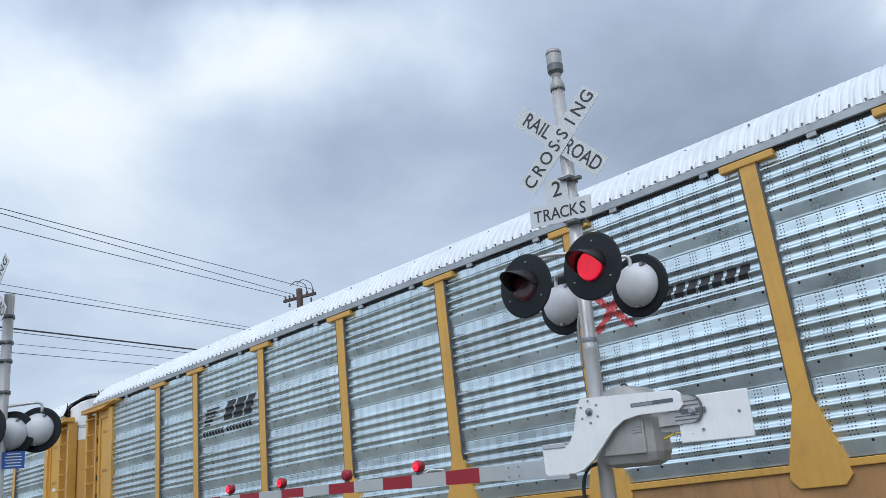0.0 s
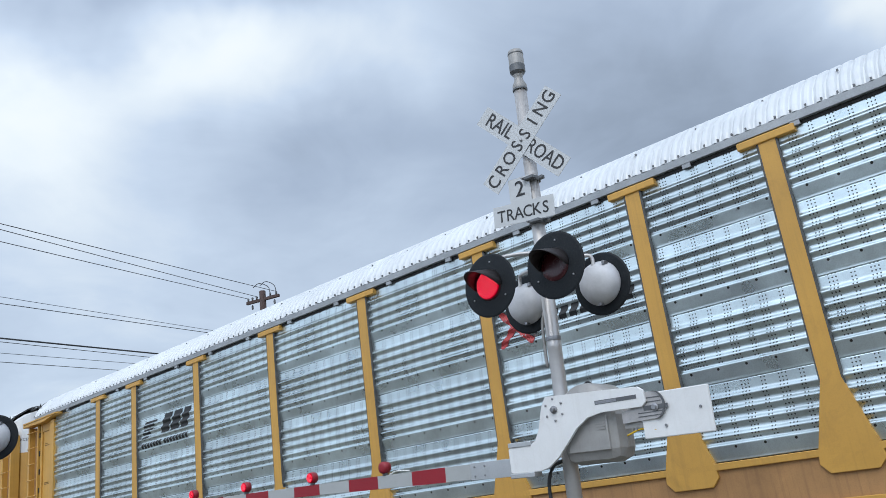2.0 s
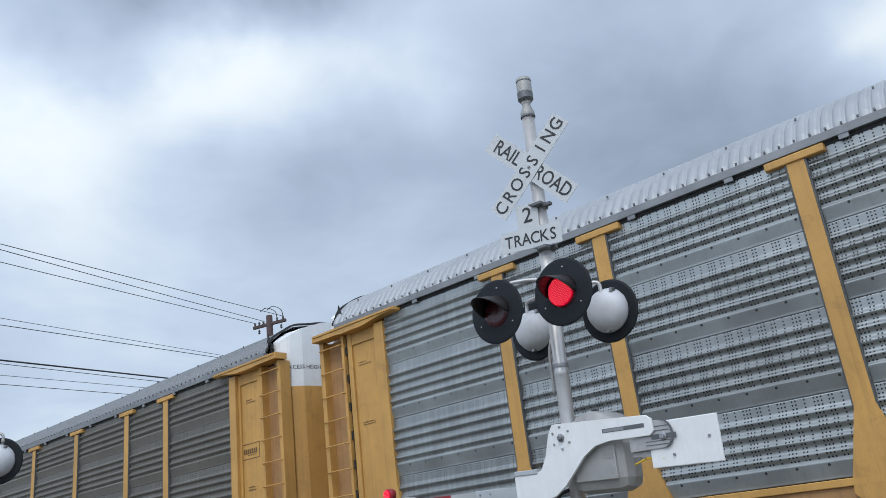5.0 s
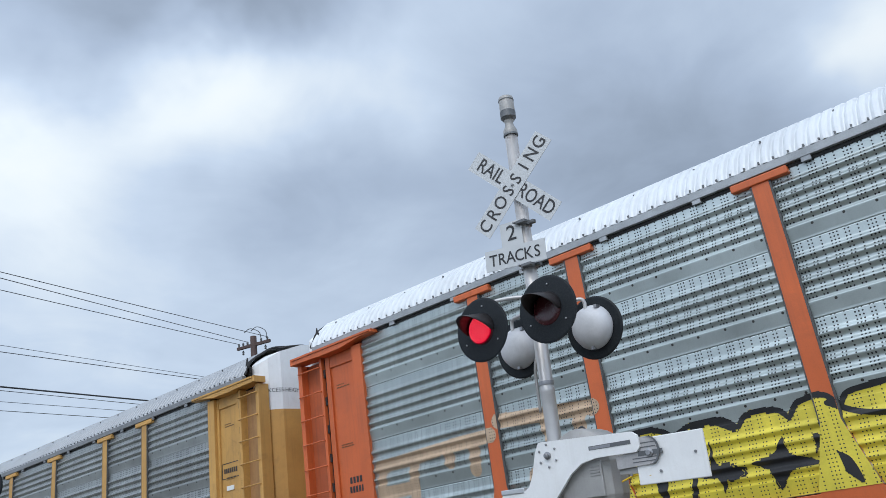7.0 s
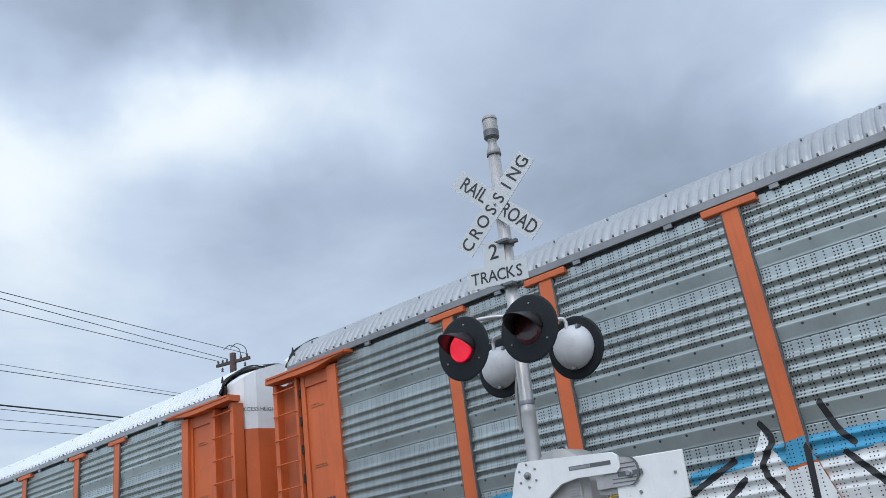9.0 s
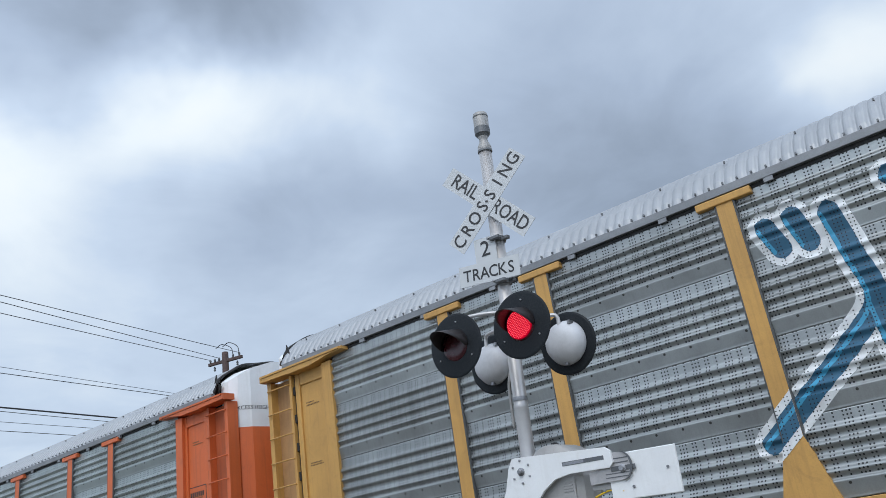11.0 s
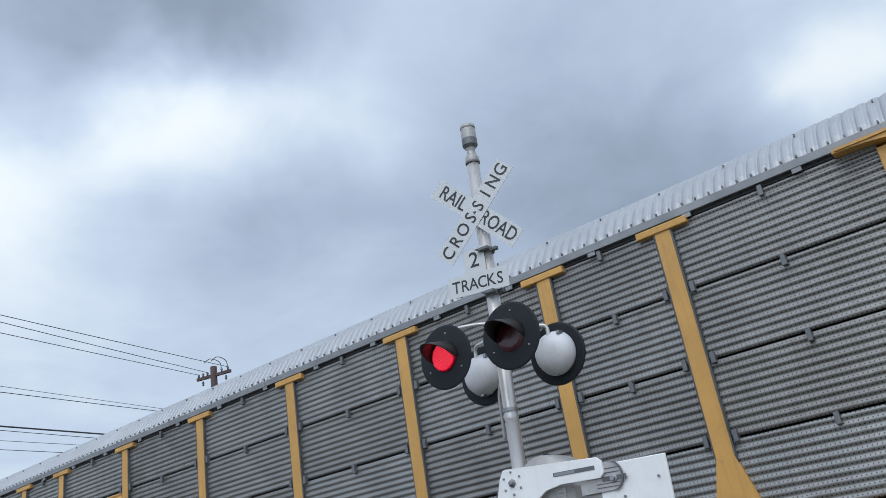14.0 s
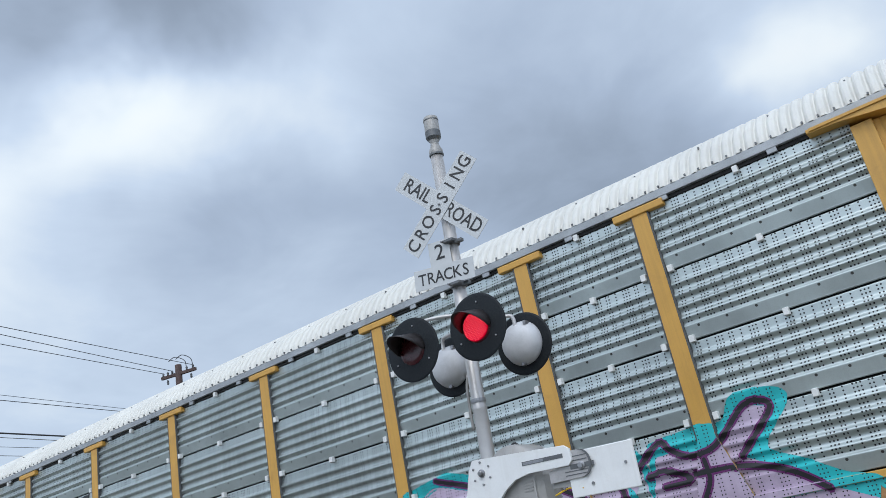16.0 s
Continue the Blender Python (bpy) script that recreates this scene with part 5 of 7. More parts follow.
WILD_BLACK = [
    [(2.09, 2.23), (2.03, 1.86)],
    [(2.41, 2.1), (2.11, 2.19)],
    [(2.36, 1.57), (1.82, 1.75), (1.5, 1.6)],
    [(1.33, 1.65), (1.51, 1.36)],
    [(1.1, 1.62), (1.03, 1.55)],
    [(0.58, 1.63), (0.95, 1.28)],
    [(0.86, 1.98), (0.5, 1.83)],
    [(2.64, 2.02), (2.77, 1.82)],
    [(1.4, 1.89), (1.44, 1.69)],
]
WILD_TEAL = [
    [(1.19, 2.37), (1.06, 2.13), (0.84, 1.94)],
    [(1.98, 1.68), (2.28, 1.48)],
    [(1.79, 1.72), (1.53, 1.58)],
]
WILD_SKY_START = [
    [(5.63, 1.91), (4.75, 2.01), (4.2, 2.07), (3.29, 2.07), (3.36, 1.84), (4.28, 1.79), (5.65, 1.77)],
    [(9.46, 1.96), (9.12, 2.1), (8.32, 2.13), (7.61, 2.09), (7.89, 1.21), (9.6, 1.46)],
]
WILD_WHITE_START = [
    [(5.71, 1.54), (5.52, 1.81), (4.86, 1.86), (4.64, 2.25), (4.55, 1.97), (4.42, 1.74), (3.36, 1.85), (3.56, 1.22)],
    [(8.87, 1.35), (8.57, 1.71), (8.35, 1.61), (7.74, 1.68), (7.89, 1.21)],
]
WILD_BLACK_START = [
    [(4.63, 2.31), (4.55, 2.1), (4.72, 1.81), (4.51, 1.42)],
    [(3.9, 2.41), (3.8, 2.11), (3.67, 1.92)],
    [(4.16, 1.96), (4.2, 1.38)],
    [(5.64, 1.68), (5.05, 1.95)],
    [(3.77, 1.82), (3.48, 1.47)],
    [(4.97, 1.72), (5.23, 1.53)],
    [(8.84, 1.44), (8.5, 1.73), (8.18, 1.55)],
    [(7.99, 1.79), (7.87, 1.29)],
]
rest = tag_word("ZEK", 0.1, 1.33, 1.0, 0.50, -0.25)
sprayed(orange_b, "five", [("g_sky", 0.30, 0.0, [[(0.5, 1.9), (-1.2, 1.8), (-2.6, 1.6)]], WILD_SKY + WILD_SKY_START), ("g_white", 0.24, 0.0, rest, WILD_WHITE + WILD_WHITE_START), ("g_black", 0.075, 0.0, WILD_BLACK + WILD_BLACK_START + rest), ("g_teal", 0.15, 0.0, WILD_TEAL)], "blue and white graffiti with black edges")

# maroon letters with white edges at the front of the finely ribbed car
MAROON_FIELD = [
    [(10.87, 1.59), (10.45, 2.19), (10.04, 2.23), (9.76, 2.28), (9.61, 2.2), (9.62, 2.01), (9.33, 2.11), (9.2, 2.29), (8.91, 2.32), (8.61, 2.21), (8.48, 2.05), (8.52, 1.83), (8.32, 1.98), (8.21, 2.24), (8.0, 2.32), (7.81, 2.23), (7.77, 2.0), (7.95, 1.34), (7.95, 1.08)],
]
MAROON_EDGES = [
    [(10.44, 2.24), (10.03, 2.27), (9.74, 2.33), (9.54, 2.24), (9.56, 2.06), (9.75, 1.91), (9.71, 1.77), (9.36, 1.54), (9.3, 1.35)],
    [(9.3, 2.19), (9.12, 2.33), (8.84, 2.33), (8.55, 2.19), (8.47, 1.95), (8.58, 1.78), (8.82, 1.76), (9.08, 1.89), (9.27, 1.73), (9.28, 1.47), (9.07, 1.34)],
    [(8.88, 1.67), (8.44, 1.74), (8.18, 1.76), (8.01, 1.66), (8.01, 1.48), (8.2, 1.36), (7.9, 1.24)],
    [(8.39, 1.79), (8.34, 2.05), (8.19, 2.3), (7.96, 2.34), (7.78, 2.24), (7.76, 1.97), (7.95, 1.34)],
    [(9.12, 2.54), (8.72, 2.49), (8.41, 2.23)],
    [(8.14, 2.4), (7.89, 2.46), (7.65, 2.26)],
    [(10.61, 2.28), (10.45, 2.48), (10.23, 2.38)],
    [(10.08, 1.84), (10.09, 1.49)],
    [(10.67, 1.56), (10.47, 1.84)],
]
MAROON_START = [
    [(11.94, 1.25), (11.9, 1.61), (12.1, 1.8), (12.05, 2.18), (11.77, 2.28), (11.48, 2.09), (11.29, 2.25), (10.86, 2.22), (10.61, 2.05), (10.53, 1.89), (10.82, 1.05)],
]
MAROON_START_EDGES = [
    [(11.91, 1.28), (11.9, 1.61), (12.1, 1.8), (12.06, 2.18), (11.77, 2.29), (11.48, 2.11), (11.29, 2.26), (10.86, 2.23), (10.51, 1.93)],
    [(11.66, 1.8), (11.42, 1.94), (11.28, 1.78), (11.51, 1.67)],
    [(11.05, 1.92), (11.24, 1.52), (11.16, 1.21)],
    [(10.84, 1.81), (10.94, 1.34)],
]
last_letter = shift(GLYPH["S"], 7.6, 1.35, 0.9, 0.8)
sprayed(fine_car, "fine", [("g_white", 0.42, 0.06, last_letter), ("g_maroon", 0.42, 0.0, last_letter, MAROON_FIELD + MAROON_START), ("g_white", 0.085, 0.0, MAROON_EDGES + MAROON_START_EDGES)], "maroon graffiti with white edges")
def tangle(seed, y0, y1, z0, z1, n, size):
    """Loose loops and arcs of worn paint inside a field."""
    rnd = random.Random(seed)
    out = []
    for i in range(n):
        y, z, a = rnd.uniform(y1, y0), rnd.uniform(z0, z1), rnd.uniform(0, 6.28)
        pts = []
        for k in range(4):
            pts.append((y, min(z1, max(z0, z))))
            a += rnd.uniform(0.5, 1.4)
            y, z = y + size * math.cos(a), z + size * 0.6 * math.sin(a)
        out.append(pts)
    return out


sprayed(fine_car, "fine", [("g_olive", 0.14, 0.0, tangle(1, -1.0, -4.4, 1.4, 2.05, 16, 0.3)), ("g_orange", 0.09, 0.0, tangle(2, -1.2, -4.2, 1.4, 2.1, 9, 0.28)),
                           ("g_maroon", 0.06, 0.0, tangle(3, -1.0, -4.2, 1.4, 1.9, 10, 0.25)), ("g_silver", 0.05, 0.0, tangle(4, -1.0, -4.4, 1.4, 1.9, 12, 0.22)), ("g_black", 0.035, 0.0, tangle(5, 5.76, 5.22, 1.56, 2.07, 9, 0.16))], "worn olive and orange graffiti")

# olive and plum letters, and a cyan-edged lilac piece, on the last car
OLIVE_FIELD = [
    [(3.4, 1.54), (3.15, 2.16), (2.87, 2.2), (2.68, 2.13), (2.57, 2.31), (2.45, 2.36), (2.1, 2.31), (1.92, 2.22), (1.6, 2.17), (1.4, 2.17), (1.24, 2.01), (1.17, 1.8), (1.24, 1.51), (1.0, 1.52), (0.72, 1.53), (0.86, 1.11)],
]
PLUM_FIELDS = [
    [(1.8, 1.73), (1.65, 1.79), (1.57, 1.64), (1.62, 1.38), (1.73, 1.54)],
    [(2.99, 1.78), (2.6, 1.74), (2.59, 1.62), (2.99, 1.65)],
    [(1.22, 1.44), (1.06, 1.78), (0.92, 1.9), (0.75, 1.83), (0.68, 1.64), (0.74, 1.46)],
    [(3.0, 1.48), (2.54, 1.57), (2.34, 1.51), (2.52, 1.39)],
]
PALE_BANDS = [
    [(2.52, 2.31), (2.38, 1.99), (2.24, 1.64), (1.99, 1.34)],
    [(3.1, 1.94), (3.01, 1.71), (2.91, 1.49)],
    [(3.02, 1.95), (2.45, 1.87), (2.37, 1.65)],
    [(1.86, 1.94), (1.49, 1.9), (1.38, 1.65), (1.5, 1.25)],
    [(2.17, 1.62), (1.72, 1.57)],
    [(1.13, 1.5), (0.73, 1.49)],
]
OLIVE_EDGES = [
    [(3.15, 2.16), (2.87, 2.2), (2.67, 2.11), (2.57, 2.31), (2.43, 2.36), (2.1, 2.31), (1.92, 2.22), (1.6, 2.17), (1.39, 2.17), (1.24, 2.01), (1.17, 1.8), (1.24, 1.51), (1.57, 1.26)],
    [(1.93, 1.97), (1.87, 1.63), (1.68, 1.31)],
    [(3.07, 2.03), (2.31, 1.98), (2.19, 1.56)],
    [(1.34, 1.22), (1.02, 1.46), (0.73, 1.48)],
]
OLIVE_START = [
    [(4.66, 1.52), (4.45, 2.1), (3.81, 2.12), (3.58, 2.16), (3.09, 2.19), (2.65, 2.17), (2.49, 2.36), (2.1, 2.34), (1.92, 2.22), (2.29, 1.12)],
]
OLIVE_START_EDGES = [
    [(4.64, 1.62), (4.45, 2.1), (3.81, 2.12), (3.58, 2.16), (3.09, 2.19), (2.65, 2.17), (2.49, 2.36), (2.1, 2.34), (1.92, 2.22)],
    [(3.57, 1.96), (3.43, 1.54), (3.24, 1.31)],
    [(3.13, 1.86), (2.55, 1.9), (2.54, 1.56), (3.03, 1.56), (3.13, 1.86)],
]
PALE_START = [
    [(4.42, 1.52), (3.96, 1.87), (3.62, 1.57)],
    [(3.68, 2.08), (3.47, 1.61), (3.36, 1.34)],
    [(3.04, 1.94), (2.42, 1.93), (2.41, 1.41)],
    [(2.49, 2.28), (2.13, 2.27)],
]
PLUM_START = [
    [(4.43, 2.01), (4.31, 2.13), (3.81, 2.12), (3.61, 1.96), (3.99, 1.99)],
    [(3.03, 1.77), (2.6, 1.75), (2.62, 1.58), (2.99, 1.59)],
]
OLIVE_FRONT = [
    [(6.77, 1.65), (6.26, 2.26), (5.91, 2.15), (5.14, 2.18), (4.58, 2.19), (4.05, 2.22), (3.62, 2.08), (3.46, 1.89), (3.72, 1.14)],
]
FRONT_BANDS = [
    [(6.29, 1.6), (5.86, 2.04), (5.5, 1.73)],
    [(5.24, 2.12), (5.05, 1.58), (4.92, 1.37)],
    [(4.08, 2.19), (3.97, 1.75), (3.84, 1.24)],
    [(4.56, 1.87), (4.35, 1.52)],
]
PLUM_FRONT = [
    [(4.54, 2.06), (4.14, 2.18), (3.95, 2.0), (4.36, 1.88)],
    [(5.76, 2.12), (5.31, 2.13), (5.31, 2.03), (5.65, 2.0)],
    [(3.95, 1.62), (3.67, 1.75), (3.64, 1.5), (3.84, 1.42)],
]
sprayed(last_car, "five", [("g_brown", 0.01, 0.0, OLIVE_FIELD, OLIVE_FIELD + OLIVE_START + OLIVE_FRONT), ("g_plum", 0.02, 0.0, PLUM_FIELDS, PLUM_FIELDS + PLUM_START + PLUM_FRONT), ("g_silver", 0.10, 0.0, PALE_BANDS + PALE_START + FRONT_BANDS), ("g_white", 0.03, 0.0, [[(y - 0.07, z + 0.03) for y, z in s] for s in PALE_BANDS]), ("g_black", 0.035, 0.0, OLIVE_EDGES + OLIVE_START_EDGES + [OLIVE_FRONT[0][:-1]])], "olive and plum graffiti with grey bands")
CYAN_FIELD = [
    [(-4.3, 2.25), (-4.9, 2.36), (-5.15, 2.38), (-5.66, 2.22), (-5.87, 2.09), (-6.09, 2.27), (-6.36, 2.31), (-6.9, 2.24), (-7.42, 2.02), (-7.64, 1.94), (-8.17, 1.96), (-7.81, 0.96), (-4.34, 1.6)],
]
LILAC_FIELD = [
    [(-4.53, 2.13), (-4.91, 2.25), (-5.75, 2.01), (-5.87, 2.09), (-6.07, 2.08), (-6.14, 2.2), (-6.49, 2.25), (-7.0, 2.13), (-7.4, 1.97), (-7.85, 1.85), (-8.13, 1.85), (-7.81, 0.96), (-4.42, 1.59)],
]
LILAC_EDGES = [
    [(-4.9, 2.36), (-5.73, 2.06), (-5.9, 1.75), (-6.14, 1.7)],
    [(-6.12, 2.1), (-6.13, 2.2), (-6.49, 2.26), (-6.88, 2.16), (-7.1, 2.04), (-7.73, 1.86), (-8.13, 1.85)],
    [(-6.12, 2.1), (-6.47, 1.97), (-6.93, 1.92)],
    [(-6.14, 1.7), (-6.43, 1.96)],
    [(-6.9, 2.04), (-6.97, 1.84), (-7.29, 1.64), (-7.35, 1.44), (-7.17, 1.29), (-7.02, 1.14)],
    [(-6.31, 1.27), (-6.39, 1.51), (-6.65, 1.69), (-6.76, 1.5), (-6.74, 1.19)],
    [(-5.37, 1.57), (-5.51, 1.73), (-5.73, 1.65), (-5.5, 1.55), (-5.37, 1.57)],
    [(-5.92, 1.35), (-6.03, 1.59), (-6.14, 1.7)],
    [(-7.8, 1.71), (-7.92, 1.38), (-7.92, 1.26)],
    [(-7.43, 1.17), (-7.63, 1.38), (-7.85, 1.33)],
    [(-4.53, 1.66), (-5.02, 1.94), (-5.36, 1.72)],
]
CYAN_SPOTS = [
    [(-5.8, 2.03), (-6.34, 1.96), (-6.16, 1.78), (-6.0, 1.85)],
    [(-7.08, 1.78), (-7.29, 1.64), (-7.32, 1.45), (-7.17, 1.34), (-7.26, 1.52)],
    [(-7.9, 1.66), (-8.01, 1.53), (-7.96, 1.36)],
    [(-5.52, 1.62), (-5.62, 1.69), (-5.69, 1.64), (-5.54, 1.56)],
    [(-6.32, 1.33), (-6.43, 1.45), (-6.44, 1.31), (-6.35, 1.26)],
]
CYAN_SPIKE = [
    [(-8.35, 2.06), (-8.98, 2.12), (-9.34, 2.11), (-9.56, 2.37), (-10.1, 2.26), (-9.7, 1.75), (-10.12, 1.47), (-10.47, 1.25), (-10.78, 1.14), (-10.69, 0.89), (-8.14, 1.39)],
]
LILAC_SPIKE = [
    [(-8.38, 1.91), (-8.62, 1.94), (-8.85, 1.84), (-9.19, 1.88), (-9.63, 2.26), (-9.92, 2.17), (-9.44, 1.7), (-9.92, 1.43), (-10.27, 1.19), (-10.72, 0.97), (-10.69, 0.89), (-8.21, 1.37)],
]
SPIKE_EDGES = [
    [(-8.12, 1.84), (-8.47, 2.08), (-8.62, 1.94), (-8.85, 1.84), (-9.19, 1.89), (-9.63, 2.26), (-9.92, 2.17), (-9.45, 1.71)],
    [(-8.82, 1.62), (-9.44, 1.59), (-9.92, 1.43), (-10.27, 1.17)],
    [(-8.24, 1.71), (-8.48, 1.73), (-8.77, 1.58), (-8.42, 1.56)],
    [(-8.85, 1.28), (-9.0, 1.52), (-9.0, 1.75)],
]
CYAN_START = [
    [(-0.78, 1.54), (-1.16, 2.19), (-1.35, 2.39), (-1.69, 2.46), (-2.3, 2.22), (-2.75, 2.13), (-3.34, 2.12), (-3.79, 2.13), (-3.43, 1.08)],
]
LILAC_START = [
    [(-0.89, 1.52), (-1.22, 2.11), (-1.42, 2.26), (-1.7, 2.34), (-2.26, 2.09), (-2.71, 2.02), (-3.3, 1.99), (-3.73, 1.97), (-3.43, 1.08)],
]
START_EDGES = [
    [(-1.18, 2.12), (-1.42, 2.29), (-1.71, 2.35), (-2.26, 2.1), (-2.71, 2.02), (-3.3, 2.01), (-3.74, 1.99)],
    [(-1.28, 1.55), (-1.61, 2.03), (-2.04, 2.0), (-2.03, 1.74), (-1.63, 1.62)],
    [(-2.04, 1.35), (-2.29, 1.82), (-2.65, 1.8), (-2.68, 1.48), (-2.42, 1.28)],
    [(-2.72, 1.23), (-2.93, 1.68), (-3.38, 1.77), (-3.51, 1.44)],
    [(-1.55, 1.83), (-1.9, 1.8)],
    [(-2.97, 1.43), (-3.27, 1.43), (-3.23, 1.14)],
]
sprayed(last_car, "five", [("g_cyan", 0.10, 0.0, CYAN_FIELD + CYAN_SPIKE + CYAN_START, CYAN_FIELD + CYAN_SPIKE + CYAN_START), ("g_lilac", 0.02, 0.0, LILAC_FIELD, LILAC_FIELD + LILAC_SPIKE + LILAC_START), ("g_cyan", 0.02, 0.0, CYAN_SPOTS, CYAN_SPOTS),
                           ("g_plum", 0.10, 0.0, LILAC_EDGES + SPIKE_EDGES + START_EDGES), ("g_black", 0.055, 0.0, LILAC_EDGES + SPIKE_EDGES + START_EDGES)], "lilac graffiti with cyan edges")

# small brackets along the panel seams
bays = [EDGE] + list(POSTS) + [-EDGE]
tab_dark = mesh_of(boxed(-1.605, -1.53, -0.03, 0.03, -0.07, 0.07, bevel=0.006), "tab", M["fascia"])
tab_pale = mesh_of(boxed(-1.612, -1.54, -0.035, 0.035, -0.045, 0.045, bevel=0.006), "tab", M["white_letter"])
for a, b in zip(bays, bays[1:]):
    for z in ROWS_Z[:4]:
        ob = part("tab", tab_dark, None, fine_car)
        ob.location = (0, (a + b) / 2, z - 0.05)
        ob = part("tab", tab_pale, None, last_car)
        ob.location = (0, (a + b) / 2, z - 0.02)
for y in POSTS:
    for z in ROWS_Z[1:4]:
        for q in (-0.19, 0.19):
            for car, mesh in ((fine_car, tab_dark), (last_car, tab_pale)):
                ob = part("tab", mesh, None, car)
                ob.location = (0.0, y + q, z + 0.02)

# scribbles on the end sheets


def scribble(car, mat, strokes, width, label):
    bm = bmesh.new()
    for i, s in enumerate(strokes):
        pts = arc([(0, y, z) for y, z in s], 6) if len(s) > 2 else [Vector((0, *q)) for q in s]
        rows = []
        for k, q in enumerate(pts):
            d = (pts[min(k + 1, len(pts) - 1)] - pts[max(k - 1, 0)]).normalized()
            side = Vector((0, -d.z, d.y)) * width / 2
            rows.append((bm.verts.new((-1.4935 - 0.0006 * i, (q + side).y, (q + side).z)), bm.verts.new((-1.4935 - 0.0006 * i, (q - side).y, (q - side).z))))
        for a, b in zip(rows, rows[1:]):
            bm.faces.new((a[0], a[1], b[1], b[0]))
    tagged(part("graffiti", bm, M["flat_" + mat], car, label), kind="stuff")


def curl(y, z, w, h, turns, fat=0.5):
    """A looping hand-drawn line that reads as no letters."""
    out = []
    for k in range(turns * 10 + 1):
        u, a = k / (turns * 10), k * math.tau / 10
        out.append((y - w * u - fat * h * (0.6 + 0.4 * math.sin(5 * u)) * math.sin(a) * 0.5, z + h * (0.5 + (0.36 + 0.14 * math.cos(9 * u)) * math.cos(a))))
    return [out]


scribble(last_car, "g_black", curl(12.76, 3.58, 0.42, 0.15, 6) + curl(12.72, 3.60, 0.02, 0.24, 1, 1.1) + curl(12.22, 3.70, 0.02, 0.20, 1, 1.0) + [[(12.25, 3.46), (12.62, 3.40)], [(12.52, 3.45), (12.62, 3.40), (12.52, 3.37)], [(12.50, 3.85), (12.42, 3.78)], [(12.46, 3.87), (12.47, 3.77)]], 0.016, "small black scribble")
scribble(last_car, "g_white", curl(12.55, 2.70, 0.40, 0.15, 4) + curl(12.55, 2.48, 0.36, 0.14, 4) + [[(12.28, 2.98), (12.68, 2.98), (12.68, 2.88), (12.58, 2.55), (12.56, 2.36)], [(12.28, 2.98), (12.40, 2.92), (12.66, 2.90)]], 0.020, "small white scribble")
LOOP_J = [[(0.7, 1.0), (0.65, 0.2), (0.35, 0.0), (0.05, 0.2)], [(0.35, 1.0), (0.95, 1.0)]]
scribble(fine_car, "g_black", shift(LOOP_J, -12.10, 1.42, 0.16, 0.26) + tag_word("OBE", -12.28, 1.42, 0.15, 0.26) + [[(-12.5, 1.34), (-12.52, 1.33)], [(-12.6, 1.34), (-12.62, 1.33)]], 0.03, "small black scribble")
scribble(brown, "g_silver", tag_word("NA", 12.7, 1.7, 0.35, 0.55) + [[(12.6, 2.2), (12.2, 1.4)]], 0.11, "pale sprayed patch")
scribble(brown, "g_green", curl(12.74, 3.85, 0.12, 0.34, 3, 0.6) + curl(12.72, 3.15, 0.10, 0.42, 3, 0.7), 0.011, "faint green scribble")
scribble(orange_b, "g_white", curl(12.4, 1.6, 0.5, 0.32, 3) + curl(12.3, 2.05, 0.45, 0.12, 4), 0.02, "small white scribble")


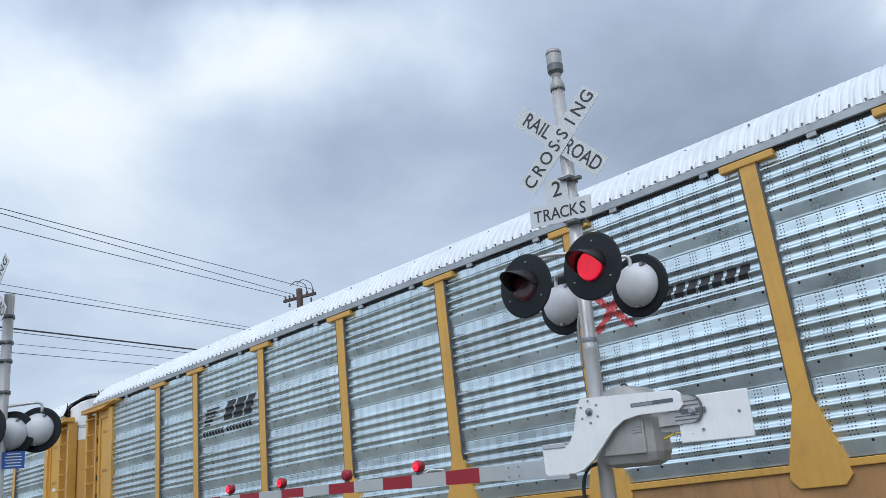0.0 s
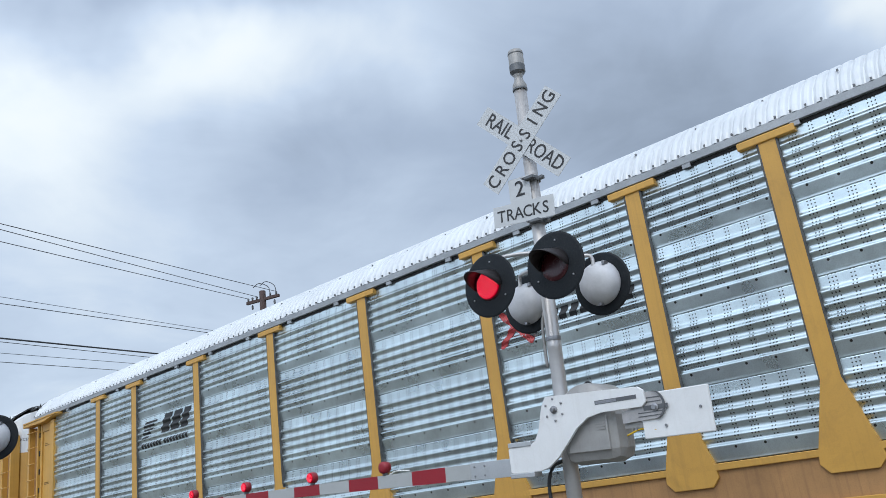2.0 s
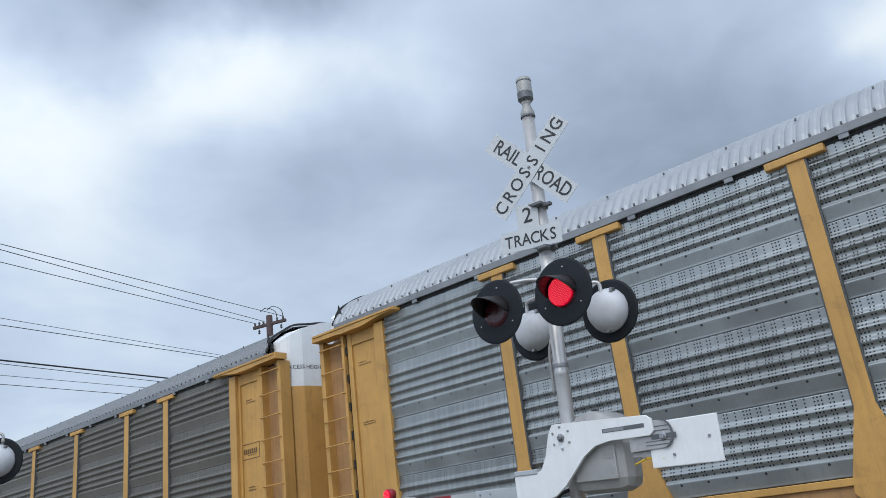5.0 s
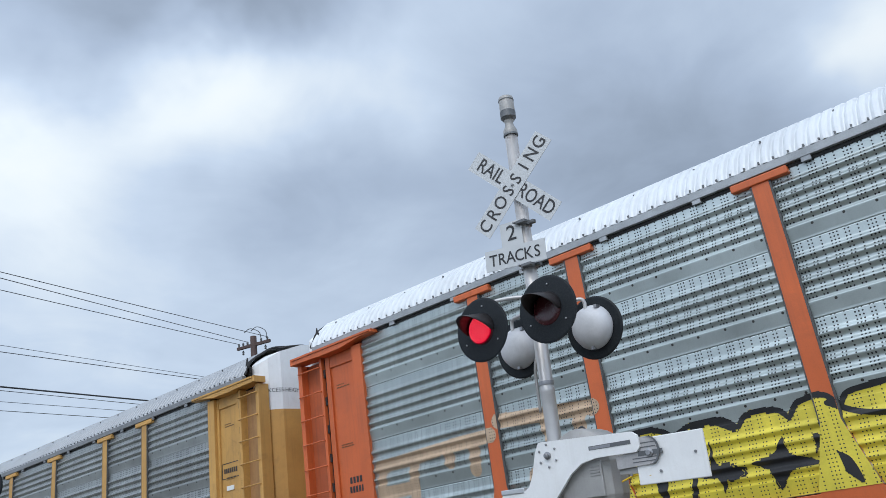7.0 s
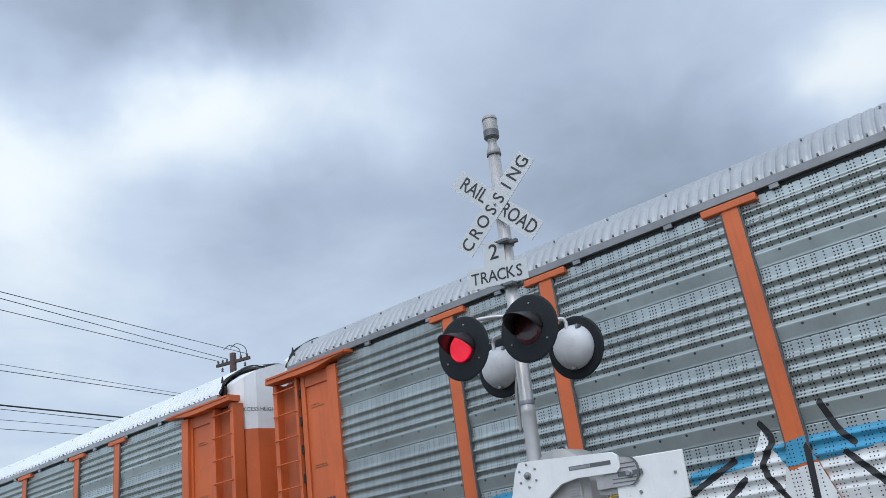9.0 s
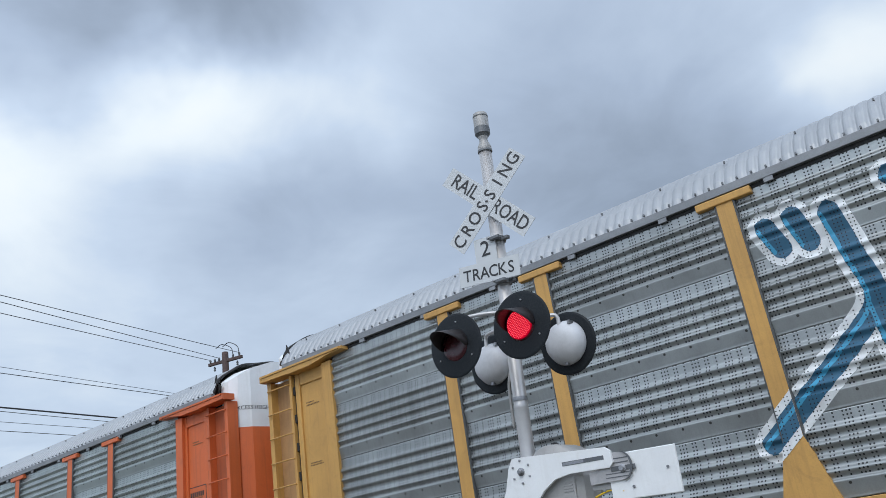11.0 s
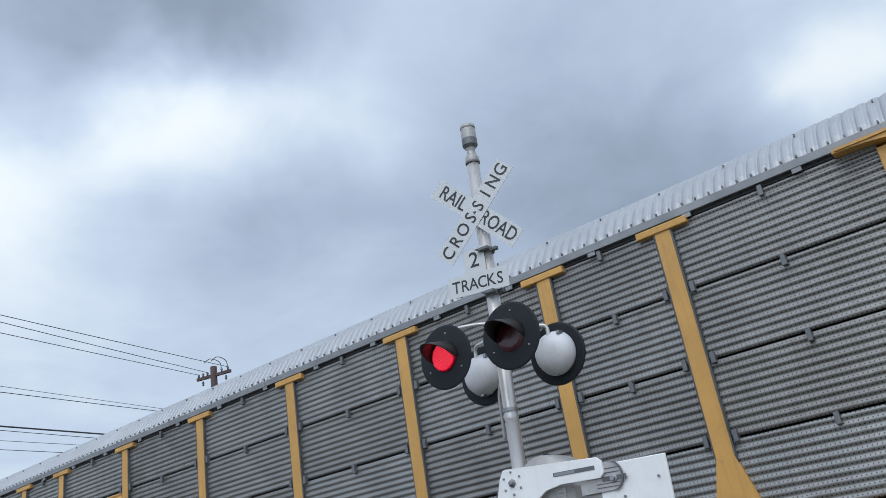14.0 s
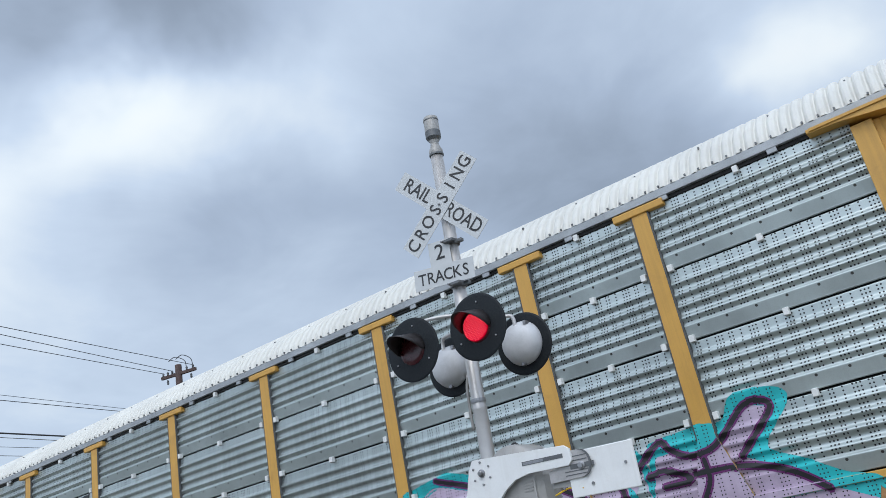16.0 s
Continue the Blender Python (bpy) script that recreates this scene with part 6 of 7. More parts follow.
# ---- crossing signals ----
def crossing_lamp(parent, x, y, z, facing, depth=1.0, lit=False, turn=0.0):
    """A round flashing light: disc, hood, lens, lamp case, and the glowing cluster."""
    disc = part("lamp_disc", turned([(0.02, -0.012), (0.305, -0.012), (0.320, -0.005), (0.322, 0.004), (0.305, 0.010), (0.160, 0.018), (0.02, 0.018)], 48, "X"), M["disc"], parent, "round black background disc", False)
    disc.matrix_basis = pose(x, y, z, 0, 0, turn if facing < 0 else 180 + turn)
    part("lens", turned([(0.01, 0.022), (0.10, 0.030), (0.150, 0.024), (0.158, 0.016)], 36, "X"), M["lens"], disc, "dark red glass lens", True)
    bm = bmesh.new()
    rows = []
    for i in range(33):
        a = radians(-100 + 200 * i / 32)
        n = 0.31 * max(0.10, math.cos(a * 0.80)) ** 1.1
        row = []
        for s in (0.0, 0.33, 0.66, 1.0):
            r = 0.165 - 0.012 * s
            row.append(bm.verts.new((-0.015 - n * s, r * math.sin(a), r * math.cos(a) - 0.05 * s * n / 0.3)))
        rows.append(row)
    for a, b in zip(rows, rows[1:]):
        for k in range(3):
            bm.faces.new((a[k], a[k + 1], b[k + 1], b[k]))
    hood = part("hood", bm, M["hood"], disc, "black sheet hood", True)
    mod = hood.modifiers.new("thick", "SOLIDIFY")
    mod.thickness = 0.005
    case = part("lamp_case", turned([(0.222, -0.014), (0.228, -0.03), (0.218, -0.06), (0.200, -0.11), (0.160, -0.15), (0.09, -0.175), (0.02, -0.18)], 36, "X"), M["dome"], disc, "silver domed lamp back", True)
    part("latch", boxed(0.05, 0.10, -0.018, 0.018, -0.235, -0.20, bevel=0.004), M["steel"], disc)
    part("latch", boxed(0.05, 0.13, 0.10, 0.13, 0.16, 0.20, bevel=0.004), M["steel"], disc)
    for a in (100, 215, 330):
        part("bolt", turned([(0.009, 0.010), (0.009, 0.022), (0.004, 0.024)], 8, "X", at=(0, 0.235 * math.cos(radians(a)), 0.235 * math.sin(radians(a)))), M["steel"], disc)
    if lit:
        bm = turned([(0.01, 0.012), (0.136, 0.008), (0.142, 0.0)], 36, "X")
        for f in bm.faces:
            f.material_index = 0
        for iy in range(-8, 9):
            for iz in range(-9, 10):
                u = iy * 0.0185 + (0.00925 if iz % 2 else 0)
                w = iz * 0.016
                if u * u + w * w < 0.0172:
                    v = [bm.verts.new((-0.0145, u + 0.0048 * math.cos(k * math.pi / 3), w + 0.0048 * math.sin(k * math.pi / 3))) for k in range(6)]
                    bm.faces.new(v).material_index = 1
        me = mesh_of(bm, "led_light", [M["led"], M["led_dot"]])
        led = part("led_light", me, None, disc, "glowing red diode cluster")
        led.location.x = 0.06
        return led


def letters_on(board, words, height, y, z, **more):
    return lettering("lettering", words, height, M["sign_black"], board, -0.0055, y, z, **more)


def crossbuck(sig, z, x, turn):
    """Two crossed blades with the words of the sign."""
    for k, (tilt, dx) in enumerate(((45, 0.0), (-45, -0.007))):
        blade = part("blade", boxed(-0.003, 0.003, -0.61, 0.61, -0.1143, 0.1143), M["sign_white"], sig, "white crossbuck blade with black letters")
        blade.matrix_basis = pose(x + dx, 0, z, tilt, 0, turn)
        if k == 0:
            letters_on(blade, "RAIL", 0.150, 0.335, 0, width=0.88, bold=0.0015)
            letters_on(blade, "ROAD", 0.150, -0.335, 0, width=0.82, bold=0.0015)
        else:
            for i, ch in enumerate("CROSSING"):
                letters_on(blade, ch, 0.150, 0.525 - i * 0.15, 0, width=0.85, bold=0.0015)
    part("bolt", turned([(0.014, 0.0), (0.014, 0.014), (0.008, 0.018)], 10, "X", at=(x - 0.011, 0, z)), M["steel"], sig)


def clamp(sig, z, r=0.075):
    bm = turned([(r + 0.012, z - 0.025), (r + 0.014, z - 0.02), (r + 0.014, z + 0.02), (r + 0.012, z + 0.025)], 24)
    box(bm, -0.13, -0.06, -0.10, 0.02, z - 0.02, z + 0.012, 0.004)
    box(bm, -0.02, 0.03, -0.14, -0.07, z - 0.018, z + 0.018, 0.004)
    part("clamp", bm, M["fascia"], sig, "dark steel pipe clamp")
    part("bolt", turned([(0.012, 0.0), (0.012, 0.05), (0.006, 0.052)], 8, "X", at=(-0.10, 0.03, z)), M["steel"], sig)


signal = thing("crossing_signal", pose(6.66, 4.575, GROUND, 2.4, 0, 0), "aluminium crossing signal mast with crossbuck, lights and gate", "crossing signal")
part("mast", turned([(0.074, 0.0), (0.074, 1.95), (0.071, 1.96), (0.071, 2.62), (0.073, 2.63), (0.073, 2.66), (0.069, 2.67), (0.069, 5.48)], 32), M["mast"], signal, "tall aluminium pipe", True)
part("mast_base", turned([(0.26, 0.0), (0.26, 0.04), (0.16, 0.10), (0.12, 0.45), (0.10, 0.50)], 28), M["casting"], signal, "flared cast base")
part("mast_band", turned([(0.0755, 2.70), (0.0765, 2.72), (0.0755, 2.74)], 28), M["steel"], signal)
cap_ob = part("bell", turned([(0.074, 5.44), (0.077, 5.45), (0.077, 5.50), (0.050, 5.56), (0.044, 5.60), (0.080, 5.66), (0.083, 5.70), (0.083, 5.90), (0.076, 5.915), (0.02, 5.915)], 32), M["casting"], signal, "grey electronic bell on the mast top", True)
part("bell_band", turned([(0.060, 5.625), (0.0855, 5.66), (0.0865, 5.735), (0.084, 5.74)], 32), M["fascia"], cap_ob, "dark sound slot")
part("bell_band", turned([(0.084, 5.865), (0.0865, 5.868), (0.0865, 5.878), (0.084, 5.88)], 32), M["fascia"], cap_ob)
part("collar", turned([(0.079, 5.435), (0.081, 5.44), (0.081, 5.455), (0.079, 5.46)], 32), M["fascia"], signal)
crossbuck(signal, 4.83, -0.092, 9.6)
board = part("count_board", boxed(-0.003, 0.003, -0.125, 0.125, -0.12, 0.16), M["sign_white"], signal, "small white board with a black numeral")
board.matrix_basis = pose(-0.10, 0.10, 4.28, 0, 0, 9.6)
letters_on(board, "2", 0.165, 0, 0.03, bold=0.002)
board = part("tracks_board", boxed(-0.003, 0.003, -0.35, 0.35, -0.112, 0.112), M["sign_white"], signal, "white board with black letters")
board.matrix_basis = pose(-0.108, 0.085, 4.06, 2.2, 0, 9.6)
for i, ch in enumerate("TRACKS"):
    letters_on(board, ch, 0.125, 0.255 - i * 0.102, -0.01, width=0.9, bold=0.0015)
clamp(signal, 4.40)
clamp(signal, 3.93)
clamp(signal, 3.46)
# cross arms and lights
part("lamp_arm", tube(arc([(-0.02, -0.02, 3.56), (-0.16, 0.02, 3.585), (-0.24, 0.20, 3.60), (-0.28, 0.33, 3.58), (-0.29, 0.345, 3.40)], 5), 0.02, 10), M["mast"], signal, "bent pipe to a light", True)
part("lamp_arm", tube(arc([(-0.02, -0.02, 3.56), (-0.16, -0.06, 3.585), (-0.24, -0.25, 3.58), (-0.28, -0.44, 3.55), (-0.29, -0.453, 3.40)], 5), 0.02, 10), M["mast"], signal, "bent pipe to a light", True)
part("lamp_arm", tube(arc([(0.02, 0.02, 3.50), (0.14, 0.10, 3.52), (0.22, 0.40, 3.52), (0.27, 0.51, 3.50), (0.27, 0.52, 3.34)], 5), 0.02, 10), M["mast"], signal, "bent pipe to a light", True)
part("lamp_arm", tube(arc([(0.02, -0.02, 3.50), (0.14, -0.08, 3.52), (0.22, -0.30, 3.52), (0.27, -0.40, 3.50), (0.27, -0.41, 3.34)], 5), 0.02, 10), M["mast"], signal, "bent pipe to a light", True)
led_left = crossing_lamp(signal, -0.46, 0.355, 3.295, -1, lit=True)
led_right = crossing_lamp(signal, -0.46, -0.445, 3.305, -1, lit=True)
crossing_lamp(signal, 0.39, 0.52, 3.22, 1)
crossing_lamp(signal, 0.39, -0.41, 3.23, 1)
part("junction_box", boxed(-0.09, 0.09, -0.10, 0.10, 3.47, 3.62, bevel=0.02), M["fascia"], signal, "dark junction box")
part("conduit", tube(arc([(-0.02, 0.10, 2.45), (-0.03, 0.095, 2.60), (-0.03, 0.09, 2.85), (0.0, 0.075, 3.0)], 5), 0.016, 8), M["casting"], signal, "", True)

# gate machine, counterweight and arm
bm = boxed(-0.235, 0.10, -0.72, -0.08, 1.49, 2.02, bevel=0.12)
machine = part("gate_machine", bm, M["casting"], signal, "grey cast gate machine", False)
part("machine_top", turned([(0.30, -0.20), (0.32, -0.16), (0.32, 0.16), (0.30, 0.20)], 28, "X", at=(0, -0.36, 1.90)), M["casting"], machine, "", True)
part("machine_door", boxed(-0.255, -0.235, -0.62, -0.18, 1.60, 1.90, bevel=0.008), M["casting"], machine)
for i in range(4):
    part("cooling_rib", boxed(-0.262, -0.255, -0.60, -0.50, 1.78 + 0.025 * i, 1.79 + 0.025 * i), M["casting"], machine)
part("mast_clamp", turned([(0.088, 1.92), (0.092, 1.93), (0.092, 2.14), (0.088, 2.15)], 24), M["casting"], signal)
part("cable", tube(arc([(-0.08, 0.16, 0.9), (-0.12, 0.19, 1.3), (-0.08, 0.15, 1.5), (-0.05, 0.05, 1.55)], 6), 0.018, 8), M["cable"], signal, "black cable", True)
part("cable", tube(arc([(0.05, -0.22, 2.19), (0.0, -0.30, 2.24), (-0.08, -0.40, 2.22), (-0.1, -0.48, 2.12)], 6), 0.010, 8), M["cable"], signal, "thin cable over the machine", True)
part("cable", tube(arc([(-0.25, -0.80, 1.70), (-0.25, -0.95, 1.74), (-0.27, -1.10, 1.72)], 6), 0.008, 6), M["label_yellow"], signal, "", True)

outline = [(-0.02, 2.135), (-0.06, 2.14), (-0.60, 2.115), (-1.00, 2.095), (-1.05, 2.06), (-1.06, 1.96), (-1.02, 1.92), (-0.62, 1.925), (-0.46, 1.90), (-0.33, 1.82),
           (-0.22, 1.70), (-0.10, 1.58), (0.02, 1.50), (0.12, 1.475), (0.44, 1.475), (0.47, 1.49), (0.475, 1.70), (0.46, 1.715), (0.22, 1.715), (0.14, 1.75), (0.08, 1.86), (0.03, 2.05)]
bracket = part("arm_bracket", plate(outline, -0.315, -0.285, 0.005), M["white_steel"], signal, "white steel gate arm bracket")
part("slot", boxed(-0.3175, -0.312, -0.98, -0.56, 1.995, 2.03), M["fascia"], bracket, "dark adjusting slot")
part("slot", boxed(-0.3185, -0.314, -0.78, -0.57, 2.0, 2.025), M["steel"], bracket)
part("pivot_bolt", turned([(0.036, 0.0), (0.036, 0.012), (0.022, 0.016), (0.022, 0.04), (0.016, 0.044)], 12, "X", at=(-0.315, -0.115, 2.01)), M["steel"], bracket, "steel pivot bolt")
for a in range(6):
    part("bolt", turned([(0.011, 0.0), (0.011, 0.010), (0.006, 0.012)], 6, "X", at=(-0.315, -0.115 + 0.10 * math.cos(a * math.pi / 3 + 0.5), 2.01 + 0.10 * math.sin(a * math.pi / 3 + 0.5))), M["steel"], bracket)
part("clip", boxed(-0.325, -0.20, 0.20, 0.47, 1.715, 1.76, bevel=0.006), M["arm_alu"], bracket)
part("clip", boxed(-0.325, -0.20, 0.19, 0.475, 1.43, 1.475, bevel=0.006), M["arm_alu"], bracket, "bright arm clip")
weight = part("counterweight_plate", boxed(-0.275, -0.250, -1.62, -0.98, 1.65, 2.03, bevel=0.008), M["white_steel"], signal, "white counterweight plate")
bow = [(-1.13 - 0.09 * math.sin(radians(a)), 1.925 + 0.115 * math.cos(radians(a))) for a in range(0, 181, 15)]
part("weight_guide", plate([(-0.95, 2.045)] + bow + [(-0.80, 1.80), (-0.80, 1.90), (-0.95, 1.93)], -0.290, -0.276, 0.003), M["guide_metal"], signal, "grey slotted guide with a rounded end")
for z in (1.835, 1.865, 1.95, 1.985):
    part("guide_groove", boxed(-0.293, -0.289, -1.19, -0.96, z, z + 0.008), M["fascia"], signal)
part("guide_stop", plate([(y + 0.012, z) for y, z in bow] + [(y - 0.006, z) for y, z in bow[::-1]], -0.300, -0.288), M["fascia"], signal, "dark curved end stop")
part("slot", boxed(-0.295, -0.289, -1.25, -1.02, 1.885, 1.925), M["fascia"], signal)
part("pivot_bolt", turned([(0.034, 0.0), (0.034, 0.010), (0.020, 0.014), (0.020, 0.03)], 12, "X", at=(-0.292, -1.13, 1.905)), M["steel"], signal)
part("bolt", turned([(0.012, 0.0), (0.012, 0.010)], 8, "X", at=(-0.275, -1.53, 1.86)), M["steel"], weight)
for y in (-0.92, -1.20):
    part("bolt", turned([(0.012, 0.0), (0.012, 0.012)], 8, "X", at=(-0.278, y, 1.745)), M["steel"], signal)
part("back_plate", plate([(-0.80, 1.86), (-1.15, 1.74), (-0.80, 1.76)], -0.262, -0.248), M["casting"], signal)

arm = part("gate_arm", plate([(0.45, 1.46), (0.45, 1.615), (1.02, 1.613), (7.6, 1.53), (7.6, 1.45)], -0.265, -0.235, 0.004), M["arm_white"], signal, "striped crossing gate arm")
part("arm_sleeve", plate([(0.46, 1.452), (0.46, 1.622), (1.02, 1.62), (1.02, 1.452)], -0.272, -0.230, 0.003), M["arm_alu"], arm, "bare aluminium sleeve")
for y in (0.86, 0.99):
    for z in (1.49, 1.58):
        part("bolt", turned([(0.010, 0.0), (0.010, 0.008)], 8, "X", at=(-0.272, y - 0.03, z)), M["steel"], arm)
for i in range(6):
    y = 1.37 + 1.03 * i
    top = lambda q: 1.613 - (q - 1.02) * 0.0126
    part("red_stripe", plate([(y, 1.459 - 0.0008 * y), (y, top(y) + 0.001), (y + 0.49, top(y + 0.49) + 0.001), (y + 0.49, 1.459 - 0.0008 * y)], -0.2675, -0.2325), M["arm_red"], arm, "red reflective stripe")
arm_leds = []
for y in (2.29, 3.57, 4.96, 6.25):
    z = 1.613 - (y - 1.02) * 0.0126 + 0.085
    case = part("arm_light", turned([(0.030, -0.045), (0.062, -0.040), (0.066, 0.0), (0.062, 0.040), (0.030, 0.045)], 24, "X", at=(-0.25, y, z)), M["arm_red"], arm, "small round red light on the gate arm", True)
    part("stem", boxed(-0.27, -0.23, y - 0.025, y + 0.025, z - 0.09, z - 0.05, bevel=0.004), M["fascia"], case)
    bm = turned([(0.020, -0.020), (0.054, -0.018), (0.056, 0.0), (0.054, 0.016), (0.020, 0.020)], 24, "X")
    for ring in range(1, 4):
        for k in range(6 * ring):
            u, w = 0.0148 * ring * math.cos(k * math.pi / 3 / ring), 0.0148 * ring * math.sin(k * math.pi / 3 / ring)
            v = [bm.verts.new((-0.0215, u + 0.0045 * math.cos(q * math.pi / 3), w + 0.0045 * math.sin(q * math.pi / 3))) for q in range(6)]
            bm.faces.new(v).material_index = 1
    led = part("led_light", mesh_of(bm, "led_light", [M["led"], M["led_dot"]]), None, case, "glowing red light")
    led.location = (-0.282, y, z)
    arm_leds.append((led, (-0.25, y, z)))
part("cable", tube(arc([(-0.25, 1.9, 1.62), (-0.25, 2.1, 1.63), (-0.25, 2.22, 1.60)], 4), 0.008, 6), M["white_letter"], arm, "", True)
part("cable", tube([(-0.222, 1.1, 1.60), (-0.222, 7.5, 1.525)], 0.008, 6), M["cable"], arm)

# the second signal, across the road
far = thing("crossing_signal", pose(3.83, 12.42, GROUND, 0, 0, 0), "aluminium crossing signal mast with lights and blue notice", "crossing signal")
part("mast", turned([(0.074, 0.0), (0.074, 1.95), (0.071, 1.96), (0.071, 4.92), (0.073, 4.925), (0.073, 4.945)], 28), M["mast"], far, "aluminium pipe", True)
part("mast_base", turned([(0.26, 0.0), (0.26, 0.04), (0.16, 0.10), (0.12, 0.45), (0.10, 0.50)], 28), M["casting"], far, "flared cast base")
crossbuck(far, 4.95, -0.22, 4)
for z in (4.60, 4.22, 3.95, 3.50):
    clamp(far, z)
part("lamp_arm", tube(arc([(0, 0, 3.30), (0.18, -0.1, 3.32), (0.42, -0.22, 3.33), (0.45, -0.23, 3.2)], 5), 0.02, 10), M["mast"], far, "bent pipe to a light", True)
part("lamp_arm", tube(arc([(0, 0, 3.30), (-0.15, 0.1, 3.32), (-0.40, 0.2, 3.33), (-0.42, 0.21, 3.2)], 5), 0.02, 10), M["mast"], far, "bent pipe to a light", True)
crossing_lamp(far, 0.47, -0.05, 2.98, 1, turn=50)
crossing_lamp(far, 0.14, 0.03, 2.93, 1, turn=50)
crossing_lamp(far, -0.22, -0.10, 2.98, -1, turn=30)
note = part("notice", boxed(-0.14, 0.14, -0.004, 0.004, -0.115, 0.115), M["blue"], far, "blue emergency notice")
note.matrix_basis = pose(0.14, -0.12, 2.56, 0, 0, -15)
bm = bmesh.new()
for i, w in enumerate((0.17, 0.20, 0.21, 0.18, 0.20)):
    box(bm, -w / 2, w / 2, -0.006, -0.0045, 0.075 - i * 0.04, 0.088 - i * 0.04)
tagged(part("print", bm, M["white_letter"], note), kind="stuff")


# ---- houses and trees beyond the train ----
def hipped(bm, x0, x1, y0, y1, z0, z1):
    """A hipped roof with thin eaves."""
    box(bm, x0, x1, y0, y1, z0 - 0.18, z0)
    inset = (x1 - x0) / 2
    ring = [bm.verts.new(p) for p in ((x0, y0, z0), (x1, y0, z0), (x1, y1, z0), (x0, y1, z0))]
    ridge = [bm.verts.new(((x0 + x1) / 2, y, z1)) for y in (y0 + inset * 0.8, y1 - inset * 0.8)]
    for f in ((ring[0], ring[1], ridge[0]), (ring[1], ring[2], ridge[1], ridge[0]), (ring[2], ring[3], ridge[1]), (ring[3], ring[0], ridge[0], ridge[1])):
        bm.faces.new(f)


def pane_in(house, y, z, w, h):
    win = part("window", boxed(-0.06, 0.0, y - w / 2, y + w / 2, z - h / 2, z + h / 2, bevel=0.01), M["white_letter"], house, "white framed window")
    for q in (-1, 1):
        part("pane", boxed(-0.075, -0.06, y + q * w / 4 - w / 4 + 0.05, y + q * w / 4 + w / 4 - 0.05, z - h / 2 + 0.07, z + h / 2 - 0.07), M["window_glass"], win)


house = thing("house", pose(68, 0, GROUND), "beige two-storey house with a grey hipped roof", "house")
part("wall", boxed(0, 9, 6.5, 18.3, 0, 5.1), M["stucco"], house)
bm = bmesh.new()
hipped(bm, -0.6, 9.6, 5.9, 18.9, 5.1, 7.0)
part("roof", bm, M["shingle"], house, "grey shingle roof")
for y in (16.6, 13.2, 9.6):
    pane_in(house, y, 3.95, 1.3, 1.25)
    pane_in(house, y, 1.45, 1.3, 1.35)
garage = thing("garage", pose(67, 0, GROUND), "low pale garage beside the house", "garage")
part("wall", boxed(0, 6, 18.6, 24.5, 0, 3.1), M["stucco"], garage)
bm = bmesh.new()
hipped(bm, -0.4, 6.4, 18.45, 24.9, 3.1, 4.3)
part("roof", bm, M["shingle"], garage, "pale grey shingle roof")
part("garage_door", boxed(-0.04, 0.0, 19.6, 23.2, 0.05, 2.3, bevel=0.01), M["white_letter"], garage, "white panelled door")


def tree(x, y, height, seed):
    """A trunk, its limbs, and a loose crown of small leaves in uneven clumps."""
    rnd = random.Random(seed)
    ob = thing("tree", pose(x, y, GROUND), "broad green tree behind the houses", "tree", "trees behind the houses")
    part("trunk", turned([(0.32, 0.0), (0.24, 0.6), (0.20, height * 0.35), (0.08, height * 0.75)], 10), M["wood"], ob, "", True)
    bm, verts, faces = bmesh.new(), [], []
    for k in range(13):
        a, up, out = rnd.uniform(0, 6.28), rnd.uniform(0.42, 0.9) * height, rnd.uniform(0.1, 0.36) * height
        tip = Vector((out * math.cos(a), out * math.sin(a), up))
        tube([(0, 0, up * 0.6), tip * 0.6 + Vector((0, 0, up * 0.32)), tip], 0.05, 5, bm)
        size = rnd.uniform(0.12, 0.20) * height
        for _ in range(190):
            d = Vector((rnd.gauss(0, 1), rnd.gauss(0, 1), rnd.gauss(0, 0.75))).normalized() * size * rnd.uniform(0.35, 1.05)
            u = Vector((rnd.gauss(0, 1), rnd.gauss(0, 1), rnd.gauss(0, 1))).normalized() * rnd.uniform(0.10, 0.22)
            w = u.orthogonal().normalized() * rnd.uniform(0.08, 0.16)
            c, n = tip + d, len(verts)
            verts += [c - u, c - w, c + u, c + w]
            faces.append((n, n + 1, n + 2, n + 3))
    part("limbs", bm, M["wood"], ob)
    me = bpy.data.meshes.new("crown")
    me.from_pydata(verts, [], faces)
    me.materials.append(M["leaf_green"])
    tagged(part("crown", me, None, ob, "green leaves"), kind="stuff")


for i, (x, y, h) in enumerate(((88, 14, 7.6), (90, 20.5, 8.0), (86, 26.5, 7.2), (94, 32, 8.2), (92, 9, 7.9))):
    tree(x, y, h, 40 + i)
bm = bmesh.new()
for i in range(60):
    y = -8 + i * 0.75
    box(bm, 58.0, 58.05, y, y + 0.72, GROUND + 0.05, GROUND + 2.1)
for z in (0.5, 1.7):
    box(bm, 58.05, 58.12, -8, 37, z, z + 0.1)
tagged(new("fence", mesh_of(bm, "fence", M["fence_wood"])), "grey weathered board fence before the houses", "fence", kind="structure")

# ---- utility pole and cables beyond the train ----
def toward(az, el, rise):
    """The place at a bearing and a slope, that much above the eye."""
    d = rise / math.tan(radians(el))
    return Vector((-math.sin(radians(az)) * d, math.cos(radians(az)) * d, EYE.z + rise))


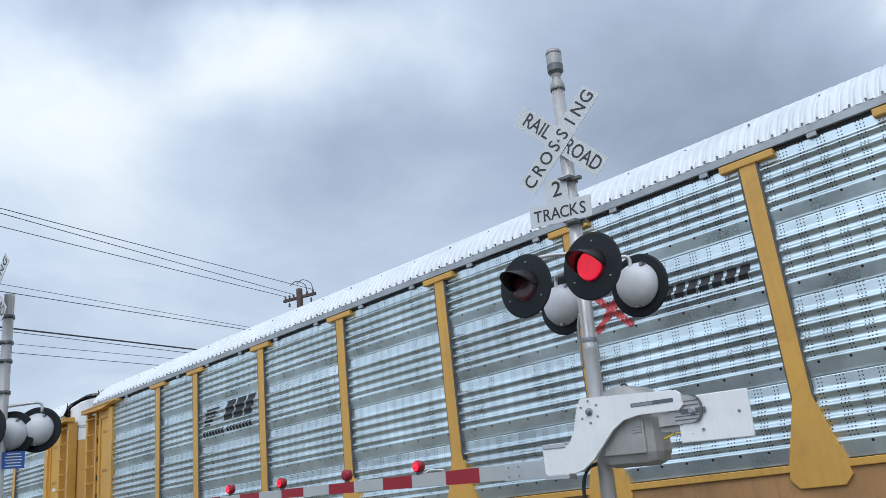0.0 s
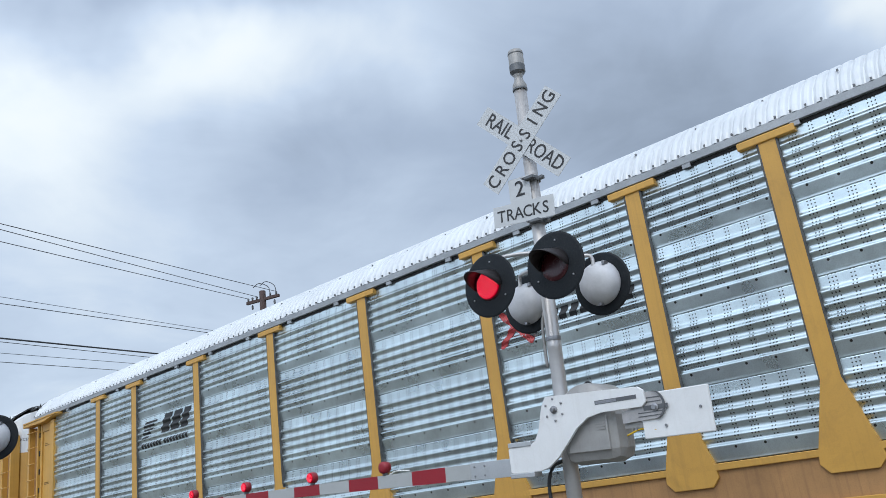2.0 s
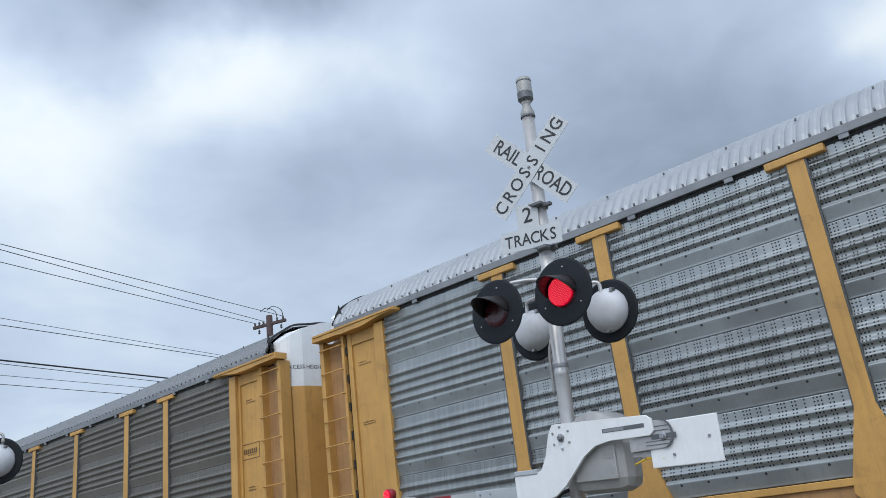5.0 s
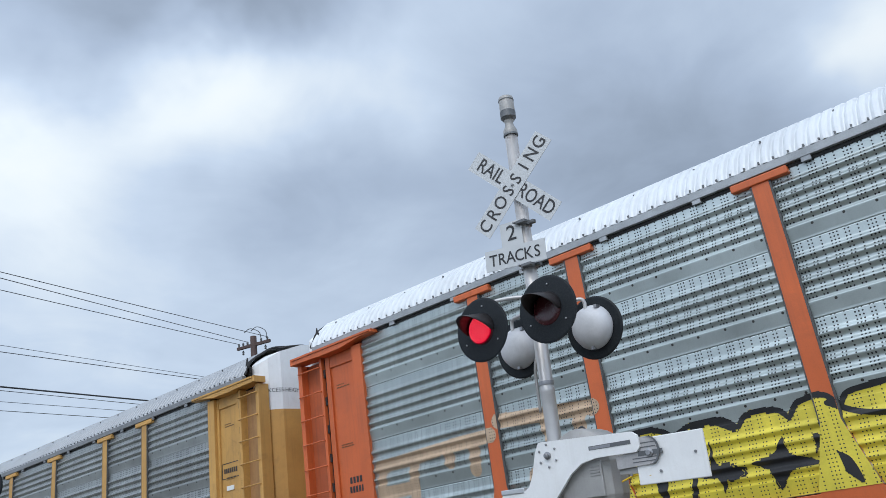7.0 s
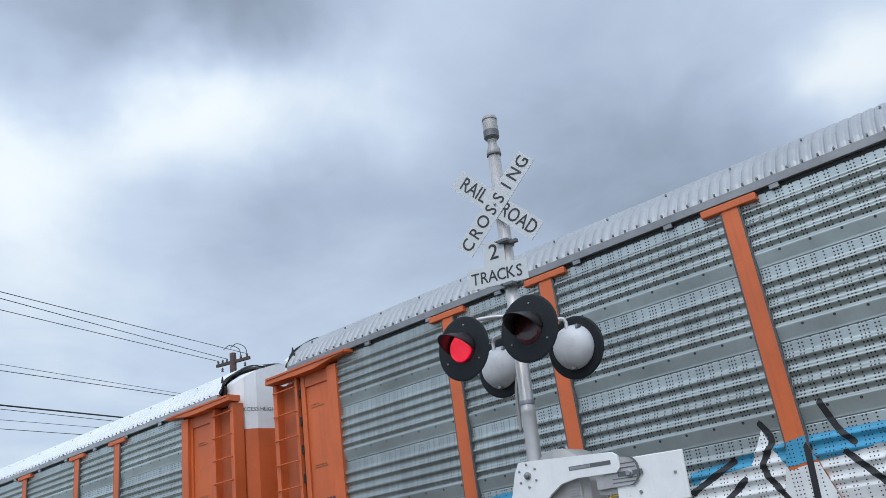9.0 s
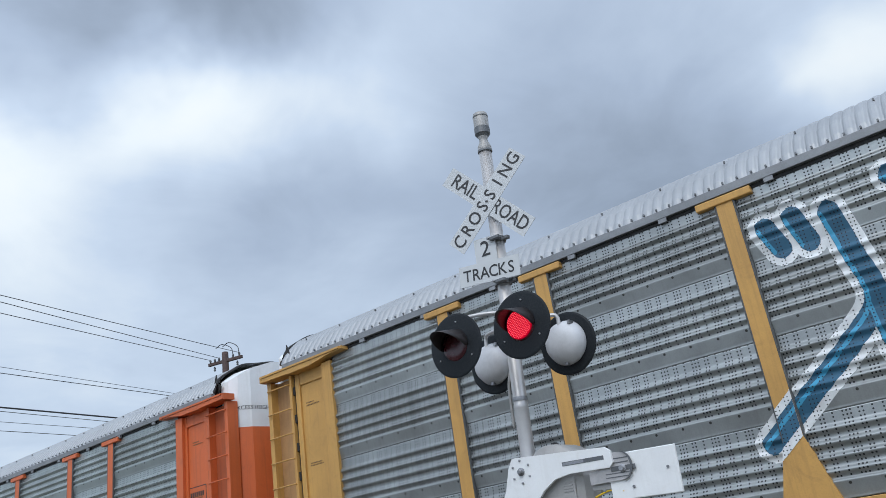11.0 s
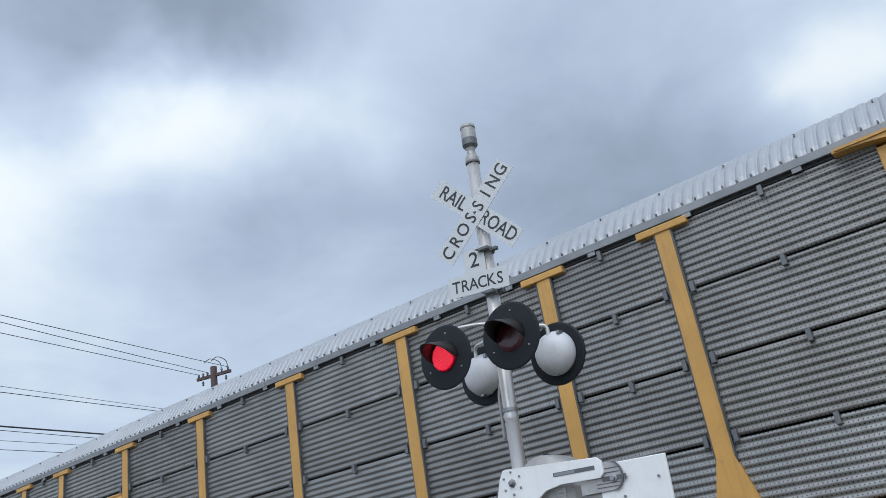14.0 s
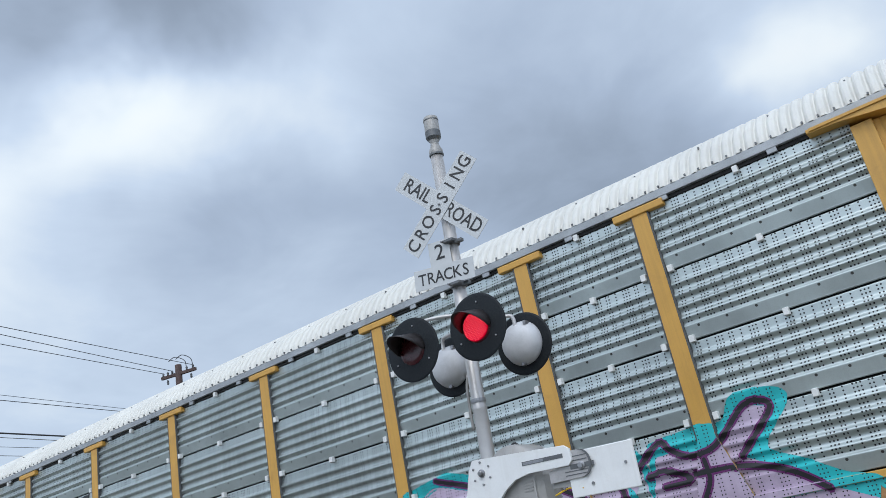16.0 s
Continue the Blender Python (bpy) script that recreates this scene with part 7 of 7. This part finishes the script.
top = toward(-35.9, 15.9, 10.8)
pole = thing("utility_pole", pose(top.x, top.y, GROUND), "brown weathered wooden utility pole with a cross arm", "utility pole")
h = top.z - GROUND
part("pole", turned([(0.21, 0.0), (0.19, 3.0), (0.17, 8.0), (0.15, h - 0.02), (0.14, h)], 16), M["wood"], pole, "", True)
run = Vector((-0.96, -0.28, 0)).normalized()
side = Vector((-run.y, run.x, 0))
ang = math.degrees(math.atan2(side.y, side.x))
beam = part("cross_arm", boxed(-0.95, 0.95, -0.06, 0.06, -0.07, 0.07, bevel=0.01), M["wood"], pole)
beam.matrix_basis = pose(0, 0, h - 0.42, 0, 0, ang)
spots = (-0.85, -0.35, 0.8)
for q in (-0.85, -0.6, -0.35, 0.45, 0.8):
    part("insulator", turned([(0.02, 0.07), (0.055, 0.10), (0.035, 0.14), (0.06, 0.17), (0.03, 0.24)], 12, at=(q, 0, 0)), M["fascia"], beam, "", True)
for q in (-0.7, 0.6):
    part("hanging_insulator", turned([(0.03, -0.32), (0.06, -0.28), (0.035, -0.24), (0.06, -0.2), (0.02, -0.1)], 10, at=(q, 0.1, 0)), M["fascia"], beam, "", True)
for a, b in ((-0.2, 0.35), (0.2, 0.7)):
    part("jumper", tube(arc([(a - 0.4, 0.1, 0.75), (a, 0.05, 0.85), (b, 0, 0.55), (b + 0.1, 0, 0.15)], 5), 0.018, 6), M["cable"], beam, "", True)


def cable(a, b, sag, radius, mat, label):
    pts = [a.lerp(b, i / 24) - Vector((0, 0, 4 * sag * (i / 24) * (1 - i / 24))) for i in range(25)]
    ob = new("cable", mesh_of(tube(pts, radius, 6), "cable", M[mat], True))
    tagged(ob, label, "cable", "overhead cables")


def through_two(az1, el1, az2, el2, rise, ahead, behind, radius, mat, label="thin overhead cable above the railway"):
    """A level cable seen at two bearings, run on at both ends."""
    a, b = toward(az1, el1, rise), toward(az2, el2, rise)
    d = (a - b).normalized()
    cable(a + d * ahead, b - d * behind, 0.0, radius, mat, label)


for q, el1 in zip(spots, (19.15, 19.85, 20.26)):
    a = top - Vector((0, 0, 0.2)) + side * q
    b = toward(-21.14, el1, 10.6 if q < 1 else 10.5)
    d = (b - a).normalized()
    cable(a, b + d * 30, 0.12, 0.013, "cable", "thin overhead cable above the railway")
through_two(-21.42, 15.64, -32.09, 13.50, 9.0, 30, 25, 0.010, "cable_far")
through_two(-21.44, 15.26, -32.09, 13.30, 9.0, 30, 25, 0.014, "cable")
through_two(-21.57, 13.17, -28.81, 12.10, 7.5, 30, 25, 0.030, "cable", "thick black overhead cable above the railway")
through_two(-21.59, 12.93, -28.0, 11.95, 7.5, 30, 25, 0.012, "cable")
through_two(-21.63, 12.29, -27.0, 11.60, 7.2, 30, 25, 0.010, "cable_far")
through_two(-21.66, 11.75, -25.98, 11.22, 7.0, 30, 25, 0.012, "cable")


# ---- what moves ----
def blink(led, rest, lit, first_lit):
    """The cluster comes forward through its lens while it is lit, and draws back while it is not."""
    rows = [(0.0, pose(*(lit if first_lit else rest)))]
    for n in range(27):
        t = 0.595 + 0.594 * n
        on = first_lit if n % 2 else not first_lit
        if t < 15.95:
            rows += [(t - 0.034, rows[-1][1]), (t, pose(*(lit if on else rest)))]
    rows.append((16.0, rows[-1][1]))
    walk(led, rows)


def motions():
    for k, car in enumerate(cars):
        walk(car, [(t, pose(AXIS, l - LENGTH * (k - 1) - 12.09, 0)) for t, l in LEAD])
    blink(led_right, (0.06, 0, 0), (-0.036, 0, 0), True)
    blink(led_left, (0.06, 0, 0), (-0.036, 0, 0), False)
    for i, (led, (x, y, z)) in enumerate(arm_leds[:2]):
        blink(led, (x, y, z), (x - 0.032, y, z), i == 0)


motions()
